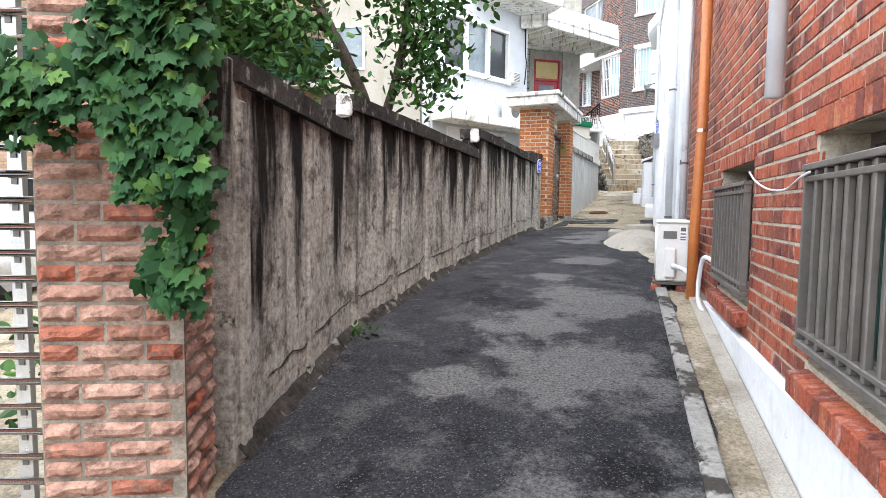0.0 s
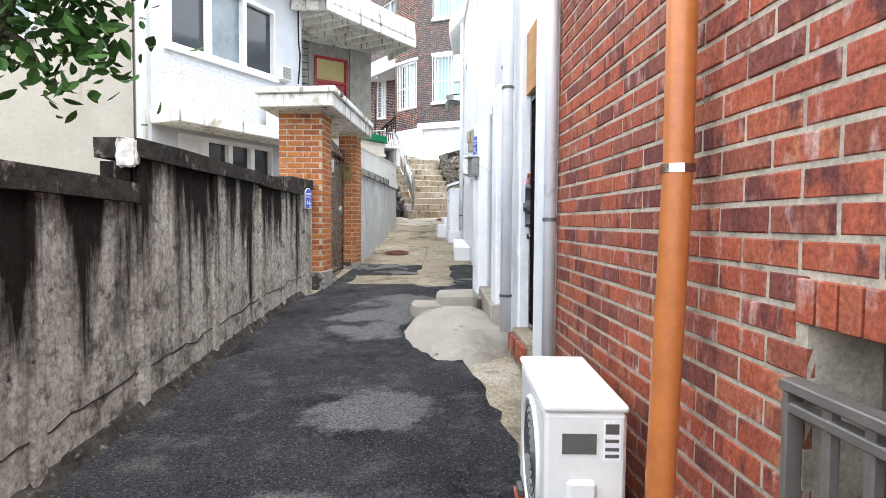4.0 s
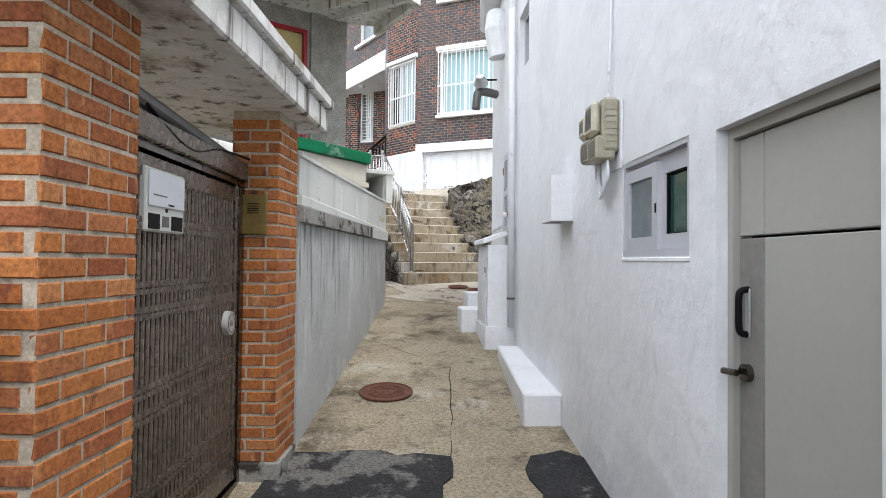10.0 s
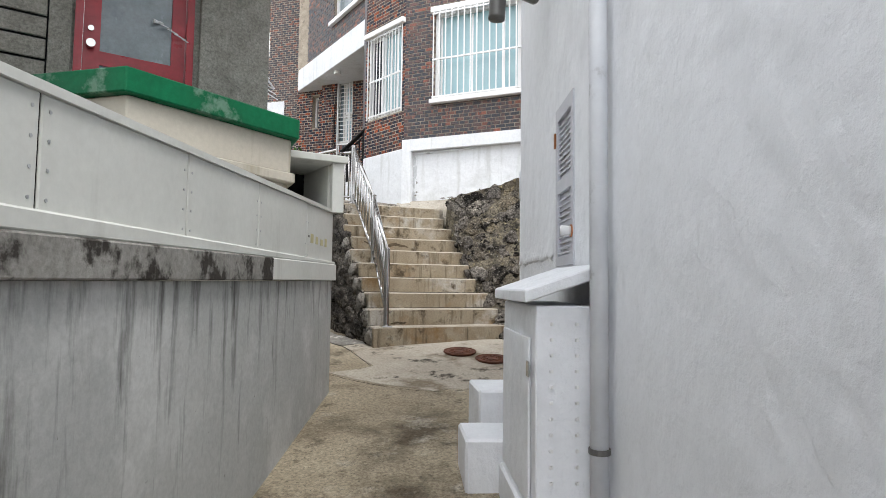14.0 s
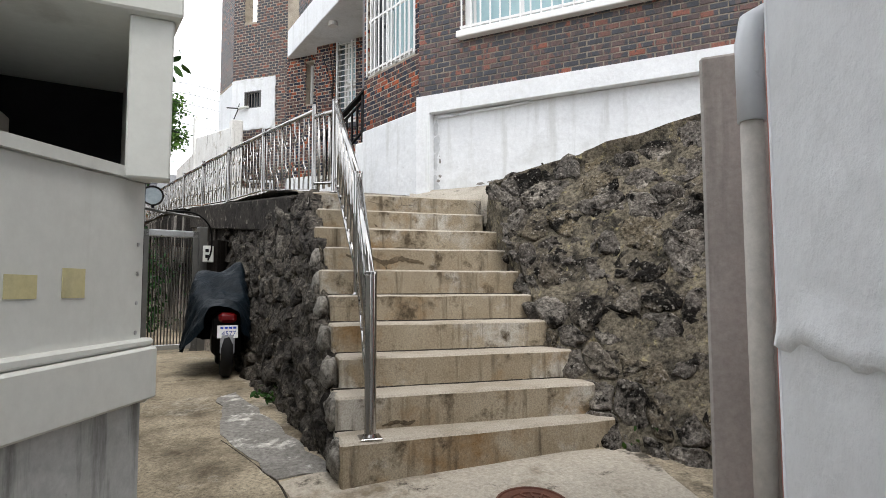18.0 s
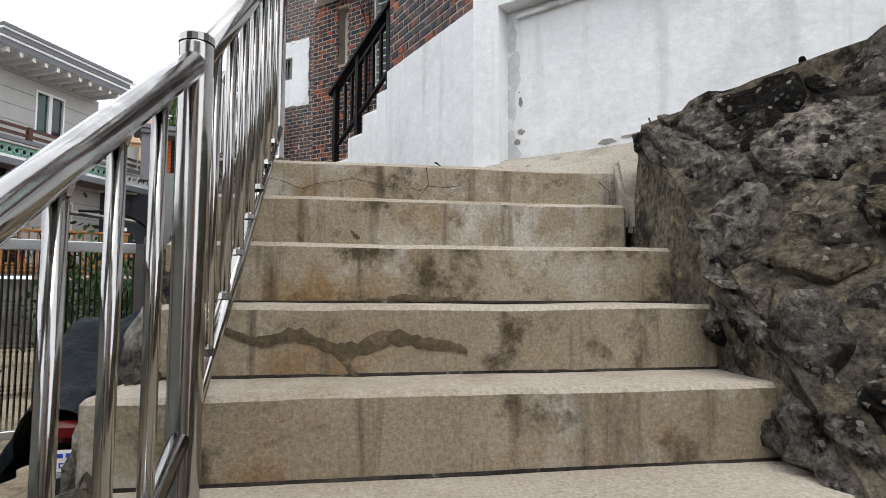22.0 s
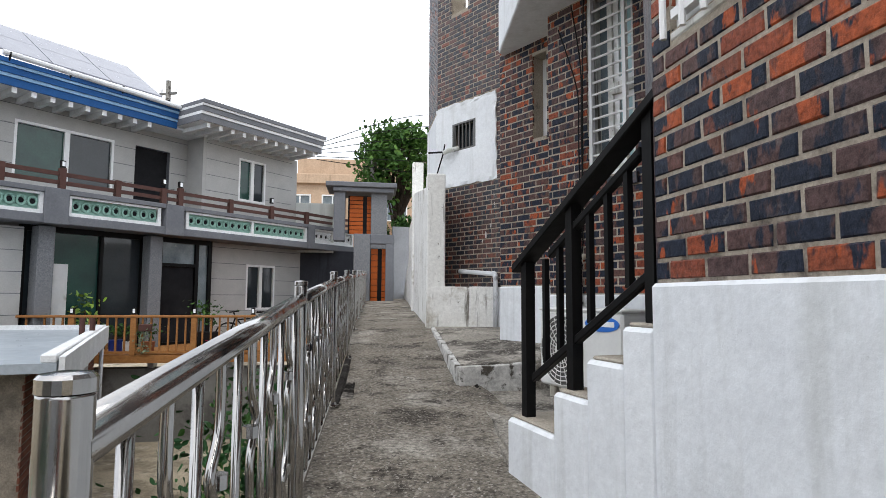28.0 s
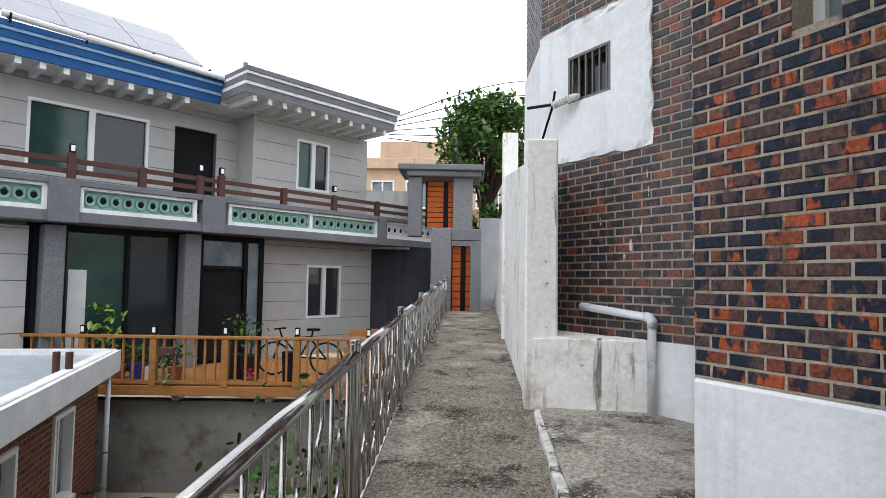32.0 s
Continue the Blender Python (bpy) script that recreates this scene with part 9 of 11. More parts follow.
# ---- side lane: gate, scooter, lamp ----
LG = Face((2.62, 21.93), (3.7, 22.4), -1)
lg = thing("lane_gate", LG.p(0, 2.25, 0), "double steel gate of turned upright bars", "gate")
L = LG.length
part("top_rail", LG.box(0, L, 3.58, 3.66, -0.03, 0.03, bevel=0.006), ALU, lg)
part("bottom_rail", LG.box(0, L, 2.24, 2.3, -0.03, 0.03, bevel=0.006), ALU, lg)
for u in (0.03, L / 2, L - 0.03):
    part("stile", LG.box(u - 0.03, u + 0.03, 2.21, 3.66, -0.03, 0.03), STEEL_GREY, lg)
nb = 30
for i in range(nb):
    u = 0.07 + (L - 0.14) * i / (nb - 1)
    if abs(u - L / 2) < 0.035:
        continue
    bm = tube([LG.p(u, 2.3, 0), LG.p(u, 3.58, 0)], 0.0085, 6)
    for z in (2.55, 2.58, 2.61, 2.85, 2.88, 2.91, 3.15, 3.18, 3.21, 3.42, 3.45):
        disc(LG.p(u, z - 0.007, 0), (0, 0, 1), 0.013, 0.014, 6, bm)
    part("bar", bm, STEEL, lg)
part("gate_post", LG.box(L + 0.002, L + 0.1, 2.15, 3.72, -0.06, 0.06, bevel=0.006), STEEL_GREY, label="grey square gate post", category="post")
part("gate_side_fill", prism([(3.8, 22.4), (3.95, 22.2), (4.1, 22.6), (3.9, 22.7)], 2.1, 3.55), CONCRETE_OLD, label="concrete filling beside the gate post", category="wall", kind="structure")
mb = thing("intercom_box", (3.83, 22.3, 3.2), "grey intercom box with two dark windows", "intercom")
part("box", B((3.78, 22.22, 3.28), (3.9, 22.3, 3.48), None, 0.008), PANEL_GREY, mb)
part("screen", B((3.81, 22.215, 3.4), (3.85, 22.222, 3.44)), BLACK_STEEL, mb)
part("screen", B((3.81, 22.215, 3.33), (3.85, 22.222, 3.37)), BLACK_STEEL, mb)
fl = thing("flood_lamp", (3.27, 21.95, 3.7), "round flood lamp on a pipe over the gate", "lamp")
part("pipe", tube([(2.9, 20.9, 3.78), (3.0, 21.3, 3.86), (3.3, 21.95, 3.85), (3.75, 22.1, 3.8)], 0.016, 8), STEEL_GREY, fl)
part("reflector", disc((3.25, 21.95, 4.0), (0.25, -0.95, 0.1), 0.05, 0.09, 18, r2=0.115), STEEL_GREY, fl)
part("lens", disc((3.272, 21.865, 4.009), (0.25, -0.95, 0.1), 0.1, 0.006, 22), GLASS_FROST, fl)
lx_, lz_ = Vector((0.967, 0.254, 0.0)), Vector((-0.02, 0.1, 0.99))
part("lens_ring", tube([Vector((3.274, 21.858, 4.01)) + lx_ * 0.108 * math.cos(k * math.tau / 24) + lz_ * 0.108 * math.sin(k * math.tau / 24) for k in range(24)], 0.011, 6, closed=True), BLACK_STEEL, fl, "black lamp rim")
part("bracket", tube([(3.26, 21.97, 3.86), (3.25, 21.98, 4.0)], 0.015, 6), BLACK_STEEL, fl)
part("cable", tube(wave([(3.4, 21.96, 3.86), (3.7, 22.0, 3.84), (3.86, 22.1, 3.7), (3.88, 22.2, 3.45), (3.84, 22.22, 3.3)]), 0.01, 6), BLACK_STEEL, label="black cable bowed down to an intercom box", category="cable")
part("pipe_post", tube([(2.9, 20.9, 2.2), (2.9, 20.9, 3.8)], 0.02, 8), STEEL_GREY, fl)

sc = thing("scooter", (4.1, 20.7, 2.2), "motor scooter under a dark blue rain cover", "scooter")
COVER = surf("rain_cover", (0.0045, 0.01, 0.0155), (0.003, 0.006, 0.009), 0.5, 6, 0.7, 30, fine=0.12, dist=0.02, relief=(9, 0.03))
RUBBER = surf("black_rubber", (0.015, 0.015, 0.016), None, 0.7, 8)
SF = Face((4.2, 20.2), (4.06, 21.38), 1)
# the cover is draped over bars and saddle: cross lines from tail to front, each from the left hem over the top to the right hem
st = [
    (20.13, (4.0, 2.62), (4.02, 2.7), (4.07, 2.78), (4.17, 2.81), (4.27, 2.785), (4.32, 2.7), (4.33, 2.6)),
    (20.26, (3.84, 2.42), (3.93, 2.62), (4.02, 2.8), (4.16, 2.845), (4.29, 2.81), (4.36, 2.66), (4.38, 2.5)),
    (20.5, (3.79, 2.4), (3.86, 2.64), (3.96, 2.86), (4.15, 2.86), (4.32, 2.84), (4.4, 2.62), (4.43, 2.42)),
    (20.72, (3.77, 2.42), (3.81, 2.7), (3.87, 2.98), (4.1, 2.98), (4.3, 3.02), (4.38, 2.7), (4.42, 2.42)),
    (20.92, (3.78, 2.46), (3.81, 2.78), (3.852, 3.09), (4.07, 3.13), (4.285, 3.2), (4.34, 2.8), (4.38, 2.45)),
    (21.1, (3.8, 2.46), (3.83, 2.72), (3.88, 3.03), (4.08, 3.06), (4.26, 3.1), (4.32, 2.75), (4.36, 2.45)),
    (21.36, (3.9, 2.42), (3.94, 2.52), (4.0, 2.64), (4.09, 2.68), (4.18, 2.64), (4.24, 2.52), (4.28, 2.42)),
]
cross = [wave([(x_, a_[0], z_) for x_, z_ in a_[1:]], 7) for a_ in st]
along = [wave([c_[k_] for c_ in cross], 7) for k_ in range(len(cross[0]))]
bm = bmesh.new()
rings = []
for r_ in range(len(along[0])):
    ring = []
    for k_ in range(len(along)):
        v_ = along[k_][r_].copy()
        edge_ = abs(k_ / (len(along) - 1) - 0.5) * 2
        fold = 0.02 * math.sin(v_.y * 34 + 2.5 * noise.noise(v_ * 3) + v_.z * 12) * edge_ ** 1.5
        v_ += noise.noise_vector(v_ * 4.5) * 0.018 + noise.noise_vector(Vector((v_.x * 16, v_.y * 16, v_.z * 6))) * 0.008
        v_.x += fold * (-1 if k_ < len(along) / 2 else 1)
        v_.z += 0.012 * math.sin(v_.y * 26 + v_.x * 20) * (1 - edge_)
        ring.append(bm.verts.new(v_))
    rings.append(ring)
for a, b in zip(rings, rings[1:]):
    for k in range(len(a) - 1):
        bm.faces.new((a[k], a[k + 1], b[k + 1], b[k]))
bm.faces.new(rings[-1][::-1])
cv = part("cover", bm, COVER, sc, "creased dark blue rain cover", smooth=True)
for u in (0.12, 1.1):
    w_ = part("wheel", tube([SF.p(u + 0.2 * math.cos(k * math.tau / 24), 2.41 + 0.2 * math.sin(k * math.tau / 24), 0) for k in range(24)], 0.055, 8, closed=True), RUBBER, sc, smooth=True)
    part("rim", disc(SF.p(u, 2.41, -0.04), (*SF.n, 0), 0.13, 0.08, 18), STEEL_GREY, w_)
part("engine", SF.box(0.15, 0.55, 2.35, 2.6, -0.16, 0.12, bevel=0.03), BLACK_STEEL, sc)
part("rear_body", SF.box(-0.02, 0.3, 2.5, 2.74, -0.12, 0.12, bevel=0.05), BLACK_STEEL, sc)
part("tail_light", SF.box(-0.075, -0.022, 2.655, 2.745, -0.075, 0.075, bevel=0.025), surf("tail_red", (0.12, 0.004, 0.005), None, 0.15, 3, 0.0), sc, "dark red tail light")
part("mudguard", SF.box(-0.1, -0.06, 2.38, 2.56, -0.06, 0.06, bevel=0.015), surf("grey_plastic", (0.32, 0.33, 0.36), None, 0.5, 3, 0.0), sc)
PLF = Face(SF.xy(-0.09, 0.12), SF.xy(-0.09, -0.12), -1)
lp = part("licence_plate", PLF.box(0.035, 0.205, 2.525, 2.635, 0.0, 0.006), SIGN_WHITE, sc, "white licence plate reading 4577")
text_on(lp, PLF, 0.13, 2.562, 0.0068, "4577", 0.06, surf("plate_blue", (0.02, 0.05, 0.3), None, 0.4, 3, 0.0))
for k in range(4):
    part("print_bar", PLF.box(0.06 + k * 0.035, 0.085 + k * 0.035, 2.605, 2.622, 0.0062, 0.0075), BLUE_SIGN, lp)

# green bin, blue bucket with a plant, cream box behind the lane wall
GB_ = thing("green_bin", (3.15, 20.0, 3.62), "bright green plastic storage bin on a ledge", "bin")
GREENP = surf("green_plastic", (0.01, 0.3, 0.13), (0.01, 0.25, 0.11), 0.45, 3, 0.05)
part("body", B((2.88, 20.0, 3.66), (3.34, 20.12, 4.02), None, 0.03), GREENP, GB_)
part("lid", B((2.86, 19.98, 4.022), (3.36, 20.14, 4.09), None, 0.02), GREENP, GB_)
part("ledge_wall", prism([(3.5, 18.6), (2.0, 18.3), (1.6, 20.3), (2.95, 20.5)], 1.9, 3.66), CREAM, label="cream parapet block behind the lane wall", category="wall", kind="structure")
CBX = thing("cream_tub", (3.82, 17.97, 3.616), "cream plastic tub on a wall coping", "tub")
part("body", B((3.76, 17.92, 3.616), (3.88, 18.06, 3.78), None, 0.02), CREAM, CBX)
bb = thing("blue_bucket", (3.86, 17.7, 3.616), "blue plastic planter with leafy stems on a stand", "planter")
part("stand", B((3.82, 17.66, 3.616), (3.9, 17.74, 3.78), None, 0.01), CREAM, bb)
part("bucket", disc((3.86, 17.7, 3.782), (0, 0, 1), 0.05, 0.14, 18, r2=0.068), surf("blue_plastic", (0.02, 0.25, 0.42), None, 0.4, 3, 0.0), bb)
for k in range(5):
    part("stem", tube(wave([(3.86, 17.7, 3.9), (3.86 + 0.015 * k, 17.68 - 0.02 * k, 4.02), (3.86 + 0.05 * (k - 2), 17.65, 4.1 + 0.02 * k), (3.88 + 0.08 * (k - 2), 17.62, 4.06)]), 0.004, 5), LEAF, bb)
rr = random.Random(12)
leaves("leaves", [(3.87 + rr.gauss(0, 0.11), 17.66 + rr.gauss(0, 0.08), 4.06 + rr.gauss(0, 0.08)) for _ in range(70)], 0.07, LEAF, bb, False, 14)

# ---- grey two-storey house beyond the railing ----
H = Face((-3.03, 28.09), (-3.03 + 0.37 * 8, 28.09 + 0.929 * 8), -1)
PALE = surf("pale_grey_cladding", (0.45, 0.443, 0.43), (0.4, 0.395, 0.385), 0.7, 4, 0.25, 110, fine=0.08)
SLATE = surf("slate_grey_paint", (0.16, 0.165, 0.18), (0.13, 0.135, 0.15), 0.7, 3, 0.3, 60)
GREYWHITE = surf("white_trim", (0.74, 0.75, 0.76), None, 0.6, 3, 0.05)
BLUE_TRIM = surf("blue_trim", (0.02, 0.09, 0.26), (0.016, 0.07, 0.21), 0.5, 3, 0.05)
LIGHT_BLUE = surf("light_blue_trim", (0.25, 0.42, 0.62), None, 0.5, 3, 0.05)
BROWN_RAIL = surf("brown_timber_rail", (0.09, 0.045, 0.038), (0.07, 0.036, 0.03), 0.5, 8, 0.1, 60)
MINT = surf("mint_blocks", (0.26, 0.42, 0.36), (0.2, 0.34, 0.29), 0.6, 6, 0.2, 60)
DECK_WOOD = surf("deck_timber", (0.36, 0.17, 0.06), (0.26, 0.115, 0.04), 0.5, 10, 0.2, 60, stretch=(1, 1, 4))
house = thing("grey_house", H.p(3, 2.4, -2), "pale grey two-storey house with balcony and striped eaves", "house", kind="structure")


def clad(u0, u1, v0, v1, n0, n1, holes, name="wall"):
    """A wall with cladding boards as raised pieces."""
    part(name, H.wall(u0, u1, v0, v1, n0, n1 - 0.012, holes), SLATE, house)
    z = v0
    while z < v1 - 0.02:
        z2 = min(z + 0.36, v1)
        cuts = sorted({u0, u1, *[h[0] for h in holes if h[2] < z2 - 0.01 and h[3] > z + 0.01], *[h[1] for h in holes if h[2] < z2 - 0.01 and h[3] > z + 0.01]})
        for a, b in zip(cuts, cuts[1:]):
            m = (a + b) / 2
            if b - a < 0.02:
                continue
            if any(h[0] < m < h[1] and h[2] < z2 - 0.01 and h[3] > z + 0.01 for h in holes):
                for h in holes:
                    if h[0] < m < h[1]:
                        if h[3] < z2 - 0.02 and h[3] > z:
                            part("cladding_board", H.box(a, b, h[3], z2 - 0.012, n1 - 0.011, n1), PALE, house)
                        if h[2] > z + 0.02 and h[2] < z2:
                            part("cladding_board", H.box(a, b, z, h[2], n1 - 0.011, n1), PALE, house)
                continue
            part("cladding_board", H.box(a, b, z, z2 - 0.012, n1 - 0.011, n1), PALE, house)
        z += 0.36


def sash_window(u0, u1, v0, v1, n, label, glass, panes=2, frame=None):
    t = thing("window", H.p(u0, v0, n), label, "window", "windows of the grey house")
    w = (u1 - u0) / panes
    part("frame", H.wall(u0, u1, v0, v1, n - 0.1, n + 0.02, [(u0 + w * i + 0.045, u0 + w * (i + 1) - 0.045, v0 + 0.05, v1 - 0.05) for i in range(panes)]), frame or WHITE_FRAME, t)
    for i in range(panes):
        part("pane", H.box(u0 + w * i + 0.045, u0 + w * (i + 1) - 0.045, v0 + 0.05, v1 - 0.05, n - 0.05, n - 0.04), glass[i % len(glass)], t)


WE = 6.06
low_win = (4.38, 5.24, 4.42, 5.5)
up_win = (4.08, 4.87, 7.0, 8.02)
big_win = (-0.29, 1.48, 6.85, 7.93)
dr = (1.92, 2.7, 6.4, 7.93)
clad(3.3, WE, 3.7, 6.05, -0.95, -0.7, [low_win])
clad(3.2, 5.72, 6.4, 8.36, -0.95, -0.7, [up_win])
clad(-4.0, 3.2, 6.4, 8.36, -1.55, -1.3, [big_win, dr])
clad(-4.0, -0.38, 3.7, 5.9, -0.7, -0.4, [])
part("side_wall", H.box(5.72, 5.9, 6.4, 8.3, -4.0, -0.72), PALE, house)
part("side_wall", H.box(WE, WE + 0.04, 3.7, 5.94, -4.0, -0.72), PALE, house)
# slate paint with soot streaks, its colour darkened for the deep balcony shade
SHADED_SLATE = surf("shaded_slate_wall_paint", (0.05, 0.053, 0.064), (0.035, 0.037, 0.045), 0.8, 2, 0.3, 60, streak=((0.022, 0.022, 0.025), 3, 0.55, 0.8), fine=0.1)
part("jog_wall", H.box(3.12, 3.2, 6.4, 8.36, -1.3, -0.702), PALE, house)
part("back_wall", H.box(-4, 6, 3.7, 8.3, -5.0, -4.8), PALE, house)
sash_window(*low_win, -0.72, "white framed sliding window in pale cladding", [GLASS_DARK])
sash_window(*up_win, -0.72, "white framed upper window in pale cladding", [GLASS_GREEN, GLASS_DARK])
sash_window(*big_win, -1.32, "wide white framed balcony window", [GLASS_GREEN, GLASS_DARK])
part("doorway", H.box(*dr[:2], dr[2], dr[3], -1.5, -1.42), RECESS_SHADE, house)
# ground floor glazing between stone columns
glz = thing("glazed_front", H.p(0.1, 3.75, -0.5), "dark framed full-height glass front of the ground floor", "glazing")
part("frame", H.wall(-0.38, 3.3, 3.72, 5.95, -0.62, -0.5, [(-0.3, 0.0, 3.8, 5.85), (0.12, 0.92, 3.8, 5.85), (0.98, 1.7, 3.8, 5.85), (2.15, 2.9, 5.42, 5.85), (2.15, 2.9, 3.8, 5.36), (2.98, 3.22, 3.8, 5.85)]), BLACK_STEEL, glz)
for a, b, c, d, g in ((-0.3, 0.0, 3.8, 5.85, GLASS_DARK), (0.12, 0.92, 3.8, 5.85, GLASS_GREEN), (0.98, 1.7, 3.8, 5.85, GLASS_DARK), (2.15, 2.9, 5.42, 5.85, GLASS_FROST), (2.15, 2.9, 3.8, 5.36, RECESS_SHADE), (2.98, 3.22, 3.8, 5.85, GLASS_FROST)):
    part("pane", H.box(a, b, c, d, -0.57, -0.56), g, glz)
# white upright strip just before the second pane
part("curtain", H.box(0.16, 0.4, 3.85, 5.3, -0.559, -0.55), WHITE_FRAME, glz, "white strip on a glass pane")
GRANITE = surf("rough_granite", (0.2, 0.205, 0.215), (0.14, 0.145, 0.155), 0.9, 30, 0.6, 120, fine=0.3)
for u in (-0.12, 1.83):
    part("column", H.box(u - 0.12, u + 0.14, 3.7, 5.92, -0.48, -0.2, bevel=0.01), GRANITE, house, "rough grey stone column")
# balcony
part("balcony_floor", H.box(-4, 7.9, 5.95, 6.1, -1.4, 0.02, bevel=0.01), SLATE, house)
for a, b, nm in ((-4, -0.28, 0), (0.1, 1.78, 0), (2.32, 5.62, 0), (5.85, 7.34, 0)):
    part("parapet", H.wall(a, b, 6.1, 6.46, -0.1, 0.0, [(a + 0.06 + k * (b - a - 0.06) / max(1, round((b - a) / 1.6)), a + (k + 1) * (b - a - 0.06) / max(1, round((b - a) / 1.6)), 6.16, 6.42) for k in range(max(1, round((b - a) / 1.6)))]), GREYWHITE, house, "white parapet frame")
    part("parapet_panel", H.box(a + 0.06, b - 0.06, 6.16, 6.42, -0.085, -0.07), MINT if b < 5.8 else GREYWHITE, house)
    n = max(1, int((b - a - 0.12) / 0.16))
    for k in range(n):
        u = a + 0.06 + (b - a - 0.12) * (k + 0.5) / n
        part("pierced_ring", tube([H.p(u + 0.062 * math.cos(q * math.tau / 14), 6.29 + 0.075 * math.sin(q * math.tau / 14), -0.05) for q in range(14)], 0.02, 6, closed=True), MINT if b < 5.8 else GREYWHITE, house)
        part("ring_hole", disc(H.p(u, 6.29, -0.071), (*H.n, 0), 0.045, 0.004, 12), RECESS_SHADE, house)
for u in (-0.09, 2.05, 5.74):
    part("balcony_pier", H.box(u - 0.19 if u != 5.74 else u - 0.11, u + 0.19 if u != 5.74 else u + 0.11, 5.94, 6.55, -0.12, 0.06, bevel=0.008), SLATE, house)
part("parapet_cap", H.box(-4, 7.4, 6.462, 6.55, -0.12, 0.04, bevel=0.008), SLATE, house)
br2 = thing("balcony_railing", H.p(2, 6.55, 0), "brown timber-look balcony railing with lantern posts", "railing")
posts = [-3.2, -2.0, -0.9, 0.0, 0.94, 1.83, 2.19, 3.39, 4.52, 5.63, 6.77]
for k, u in enumerate(posts):
    big = u in (0.0, 2.19)
    part("post", H.box(u - 0.05, u + 0.05, 6.55, 6.86 + (0.06 if big else 0), -0.09, 0.01, bevel=0.006), BROWN_RAIL, br2)
    if u in (0.0, 1.83, 2.19, 4.52, 6.77):
        part("lantern", H.box(u - 0.035, u + 0.035, 6.93, 7.05, -0.075, -0.005), BLACK_STEEL, br2)
        part("lantern_glass", H.box(u - 0.025, u + 0.025, 6.95, 7.03, -0.078, -0.002), SIGN_WHITE, br2)
for z in (6.63, 6.78):
    part("rail", H.box(-4, 7.3, z, z + 0.07, -0.06, -0.03), BROWN_RAIL, br2)
# striped eaves
for k, (z0, z1, mat, out) in enumerate(((8.36, 8.5, SLATE, 0.0), (8.5, 8.56, GREYWHITE, 0.02), (8.56, 8.67, SLATE, 0.04), (8.67, 8.72, GREYWHITE, 0.06), (8.72, 8.8, SLATE, 0.08))):
    part("eaves_band", H.box(2.42, 5.85 + out, z0 + 0.002, z1, -4.2, 0.22 + out), mat, house)
    part("eaves_band", H.box(-0.9 if k else -0.9, 2.418, z0 + 0.002 - 0.06, z1 - 0.06, -4.2, -0.62 + out), (BLUE_TRIM, LIGHT_BLUE, BLUE_TRIM, LIGHT_BLUE, BLUE_TRIM)[k], house)
    part("eaves_band", H.box(-4, -0.902, z0 + 0.002 - 0.06, z1 - 0.06, -4.2, -0.62 + out), mat, house)
for k in range(20):
    u = -3.9 + k * 0.3
    if u < 2.3:
        part("rafter", H.box(u, u + 0.08, 8.2, 8.3, -1.3, -0.66), GREYWHITE, house)
for k in range(11):
    u = 2.6 + k * 0.3
    part("rafter", H.box(u, u + 0.08, 8.26, 8.36, -0.7, 0.16), GREYWHITE, house)
part("soffit", H.box(-4, 5.8, 8.3, 8.36, -1.4, -0.66), GREYWHITE, house)
part("soffit", H.box(2.44, 5.8, 8.358, 8.362, -0.7, 0.2), GREYWHITE, house)
# solar panels
sp = thing("solar_array", H.p(0, 8.75, -1.5), "tilted array of pale solar panels on a roof frame", "solar panels")
SOLAR = surf("solar_cells", (0.2, 0.2, 0.23), (0.17, 0.17, 0.2), 0.2, 3, 0.0)
for i in range(5):
    for j in range(2):
        u0, u1 = -3.1 + i * 1.05, -3.1 + (i + 1) * 1.05 - 0.02
        a, b = j * 0.9, (j + 1) * 0.9 - 0.02

        def q(u, s):
            return H.p(u, 8.95 + s * 0.55, -0.75 - s * 0.83)
        bm = bmesh.new()
        c = [q(u0, a), q(u1, a), q(u1, b), q(u0, b)]
        hexa(bm, [p_ - Vector((0, 0, 0.03)) for p_ in c] + c)
        part("panel", bm, SOLAR, sp)
part("support_tube", tube([H.p(-0.8, 8.82, -0.55), H.p(2.4, 8.74, -0.5)], 0.05, 10), GREYWHITE, sp)
for k in range(4):
    part("bracket", tube([H.p(-0.7 + k * 0.95, 8.68, -0.56), H.p(-0.7 + k * 0.95, 8.82, -0.5), H.p(-0.7 + k * 0.95, 8.82, -0.7)], 0.018, 6), BLACK_STEEL, sp)
# ---- deck ----
DK = Face((-5.0, 27.36), (0.95, 29.61), -1)
deck = thing("timber_deck", DK.p(3, 3.6, -1), "orange-brown timber deck with baluster railing", "deck", kind="structure")
part("floor_frame", DK.box(0, DK.length, 3.66, 3.72, -3.2, 0.0), DECK_WOOD, deck)
for i in range(22):
    part("floor_board", DK.box(0, DK.length + 0.6, 3.722, 3.742, -0.02 - (i + 1) * 0.11, -0.03 - i * 0.11), DECK_WOOD, deck)
part("fascia", DK.box(0, DK.length, 3.6, 3.73, 0.0, 0.04, bevel=0.005), DECK_WOOD, deck)
part("handrail", DK.box(0, DK.length, 4.37, 4.41, -0.03, 0.06, bevel=0.005), DECK_WOOD, deck)
part("lower_rail", DK.box(0, DK.length, 3.76, 3.8, -0.01, 0.03), DECK_WOOD, deck)
DU = [DK.length - 0.08 - 0.98 * k for k in range(7)]
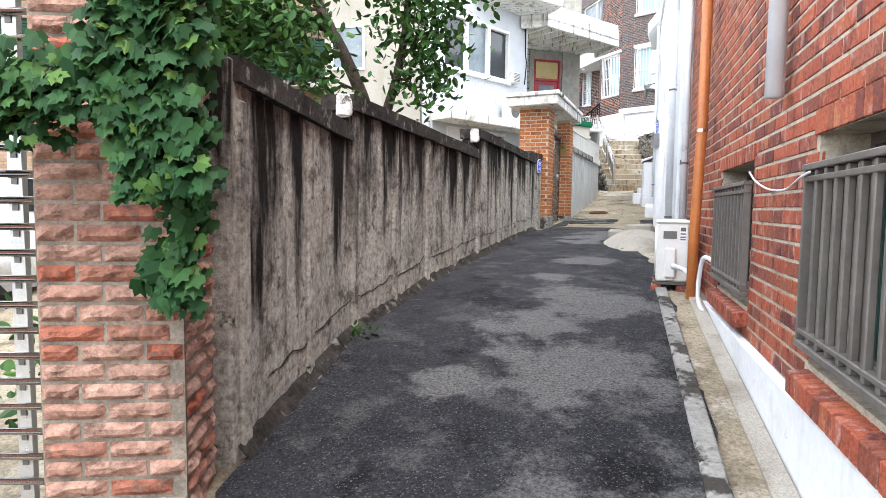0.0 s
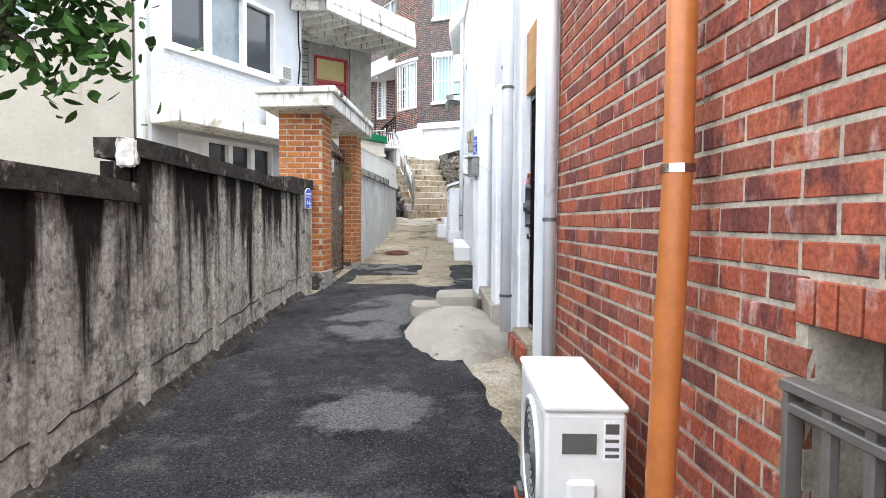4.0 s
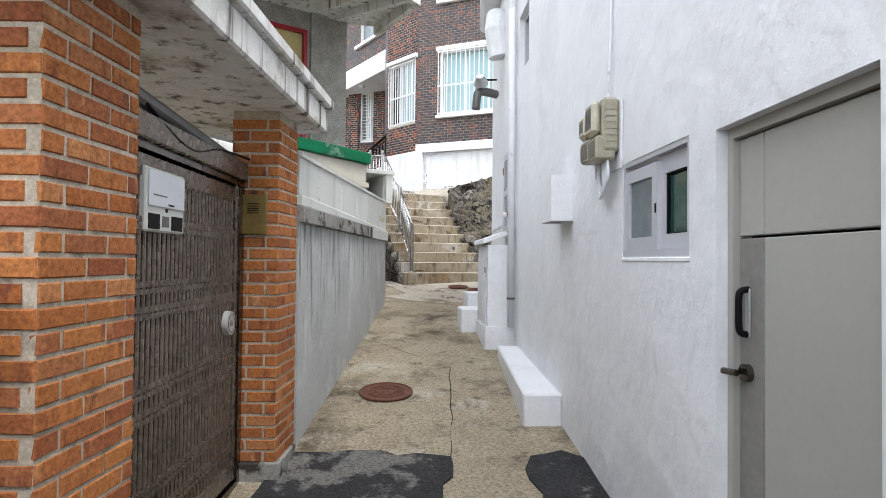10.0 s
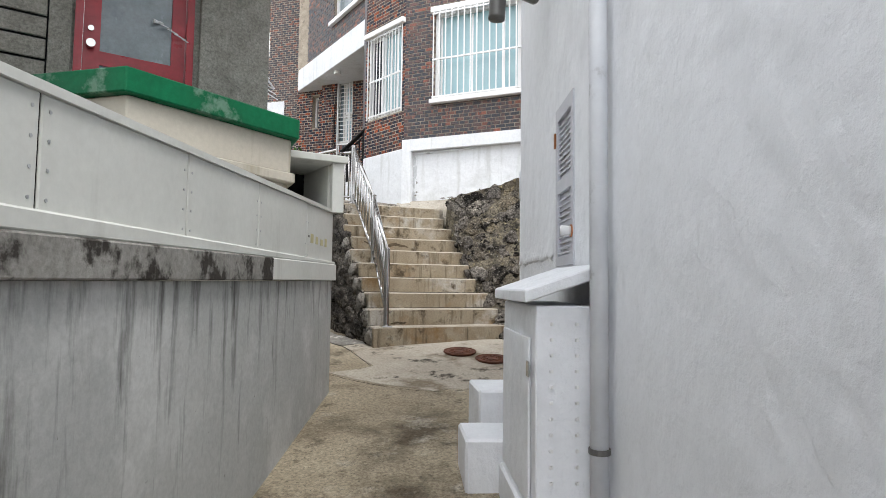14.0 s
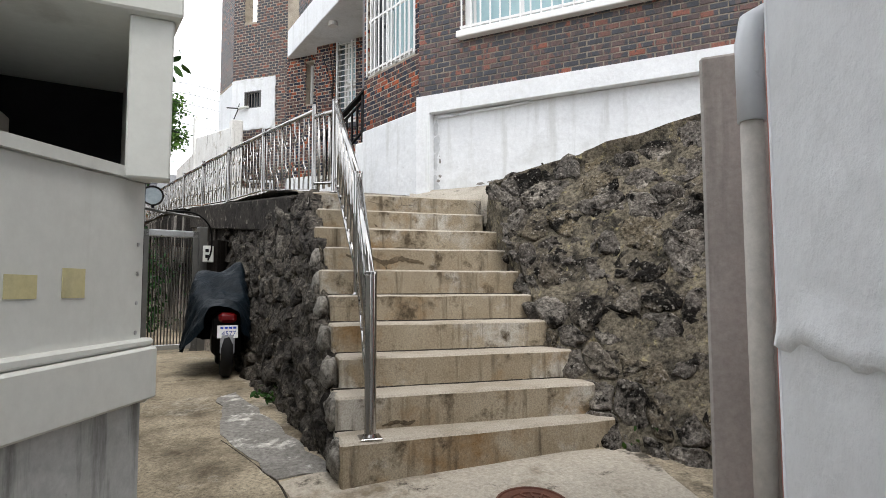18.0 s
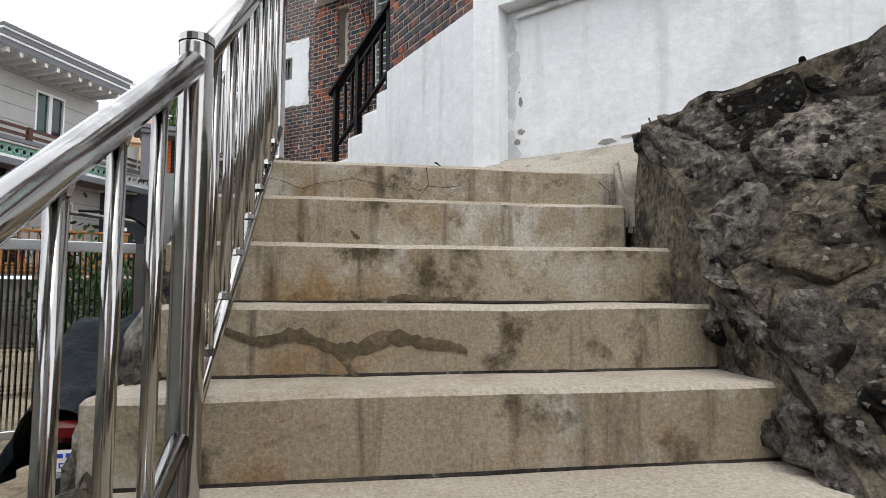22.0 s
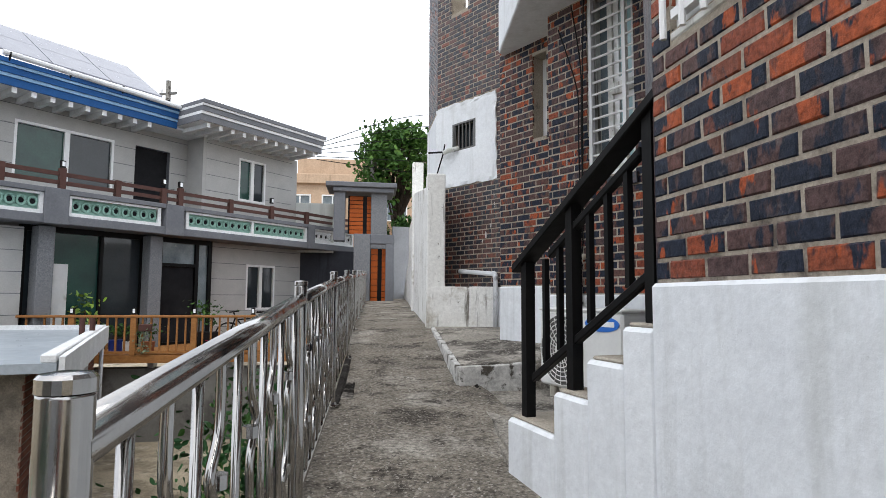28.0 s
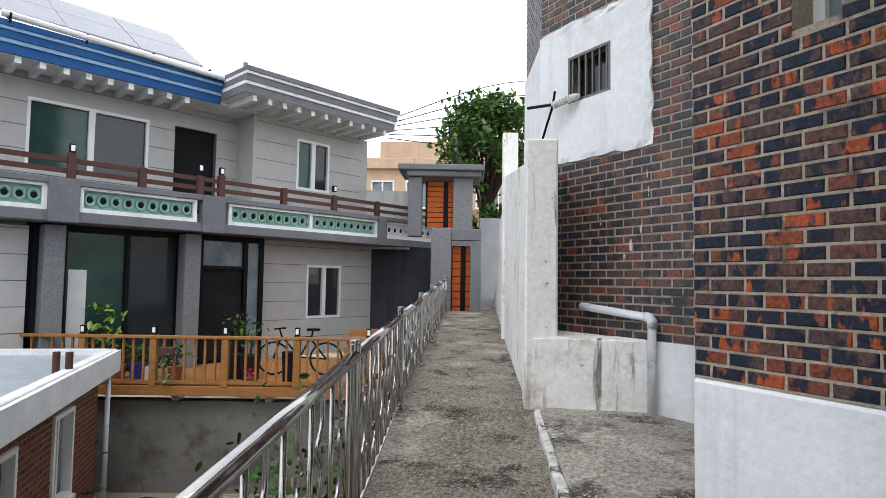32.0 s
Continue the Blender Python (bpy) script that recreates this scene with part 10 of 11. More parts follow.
for u in DU:
    part("post", DK.box(u - 0.045, u + 0.045, 3.73, 4.42, -0.03, 0.05), DECK_WOOD, deck)
    part("lamp_base", DK.box(u - 0.035, u + 0.035, 4.42, 4.43, -0.025, 0.045), BLACK_STEEL, deck)
    part("deck_lamp", DK.box(u - 0.03, u + 0.03, 4.43, 4.54, -0.02, 0.04), BLACK_STEEL, deck)
    part("lamp_pane", DK.box(u - 0.02, u + 0.02, 4.45, 4.52, -0.024, 0.044), SIGN_WHITE, deck)
    for k in range(1, 7):
        uu = u - 0.98 * k / 7
        if uu > 0.02:
            part("baluster", DK.box(uu - 0.014, uu + 0.014, 3.8, 4.37, -0.004, 0.024), DECK_WOOD, deck)
part("yard_wall", DK.box(-0.6, DK.length + 0.4, 2.1, 3.5, -0.35, -0.12, bevel=0.01), surf("grey_yard_wall", (0.2, 0.195, 0.18), (0.14, 0.135, 0.125), 0.85, 1.4, 0.3, 70, stain=((0.09, 0.085, 0.08), 1.6, 0.52, 0.7)), label="grey concrete yard wall below the timber deck", category="wall", kind="structure")
for u in (0.9, 2.3, 3.6, 4.9):
    part("deck_foot", DK.box(u - 0.05, u + 0.05, 3.5, 3.6, -0.3, -0.1), ALU, deck)
# steps and dark side wall at the far end
part("dark_side_wall", prism([(-1.44, 34.0), (0.9, 34.9), (0.85, 35.05), (-1.5, 34.15)], 3.7, 5.945), SHADED_SLATE, label="slate painted wall with balcony shade put into its colour", category="wall", kind="structure")
for k in range(4):
    part("timber_step", DK.box(5.6 - 0.1, 7.2, 3.74 + k * 0.13, 3.86 + k * 0.13, -2.6 - k * 0.3, -2.3 - k * 0.3), DECK_WOOD, label="orange timber step beside the deck", category="step", group="timber steps")

# pots, plants, bicycle on the deck
POT = surf("black_pot", (0.02, 0.02, 0.022), None, 0.5, 5)
POTB = surf("blue_pot", (0.02, 0.05, 0.3), None, 0.4, 5)
TERRA = surf("terracotta", (0.32, 0.12, 0.06), None, 0.8, 8)
rr = random.Random(31)
for k, (u, n, r, h, mat, top, lab) in enumerate(((2.3, -0.6, 0.13, 0.3, POT, 0.75, "large black pot with a pale green broad-leaved plant"), (2.62, -0.4, 0.12, 0.2, TERRA, 0.3, "terracotta pot with a small shrub"), (2.9, -0.45, 0.13, 0.22, POTB, 0.25, "blue glazed pot with a small plant"), (3.15, -0.3, 0.09, 0.2, WHITE_FRAME, 0.3, "white pot with green leaves"), (3.5, -0.3, 0.1, 0.2, TERRA, 0.3, "clay pot with trailing leaves"), (4.25, -0.6, 0.16, 0.35, POT, 0.6, "black planter with a leafy shrub"), (4.5, -0.5, 0.15, 0.35, POT, 0.5, "black planter with white flowers"), (1.95, -0.3, 0.12, 0.2, POTB, 0.2, "blue tub on the deck"), (5.15, -0.15, 0.1, 0.45, POT, 0.0, "tall empty black pot"))):
    p = DK.p(u, 3.742, n)
    t = thing("potted_plant", p, lab, "plant", "pots on the deck")
    part("pot", disc(p, (0, 0, 1), r * 0.8, h, 16, r2=r), mat, t)
    if top:
        part("stem", tube([p + Vector((0, 0, h - 0.02)), p + Vector((0.02, 0, h + top * 0.6))], 0.014, 6), BARK, t)
        leaves("leaves", [(p.x + rr.gauss(0, 0.1 + 0.06 * top), p.y + rr.gauss(0, 0.1), p.z + h + top * rr.uniform(0.25, 1)) for _ in range(60)], 0.13 if k == 0 else 0.08, surf("bright_leaf", (0.2, 0.32, 0.03), (0.14, 0.24, 0.03), 0.4, 4, 0) if k == 0 else LEAF, t, False, 40 + k)
fl_ = thing("flower_pot", DK.p(4.62, 3.742, -0.12), "small pot of pink flowers", "plant")
part("pot", disc(DK.p(4.62, 3.742, -0.12), (0, 0, 1), 0.05, 0.1, 12, r2=0.07), TERRA, fl_)
leaves("petals", [tuple(DK.p(4.62 + rr.gauss(0, 0.05), 3.9 + rr.gauss(0, 0.04), -0.12 + rr.gauss(0, 0.04))) for _ in range(40)], 0.05, surf("pink_petals", (0.5, 0.03, 0.12), None, 0.5, 5, 0), fl_, False, 60)
hang = thing("trailing_plant", DK.p(3.55, 4.35, 0.05), "pale trailing succulent hanging over the railing", "plant")
leaves("leaves", [tuple(DK.p(3.55 + rr.gauss(0, 0.06), rr.uniform(3.75, 4.2), 0.08 + rr.gauss(0, 0.03))) for _ in range(120)], 0.05, surf("succulent", (0.22, 0.26, 0.16), None, 0.6, 5, 0), hang, False, 61)
part("pot", DK.box(3.45, 3.66, 4.14, 4.26, 0.045, 0.13, bevel=0.01), BROWN_RAIL, hang)
part("hook", tube([DK.p(3.55, 4.26, 0.07), DK.p(3.55, 4.41, 0.03)], 0.006, 5), BLACK_STEEL, hang)
bk = thing("bicycle", DK.p(5.0, 3.742, -0.9), "black mountain bicycle parked on the deck", "bicycle")
for u in (4.72, 5.52):
    w_ = part("wheel", tube([DK.p(u + 0.24 * math.cos(k * math.tau / 28), 4.0 + 0.24 * math.sin(k * math.tau / 28), -0.9) for k in range(28)], 0.016, 6, closed=True), RUBBER, bk)
    for k in range(10):
        part("spoke", tube([DK.p(u, 4.0, -0.9), DK.p(u + 0.24 * math.cos(k * math.tau / 10), 4.0 + 0.24 * math.sin(k * math.tau / 10), -0.9)], 0.002, 3), STEEL, w_)
for a, b in (((4.72, 4.0), (4.84, 4.35)), ((4.84, 4.33), (5.12, 4.02)), ((4.84, 4.3), (5.3, 4.33)), ((5.3, 4.36), (5.12, 4.02)), ((5.12, 4.02), (5.52, 4.0)), ((5.28, 4.3), (5.52, 4.0)), ((4.84, 4.33), (4.8, 4.44)), ((4.72, 4.44), (4.9, 4.46)), ((5.3, 4.36), (5.31, 4.42))):
    part("frame_tube", tube([DK.p(a[0], a[1], -0.9), DK.p(b[0], b[1], -0.9)], 0.014, 6), BLACK_STEEL, bk)
part("saddle", DK.box(5.22, 5.42, 4.42, 4.46, -0.94, -0.86, bevel=0.012), BLACK_STEEL, bk)

# ---- outbuilding with flat grey roof ----
ob_ = thing("outbuilding", (-1.0, 26.3, 2.4), "brick outbuilding with a grey waterproofed flat roof", "building", kind="structure")
OB = Face((1.2, 23.7), (-2.0, 28.04), 1)
ROOFG = surf("grey_roof_coating", (0.36, 0.4, 0.44), (0.3, 0.34, 0.38), 0.35, 1.5, 0.1, 40)
o1 = Face((0.95, 23.85), (-1.9, 27.72), -1)
part("roof", prism([(1.35, 23.75), (-2.0, 28.05), (-5.0, 26.4), (-1.8, 21.9)], 4.12, 4.2), ROOFG, ob_)
part("roof_rim", prism([(1.35, 23.75), (-2.0, 28.05), (-2.08, 27.98), (1.24, 23.7)], 4.2, 4.27, bevel=0.01), GREYWHITE, ob_)
part("fascia", prism([(1.4, 23.78), (-2.0, 28.12), (-2.02, 28.06), (1.36, 23.76)], 3.98, 4.25), GREYWHITE, ob_, "white sheet roof fascia")
part("rim_end", prism([(-2.0, 28.05), (-5.0, 26.4), (-4.95, 26.3), (-1.98, 27.95)], 4.2, 4.27), GREYWHITE, ob_)
o_w = [(0.7, 1.25, 2.85, 3.75), (1.9, 2.45, 2.95, 3.75), (3.3, 3.9, 2.85, 3.8)]
part("wall", o1.wall(0, o1.length, 2.0, 4.12, -0.2, 0.0, o_w), MORTAR_DARK, ob_)
OBRICK = surf("brown_brick", (0.16, 0.06, 0.04), (0.11, 0.045, 0.033), 0.8, 14, 0.3, 120, picks=[(0, (0.13, 0.05, 0.035)), (0.5, (0.18, 0.07, 0.045)), (1, (0.11, 0.042, 0.033))])
bricks(ob_, o1, 0, o1.length, 2.2, 4.1, OBRICK, o_w, out=0.006, seed=71, near=(1.0, 4.6, 2.9, 4.1), limit=240)
for a, b, c, d in o_w:
    t = thing("outbuilding_window", o1.p(a, c, 0), "white framed sash window in brown brick", "window", "outbuilding windows")
    part("frame", o1.wall(a, b, c, d, -0.12, 0.03, [(a + 0.05, b - 0.05, c + 0.05, d - 0.05)]), WHITE_FRAME, t)
    part("pane", o1.box(a + 0.05, b - 0.05, c + 0.05, d - 0.05, -0.08, -0.07), GLASS_FROST, t)
    part("sash_bar", o1.box((a + b) / 2 - 0.02, (a + b) / 2 + 0.02, c + 0.05, d - 0.05, -0.069, -0.03), WHITE_FRAME, t)
    part("sill", o1.box(a - 0.03, b + 0.03, c - 0.05, c, -0.05, 0.06), WHITE_FRAME, t)
part("end_wall", prism([(-1.9, 27.72), (-4.7, 26.2), (-4.6, 26.0), (-1.8, 27.5)], 2.0, 4.12), OBRICK, ob_)
for dx in (0.0, 0.12):
    part("roof_vent", disc((-1.05 + dx, 26.55 + dx * 0.4, 4.2), (0, 0, 1), 0.035, 0.24, 12), BROWN_RAIL, label="short brown roof vent pipe", category="vent pipe", group="roof vents")
rain_pipe(-1.88, 27.85, 2.3, 4.0, 0.03, "white rain pipe at the outbuilding corner", (3.0,))
po = thing("black_stone_heap", (-2.9, 25.6, 4.2), "black stacked ornamental stones on the roof", "ornament")
rr = random.Random(77)
for k in range(14):
    a = rr.uniform(0, math.tau)
    z = 4.2 + 0.07 * (k % 4)
    rad = 0.22 - 0.05 * (k % 4)
    bm = bmesh.new()
    bmesh.ops.create_icosphere(bm, subdivisions=1, radius=0.09, matrix=Matrix.Translation((-1.7 + rad * math.cos(a), 25.3 + rad * math.sin(a), z + 0.05)))
    for v in bm.verts:
        v.co += noise.noise_vector(v.co * 9) * 0.03
    part("stone", bm, BLACK_STEEL, po)

# ---- gate with roof at the path end ----
SLATE_PALE = surf("mid_grey_sheet", (0.3, 0.31, 0.33), (0.25, 0.26, 0.28), 0.6, 3, 0.2, 60)
gt = thing("roofed_gate", (0.6, 33.9, 4.6), "slate grey roofed gate with orange slatted door", "gateway", kind="structure")
ORANGE = surf("orange_slats", (0.42, 0.1, 0.02), (0.34, 0.08, 0.018), 0.5, 8, 0.1)
part("roof", prism([(-0.12, 32.92), (1.25, 33.5), (0.9, 34.5), (-0.47, 33.9)], 7.3, 7.42, bevel=0.02), SLATE, gt)
part("roof_rim", prism([(-0.27, 32.82), (1.34, 33.45), (0.94, 34.65), (-0.67, 34.0)], 7.42, 7.54, bevel=0.015), SLATE, gt)
part("pillar", prism([(0.69, 33.41), (1.06, 33.55), (0.94, 33.9), (0.57, 33.76)], 4.5, 7.3, bevel=0.01), GRANITE, gt)
part("pillar", prism([(-0.12, 33.0), (0.13, 33.1), (0.03, 33.4), (-0.22, 33.3)], 6.1, 7.3, bevel=0.01), SLATE, gt)


def slat_door(face, u0, u1, z0, z1, split):
    """Black door leaf with two columns of orange slats."""
    part("door_back", face.box(u0, u1, z0, z1, -0.08, -0.05), BLACK_STEEL, gt)
    m = u0 + (u1 - u0) * split
    for k in range(9):
        zz = z0 + (z1 - z0) * k / 9
        part("slat", face.box(u0 + 0.04, m - 0.05, zz, zz + (z1 - z0) / 9 - 0.015, -0.05, -0.03), ORANGE, gt)
        part("slat", face.box(m + 0.05, u1 - 0.03, zz, zz + (z1 - z0) / 9 - 0.015, -0.05, -0.03), ORANGE, gt)


slat_door(Face((0.08, 33.3), (0.88, 33.62), -1), 0.05, 0.68, 6.3, 7.25, 0.66)
LD = Face((0.88, 32.78), (1.32, 32.94), -1)
slat_door(LD, 0.0, LD.length, 4.6, 5.88, 0.52)
part("lower_pier", prism([(0.6, 32.48), (0.95, 32.61), (0.85, 32.96), (0.5, 32.83)], 4.3, 6.2, bevel=0.01), GRANITE, gt)
part("lower_pier", prism([(1.28, 32.76), (1.46, 32.83), (1.4, 33.05), (1.22, 32.98)], 4.3, 5.97, bevel=0.01), SLATE, gt)
part("lintel", prism([(0.94, 32.64), (1.47, 32.83), (1.41, 33.02), (0.88, 32.83)], 5.975, 6.19, bevel=0.01), SLATE, gt)
part("side_panel", prism([(1.05, 34.1), (1.75, 34.5), (1.7, 34.6), (1.0, 34.2)], 4.6, 6.55), SLATE_PALE, label="mid grey sheet panel beside the gate", category="panel", kind="structure")
part("corrugated_fence", prism([(-2.2, 33.6), (-0.6, 34.2), (-0.65, 34.3), (-2.25, 33.7)], 5.9, 7.2), PANEL_GREY, label="pale corrugated sheet fence", category="fence", kind="structure")

# ---- distance ----
far = thing("beige_building", (-6, 46, 2.2), "beige rendered building with stepped parapet", "building", kind="structure")
BEIGE = surf("beige_render", (0.52, 0.38, 0.27), (0.46, 0.33, 0.23), 0.8, 2, 0.2, 30, streak=((0.36, 0.26, 0.18), 3, 0.58, 0.75))
FF = Face((-8.0, 44.4), (-1.0, 46.6), -1)
fw = [(0.9 + k * 1.5, 1.9 + k * 1.5, 8.3, 9.5) for k in range(4)]
part("wall", FF.wall(0, FF.length, 2.0, 10.3, -0.3, 0.0, fw), BEIGE, far)
part("upper_wall", FF.box(1.2, FF.length, 10.3, 11.3, -3.0, -0.4), BEIGE, far)
part("side_wall", FF.box(-0.3, 0.0, 2.0, 10.3, -6, -0.3), BEIGE, far)
part("band", FF.box(-0.35, FF.length, 10.0, 10.45, -0.3, 0.2, bevel=0.02), BEIGE, far)
part("brick_spandrel", FF.box(0.4, FF.length - 0.2, 7.2, 8.25, 0.0, 0.04), TAN_BRICK, far)
for a, b, c, d in fw:
    part("window_frame", FF.wall(a, b, c, d, -0.1, 0.05, [(a + 0.06, (a + b) / 2 - 0.03, c + 0.06, d - 0.06), ((a + b) / 2 + 0.03, b - 0.06, c + 0.06, d - 0.06)]), WHITE_FRAME, far)
    part("pane", FF.box(a + 0.06, b - 0.06, c + 0.06, d - 0.06, -0.08, -0.06), GLASS_FROST, far)


def tree(x, y, z, height, spread, seed, label, count=1500, size=0.2, trunk=0.16, clumps=26, squash=0.8, leaf=None):
    """A tapered trunk with limbs and leaf clumps that leave gaps."""
    r = random.Random(seed)
    t = thing("tree", (x, y, z), label, "tree")
    top = Vector((x + r.uniform(-0.3, 0.3), y, z + height * 0.55))
    part("trunk", tube(wave([(x, y, z - 0.1), (x + r.uniform(-0.15, 0.15), y, z + height * 0.28), tuple(top), (top.x + r.uniform(-0.3, 0.3), y, z + height * 0.85)]), trunk, 9, r2=trunk * 0.3), BARK, t, smooth=True)
    spots = []
    for k in range(clumps):
        a, e = r.uniform(0, math.tau), r.uniform(-0.5, 1.0)
        rad = spread * r.uniform(0.35, 1.0)
        c = Vector((x + rad * math.cos(a) * math.cos(e * 0.9), y + rad * math.sin(a) * math.cos(e * 0.9), z + height * 0.62 + spread * squash * math.sin(e)))
        if k % 2 == 0:
            part("limb", tube(wave([(x, y, z + height * r.uniform(0.3, 0.5)), tuple(top.lerp(c, 0.5) + Vector((0, 0, -0.15))), tuple(c)]), trunk * 0.35, 6, r2=0.015), BARK, t)
        for _ in range(count // clumps):
            d = Vector((r.gauss(0, 1), r.gauss(0, 1), r.gauss(0, 0.8))) * spread * 0.17
            spots.append(tuple(c + d))
    leaves("crown", spots, size, leaf or LEAF, t, False, seed + 5)
    return t


tree(0.25, 37.2, 4.7, 6.3, 1.3, 5, "dense green tree rising behind the roofed gate", 5200, 0.17, 0.14, 46, 1.25, FAR_LEAF)
tree(0.75, 36.2, 4.6, 3.0, 0.7, 8, "low green tree beside the roofed gate", 1100, 0.15, 0.08, 14)
pole = thing("utility_pole", (-11.1, 41.2, 2.28), "concrete utility pole with crossarm and wires", "utility pole")
part("pole", tube([(-11.1, 41.2, 2.25), (-11.1, 41.2, 13.9)], 0.16, 10, r2=0.1), LEDGE_GREY, pole)
part("crossarm", B((-11.5, 41.15, 13.3), (-10.7, 41.25, 13.38)), STEEL_GREY, pole)
for k in range(3):
    part("insulator", disc((-11.45 + k * 0.35, 41.2, 13.38), (0, 0, 1), 0.06, 0.22, 8), SIGN_WHITE, pole)
p2 = thing("utility_pole", (-0.4, 36.8, 4.7), "concrete utility pole behind a tree", "utility pole")
part("pole", tube([(-0.4, 36.8, 2.25), (-0.4, 36.8, 9.3)], 0.13, 10, r2=0.09), LEDGE_GREY, p2)
for k in range(6):
    z = 8.6 + k * 0.35
    part("overhead_wire", tube(wave([(-0.75, 33.35, 8.2 + 0.08 * k), (1.5, 36, z - 0.3), (4.5, 40, z + 0.2)]), 0.012, 4), BLACK_STEEL, label="thin black overhead wire from the house", category="wire", group="overhead wires")
# shrubs below the railing and in the yard
sh = thing("shrub", (1.6, 26.2, 2.3), "dense dark green shrub below the railing", "shrub")
rr = random.Random(90)
part("stem", tube([(1.9, 26.3, 2.2), (1.95, 26.3, 3.2)], 0.03, 6), BARK, sh)
leaves("leaves", [(1.9 + rr.gauss(0, 0.35), 26.6 + rr.gauss(0, 0.6), 2.3 + abs(rr.gauss(0.6, 0.45))) for _ in range(1500)], 0.1, LEAF, sh, False, 91)
sh = thing("shrub", (2.3, 24.6, 2.3), "dark green conifer shrub below the railing", "shrub")
part("stem", tube([(2.5, 24.8, 2.2), (2.5, 24.8, 3.3)], 0.03, 6), BARK, sh)
leaves("leaves", [(2.5 + rr.gauss(0, 0.25), 24.8 + rr.gauss(0, 0.5), 2.3 + abs(rr.gauss(0.7, 0.45))) for _ in range(1300)], 0.09, IVY, sh, False, 92)

# ---- white house behind the gateway ----
F = Face((-0.25, 12.0), (1.95, 14.22), -1)
wh = thing("white_brick_house", (1, 13.5, 1.2), "white painted brick house with sliding windows", "house", kind="structure")
WBRICK = surf("white_painted_brick", (0.53, 0.55, 0.57), (0.47, 0.49, 0.51), 0.6, 4, 0.1, 60, fine=0.03)
up = (0.27, 2.4, 4.36, 5.5)
lo = (0.42, 2.32, 2.3, 3.18)
part("wall", F.wall(0, F.length, 1.0, 8.0, -0.3, 0.0, [up, lo]), WBRICK, wh)
bricks(wh, F, 0, F.length, 3.5, 4.36, WBRICK, out=0.004, seed=81, near=(0, 3.2, 3.5, 4.4), joint=0.008)
part("ledge", F.box(-0.03, F.length, 3.24, 3.42, 0.0, 0.55, bevel=0.012), WHITE_DIRTY, wh, "white concrete ledge")
part("side_wall", prism([(-0.25, 12.0), (-0.46, 12.21), (-2.0, 14.5), (-1.7, 14.7)], 1.0, 8.0), CREAM_SHADED, wh)


def slide_window(face, u0, u1, v0, v1, panes, glass, label, parent):
    t = thing("sliding_window", face.p(u0, v0, 0), label, "window", "windows of the white house")
    w = (u1 - u0) / panes
    part("frame", face.wall(u0, u1, v0, v1, -0.12, 0.03, [(u0 + w * i + 0.05, u0 + w * (i + 1) - 0.03, v0 + 0.06, v1 - 0.06) for i in range(panes)]), WHITE_FRAME, t)
    for i in range(panes):
        part("pane", face.box(u0 + w * i + 0.05, u0 + w * (i + 1) - 0.03, v0 + 0.06, v1 - 0.06, -0.07, -0.06), glass[i % len(glass)], t)
    part("sill", face.box(u0 - 0.06, u1 + 0.06, v0 - 0.06, v0, -0.05, 0.07, bevel=0.01), WHITE_FRAME, t)


slide_window(F, *up, 3, [GLASS_DARK, GLASS_FROST, GLASS_DARK], "wide white sliding window of the upper floor", wh)
slide_window(F, *lo, 4, [WHITE_FRAME, GLASS_DARK, GLASS_DARK, GLASS_DARK], "low white sliding window of the ground floor", wh)
wac = thing("window_air_unit", F.p(2.5, 4.4, 0), "pale grey window fan unit", "air conditioner")
part("body", F.box(2.42, 2.66, 4.36, 4.6, 0.0, 0.16, bevel=0.01), PANEL_GREY, wac)
for i in range(6):
    part("slat", F.box(2.44, 2.64, 4.39 + i * 0.033, 4.405 + i * 0.033, 0.16, 0.168), STEEL_GREY, wac)
ua = thing("air_conditioner", F.p(2.2, 3.42, 0.3), "white outdoor air conditioner on a ledge", "air conditioner")
part("casing", F.box(2.05, 2.6, 3.46, 3.86, 0.12, 0.36, bevel=0.012), AC_WHITE, ua)
part("fan", disc(F.p(2.25, 3.66, 0.361), (*F.n, 0), 0.15, 0.004, 22), STEEL_GREY, ua)
for u in (2.1, 2.5):
    part("foot", F.box(u, u + 0.06, 3.42, 3.46, 0.1, 0.38), STEEL_GREY, ua)
rain_pipe(-0.33, 11.95, 1.2, 8.0, 0.035, "thin grey rain pipe at the house corner", (3.2, 4.6), PANEL_GREY)
part("cable", tube(wave([F.p(3.0, 8.0, 0.04), F.p(2.98, 5.4, 0.05), F.p(3.0, 4.9, 0.07), F.p(2.97, 4.4, 0.05)]), 0.014, 6), BLACK_STEEL, label="bundle of black cables at the house corner", category="cable")
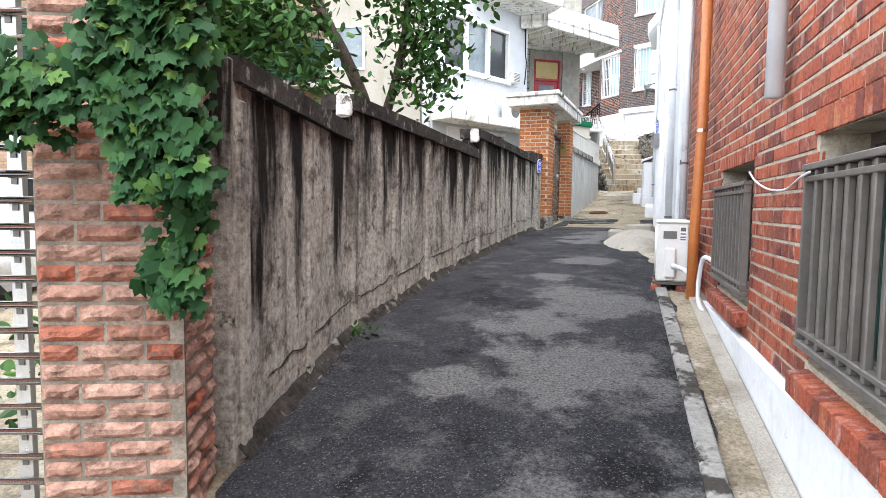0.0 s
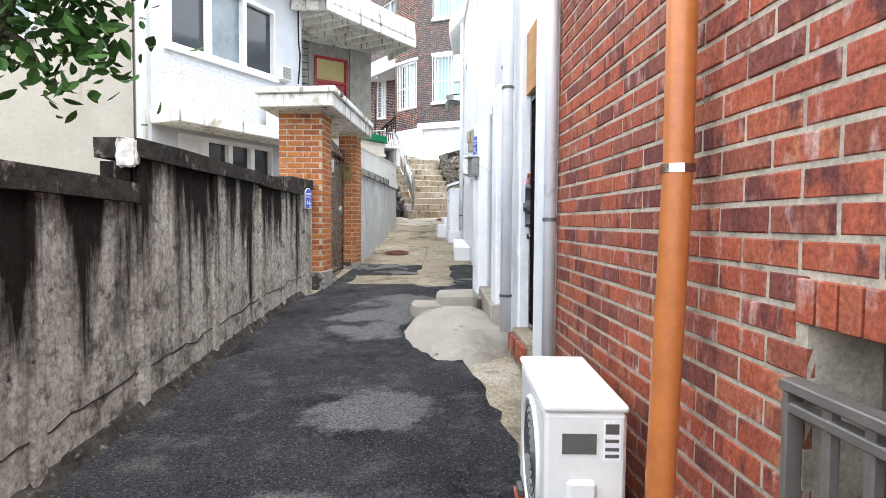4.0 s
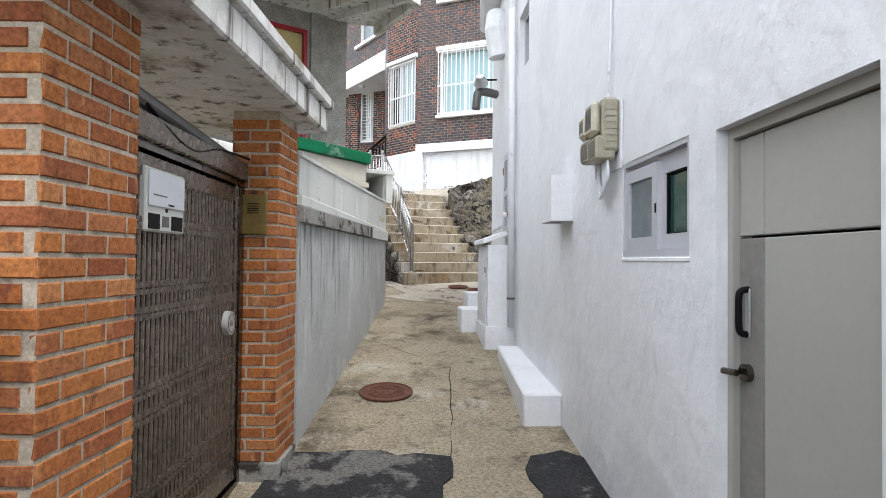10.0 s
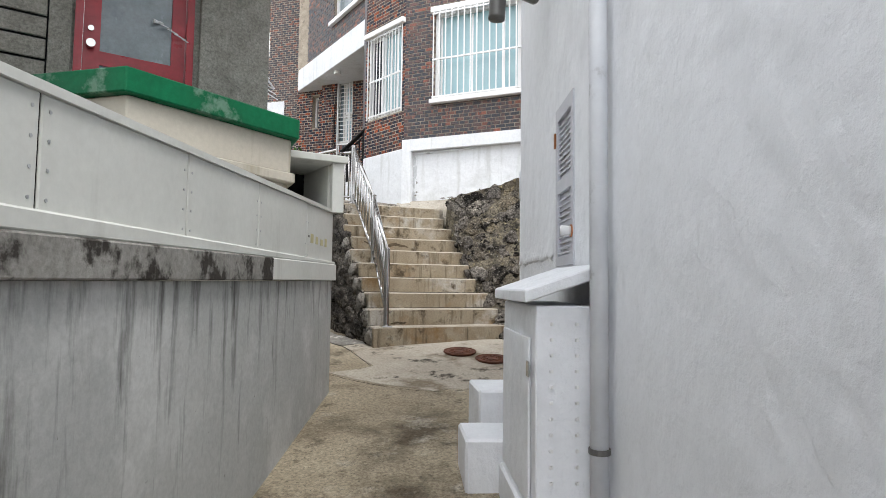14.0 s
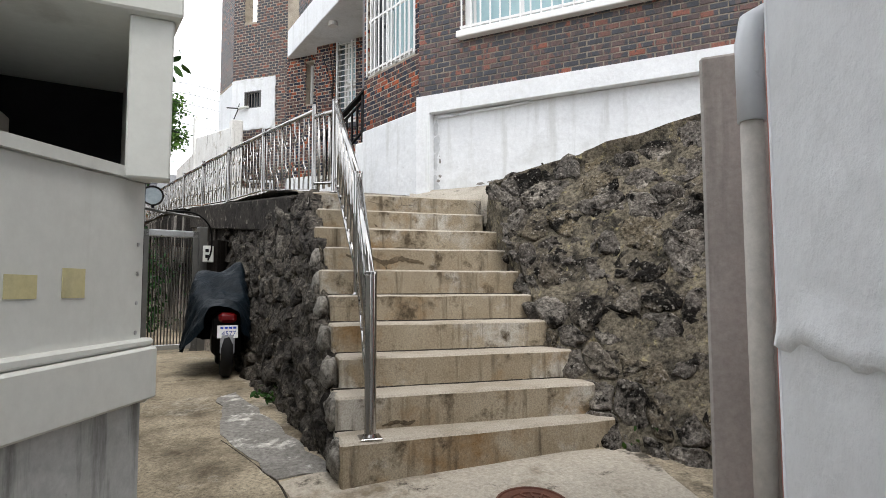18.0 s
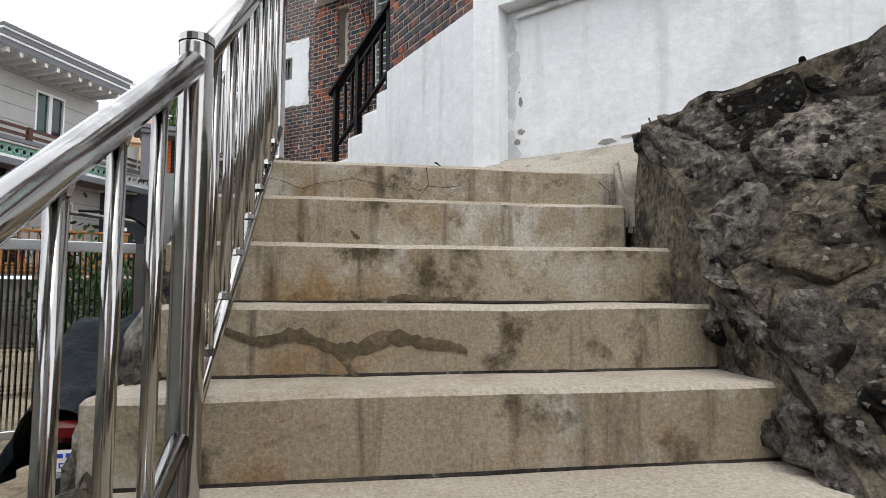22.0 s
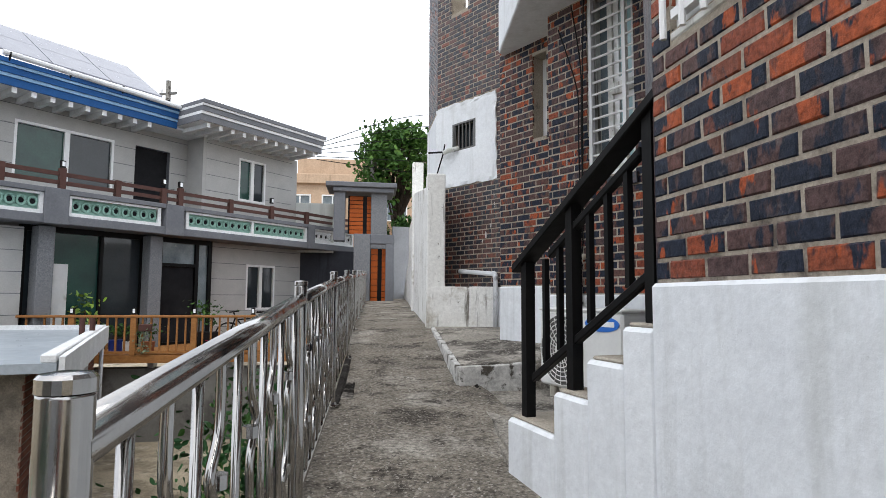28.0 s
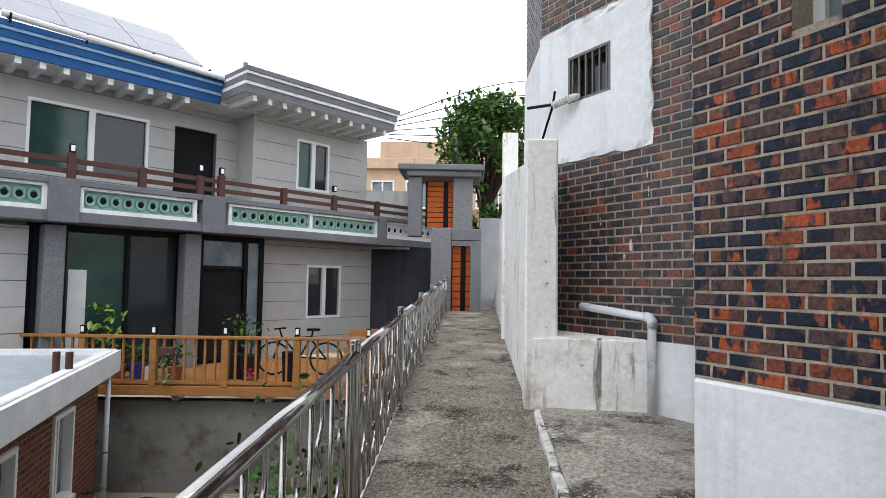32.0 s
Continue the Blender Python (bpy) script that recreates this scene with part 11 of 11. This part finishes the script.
# balcony eave with joists, red door and siding
part("upper_eave", prism([(0.9, 12.2), (2.6, 13.3), (2.2, 14.4), (0.4, 13.2)], 5.95, 6.2, bevel=0.01), WHITE_DIRTY, wh, "white balcony slab")
ev = thing("balcony_eave", (3.2, 15.5, 5.66), "white cantilevered balcony slab with soffit joists", "balcony", kind="structure")
EP = [(1.75, 13.95), (2.35, 13.75), (4.46, 15.4), (4.2, 16.6), (2.2, 16.9)]
part("soffit", prism(EP, 5.8, 5.86), WHITE_DIRTY, ev)
for k, (a, b) in enumerate(((EP[1], EP[2]), (EP[2], EP[3]), (EP[0], EP[1]))):
    ff = Face(a, b, -1)
    part("fascia", ff.box(0, ff.length, 5.66, 5.86, -0.08, 0.0, bevel=0.008), WHITE_DIRTY, ev)
    for j in range(4):
        part("fascia_board", ff.box(0, ff.length, 5.862 + j * 0.085, 5.94 + j * 0.085, -0.1, -0.004 - 0.012 * j), WHITE_DIRTY, ev)
ef = Face(EP[1], EP[2], -1)
for k in range(8):
    u = 0.15 + k * 0.34
    part("joist", ef.box(u, u + 0.07, 5.7, 5.8, -1.3, -0.081), WHITE_DIRTY, ev)
part("soffit_lamp", disc((3.1, 15.0, 5.7), (0, 0, 1), 0.08, 0.1, 16), PANEL_GREY, ev)
RD = Face((0.9, 15.85), (3.75, 16.63), -1)
rdw = thing("door_wall", (2.5, 16.3, 1.5), "grey sided wall with pebble-dashed piers", "wall", kind="structure")
PEB = surf("pebble_dash", (0.32, 0.31, 0.28), (0.22, 0.21, 0.19), 0.95, 6, 1.0, 120, fine=0.35, dist=0.01)
du0, du1 = 1.58, 2.36
part("wall", RD.wall(0, RD.length, 1.4, 7.5, -0.3, 0.0, [(du0, du1, 3.55, 5.55)]), PEB, rdw)
part("siding_backing", RD.box(0.0, 1.52, 3.5, 5.8, 0.001, 0.006), RECESS_SHADE, rdw)
for k in range(15):
    part("siding_board", RD.box(0.0, 1.42, 3.55 + k * 0.15, 3.682 + k * 0.15, 0.007, 0.028, bevel=0.004), PEB, rdw)
part("pier", RD.box(1.43, 1.56, 3.5, 7.5, 0.007, 0.04, bevel=0.005), PEB, rdw)
part("pier", RD.box(2.4, 2.62, 1.6, 7.5, 0.0, 0.05, bevel=0.006), PEB, rdw)
rdr = thing("red_door", RD.p(du0, 3.55, 0), "red framed glazed door with steel knob", "door")
part("frame", RD.wall(du0, du1, 3.55, 5.55, -0.12, 0.015, [(du0 + 0.05, du1 - 0.05, 3.58, 4.98), (du0 + 0.05, du1 - 0.05, 5.04, 5.5)]), RED_PAINT, rdr)
part("leaf", RD.wall(du0 + 0.055, du1 - 0.055, 3.58, 4.97, -0.08, -0.03, [(du0 + 0.16, du1 - 0.15, 3.7, 4.2), (du0 + 0.16, du1 - 0.15, 4.3, 4.88)]), RED_PAINT, rdr)
part("pane", RD.box(du0 + 0.1, du1 - 0.1, 3.65, 4.92, -0.06, -0.05), GLASS_FROST, rdr)
part("transom_pane", RD.box(du0 + 0.05, du1 - 0.05, 5.04, 5.5, -0.06, -0.05), surf("yellow_blind", (0.5, 0.42, 0.2), None, 0.5, 4, 0), rdr, "pale yellow blind in the transom")
part("knob", disc(RD.p(du0 + 0.1, 4.33, -0.03), (*RD.n, 0), 0.03, 0.06, 14), STEEL, rdr)
part("lock", disc(RD.p(du0 + 0.1, 4.45, -0.03), (*RD.n, 0), 0.02, 0.02, 12), STEEL, rdr)
# clothes rack on the roof
cr = thing("clothes_rack", (3.5, 16.8, 3.8), "thin white wire drying rack above a parapet", "drying rack")
for k in range(5):
    part("wire", tube([(2.9 + 0.05 * k, 16.4, 4.62 - 0.03 * k), (3.8 + 0.02 * k, 17.4, 4.62 - 0.05 * k)], 0.006, 5), WHITE_PVC, cr)
part("loop", tube(wave([(2.9, 16.4, 4.6), (3.2, 16.8, 4.75), (3.6, 17.2, 4.72), (3.85, 17.48, 4.55)]), 0.009, 6), WHITE_PVC, cr)
for x, y in ((3.05, 16.5), (3.75, 17.3)):
    part("leg", tube([(x, y, 1.9), (x, y, 4.62)], 0.012, 6), WHITE_PVC, cr)

# ---- houses and garden behind the left wall ----
cb = thing("cream_house", (-1.5, 13, 1.2), "cream rendered house wall", "house", kind="structure")
part("wall", prism([(-2.5, 12.4), (-0.5, 12.2), (-0.5, 12.5), (-2.4, 12.8)], 0.9, 8.5), CREAM_SHADED, cb)
CF = Face((-2.5, 12.4), (-0.5, 12.2), -1)
t = thing("cream_house_window", CF.p(0.2, 4.5, 0), "small white window in a cream wall", "window")
part("frame", CF.wall(0.15, 0.85, 4.3, 5.2, 0.0, 0.04, [(0.2, 0.8, 4.35, 5.15)]), WHITE_FRAME, t)
part("pane", CF.box(0.2, 0.8, 4.35, 5.15, 0.002, 0.01), GLASS_FROST, t)
tb = thing("tan_brick_house", (-5, 13, 0.9), "tan brick house with black balcony railing", "house", kind="structure")
TF = Face((-9.0, 11.6), (-2.5, 13.0), -1)
tw = [(4.6, 5.9, 3.0, 3.75), (1.5, 3.0, 3.0, 3.75)]
part("wall", TF.wall(0, TF.length, 0.0, 7.5, -0.3, 0.0, tw), MORTAR_DARK, tb)
bricks(tb, TF, 0, TF.length, 0.8, 7.4, TAN_BRICK, tw, out=0.006, seed=83)
for a, b, c, d in tw:
    t = thing("barred_window", TF.p(a, c, 0), "white barred window in tan brick", "window", "windows of the tan house")
    part("pane", TF.box(a, b, c, d, -0.12, -0.1), GLASS_DARK, t)
    for k in range(12):
        part("bar", tube([TF.p(a + (b - a) * k / 11, c, 0.03), TF.p(a + (b - a) * k / 11, d, 0.03)], 0.012, 5), WHITE_FRAME, t)
    part("rail", TF.box(a, b, d - 0.03, d, 0.02, 0.05), WHITE_FRAME, t)
aw = thing("green_awning", TF.p(3, 4.0, 0.5), "dark green corrugated sheet along a balcony", "awning")
GRN = surf("green_sheet", (0.012, 0.045, 0.025), (0.01, 0.035, 0.02), 0.5, 4, 0.1)
for k in range(14):
    part("corrugation", TF.box(0, TF.length, 4.06 + k * 0.06, 4.11 + k * 0.06, 0.55, 0.58), GRN, aw)
part("sheet", TF.box(0, TF.length, 4.05, 4.9, 0.53, 0.552), GRN, aw)
part("balcony_floor", TF.box(0, TF.length, 3.95, 4.05, 0.0, 0.6), LEDGE_GREY, tb)
bl = thing("balcony_railing", TF.p(3, 4.9, 0.55), "black steel balcony railing", "railing")
part("handrail", TF.box(0, TF.length, 5.5, 5.56, 0.53, 0.58), BLACK_STEEL, bl)
part("lower_rail", TF.box(0, TF.length, 4.9, 4.94, 0.53, 0.58), BLACK_STEEL, bl)
for k in range(46):
    u = 0.1 + k * 0.14
    part("baluster", TF.box(u - 0.012, u + 0.012, 4.9, 5.5, 0.545, 0.57), BLACK_STEEL, bl)

# tree over the wall: leaning trunks and drooping branches
gt_ = thing("tree", (-0.9, 8.0, 0.95), "leaning dark-trunked tree reaching over the concrete wall", "tree")
part("trunk", tube(wave([(-0.85, 8.0, 0.9), (-0.95, 8.0, 1.9), (-1.05, 8.05, 2.75), (-1.35, 8.1, 3.5), (-1.8, 8.2, 4.4), (-2.1, 8.3, 5.6)]), 0.11, 10, r2=0.06), BARK, gt_, smooth=True)
part("trunk", tube(wave([(-0.85, 8.0, 1.5), (-0.8, 7.95, 2.6), (-0.62, 7.9, 3.3), (-0.5, 7.9, 4.2), (-0.55, 7.9, 5.6)]), 0.08, 9, r2=0.035), BARK, gt_, smooth=True)
rr = random.Random(101)
spots = []
limbs = [((-0.6, 7.9, 3.4), (-0.2, 7.7, 3.75), (0.12, 7.6, 3.5)), ((-0.55, 7.9, 4.0), (0.1, 7.7, 4.5), (0.45, 7.5, 4.1)), ((-0.5, 7.9, 4.4), (-0.1, 7.4, 5.0), (0.5, 7.2, 4.9)), ((-1.5, 8.1, 3.8), (-1.9, 7.7, 3.9), (-2.4, 7.4, 3.7)), ((-1.4, 8.1, 3.6), (-1.8, 7.6, 3.4), (-2.2, 7.2, 3.2)), ((-1.8, 8.2, 4.4), (-2.3, 7.7, 4.5), (-2.9, 7.3, 4.1)), ((-2.0, 8.2, 5.0), (-1.4, 7.6, 5.4), (-0.9, 7.0, 5.1)), ((-0.7, 7.9, 3.2), (-0.45, 7.7, 3.1), (-0.3, 7.6, 2.85)), ((-1.9, 8.2, 4.6), (-3.0, 8.0, 4.9), (-3.8, 7.6, 4.5)), ((-1.1, 8.0, 3.0), (-1.5, 7.5, 3.1), (-1.75, 7.2, 2.95))]
for a, b, c in limbs:
    line = wave([a, b, c], 8)
    part("limb", tube(line, 0.022, 6, r2=0.006), BARK, gt_)
    for _ in range(130):
        q = line[rr.randrange(len(line) // 3, len(line))]
        spots.append((q.x + rr.gauss(0, 0.16), q.y + rr.gauss(0, 0.16), q.z + rr.gauss(0, 0.14)))
for _ in range(1100):
    spots.append((-2.2 + rr.gauss(0, 0.36), 7.0 + rr.gauss(0, 0.4), 3.62 + rr.gauss(0, 0.3)))
for _ in range(2300):
    spots.append((-2.75 + rr.gauss(0, 0.55), 6.9 + rr.gauss(0, 0.4), 3.5 + rr.gauss(0, 0.42)))
for _ in range(900):
    spots.append((-0.35 + rr.gauss(0, 0.34), 7.75 + rr.gauss(0, 0.25), 4.1 + rr.gauss(0, 0.45)))
for _ in range(170):
    w_ = rr.random()
    spots.append((-0.35 + 0.4 * w_ + rr.gauss(0, 0.09), 7.65 + rr.gauss(0, 0.1), 3.5 - 0.55 * w_ + rr.gauss(0, 0.1)))
for k in range(5):
    part("limb", tube(wave([(-1.5, 8.1, 3.8), (-1.9 - 0.1 * k, 7.5, 3.95), (-2.0 - 0.2 * k, 6.8 + 0.1 * k, 3.4 + 0.12 * k)]), 0.018, 6, r2=0.005), BARK, gt_)
leaves("leaves", spots, 0.125, LEAF, gt_, False, 102)
# garden and car glimpsed through the fence
gd_ = thing("garden_shrubs", (-2.6, 3.0, 0.2), "low green garden plants behind a tube fence", "shrub", kind="stuff")
rr = random.Random(111)
leaves("leaves", [(rr.uniform(-4.5, -1.5), rr.uniform(2.4, 4.2), 0.3 + abs(rr.gauss(0, 0.25))) for _ in range(900)], 0.1, LEAF, gd_, False, 112)
car = thing("parked_car", (-4.4, 5.5, 0.3), "white car parked behind the fence", "car")
CARW = surf("white_car_paint", (0.75, 0.76, 0.78), None, 0.2, 3, 0.0, coat=0.5)
bm = bmesh.new()
prof = [(-1.9, 0.5), (-2.0, 0.9), (-1.6, 1.1), (-0.9, 1.5), (0.7, 1.52), (1.4, 1.12), (2.0, 1.0), (2.05, 0.5)]
vs = [[bm.verts.new((-4.3 + s * 0.75, 5.6 + a, b + 0.25)) for a, b in prof] for s in (-1, 1)]
bm.faces.new(vs[0])
bm.faces.new(vs[1][::-1])
for i in range(len(prof)):
    j = (i + 1) % len(prof)
    bm.faces.new((vs[0][i], vs[0][j], vs[1][j], vs[1][i]))
part("body", soft(bm, 0.08, 2), CARW, car, smooth=True)
for y in (4.4, 6.8):
    w_ = part("wheel", tube([(-3.55, y + 0.26 * math.cos(k * math.tau / 20), 0.58 + 0.26 * math.sin(k * math.tau / 20)) for k in range(20)], 0.09, 8, closed=True), RUBBER, car)
    part("rim", disc((-3.5, y, 0.58), (1, 0, 0), 0.19, 0.05, 16), ALU, w_)
part("side_glass", B((-3.56, 4.9, 1.42), (-3.545, 6.2, 1.7)), GLASS_DARK, car)
# weeds and litter along the wall
for k, (x, y, n) in enumerate(((-0.5, 3.62, 26), (4.55, 19.1, 30), (6.55, 17.45, 16), (2.8, 8.72, 14))):
    t = thing("weed", (x, y, slope(x, y)), "small green weed growing in a wall joint", "weed", "weeds")
    rr = random.Random(120 + k)
    leaves("leaves", [(x + rr.gauss(0, 0.05), y + rr.gauss(0, 0.05), slope(x, y) + 0.02 + abs(rr.gauss(0, 0.05))) for _ in range(n)], 0.05, LEAF, t, False, 130 + k)
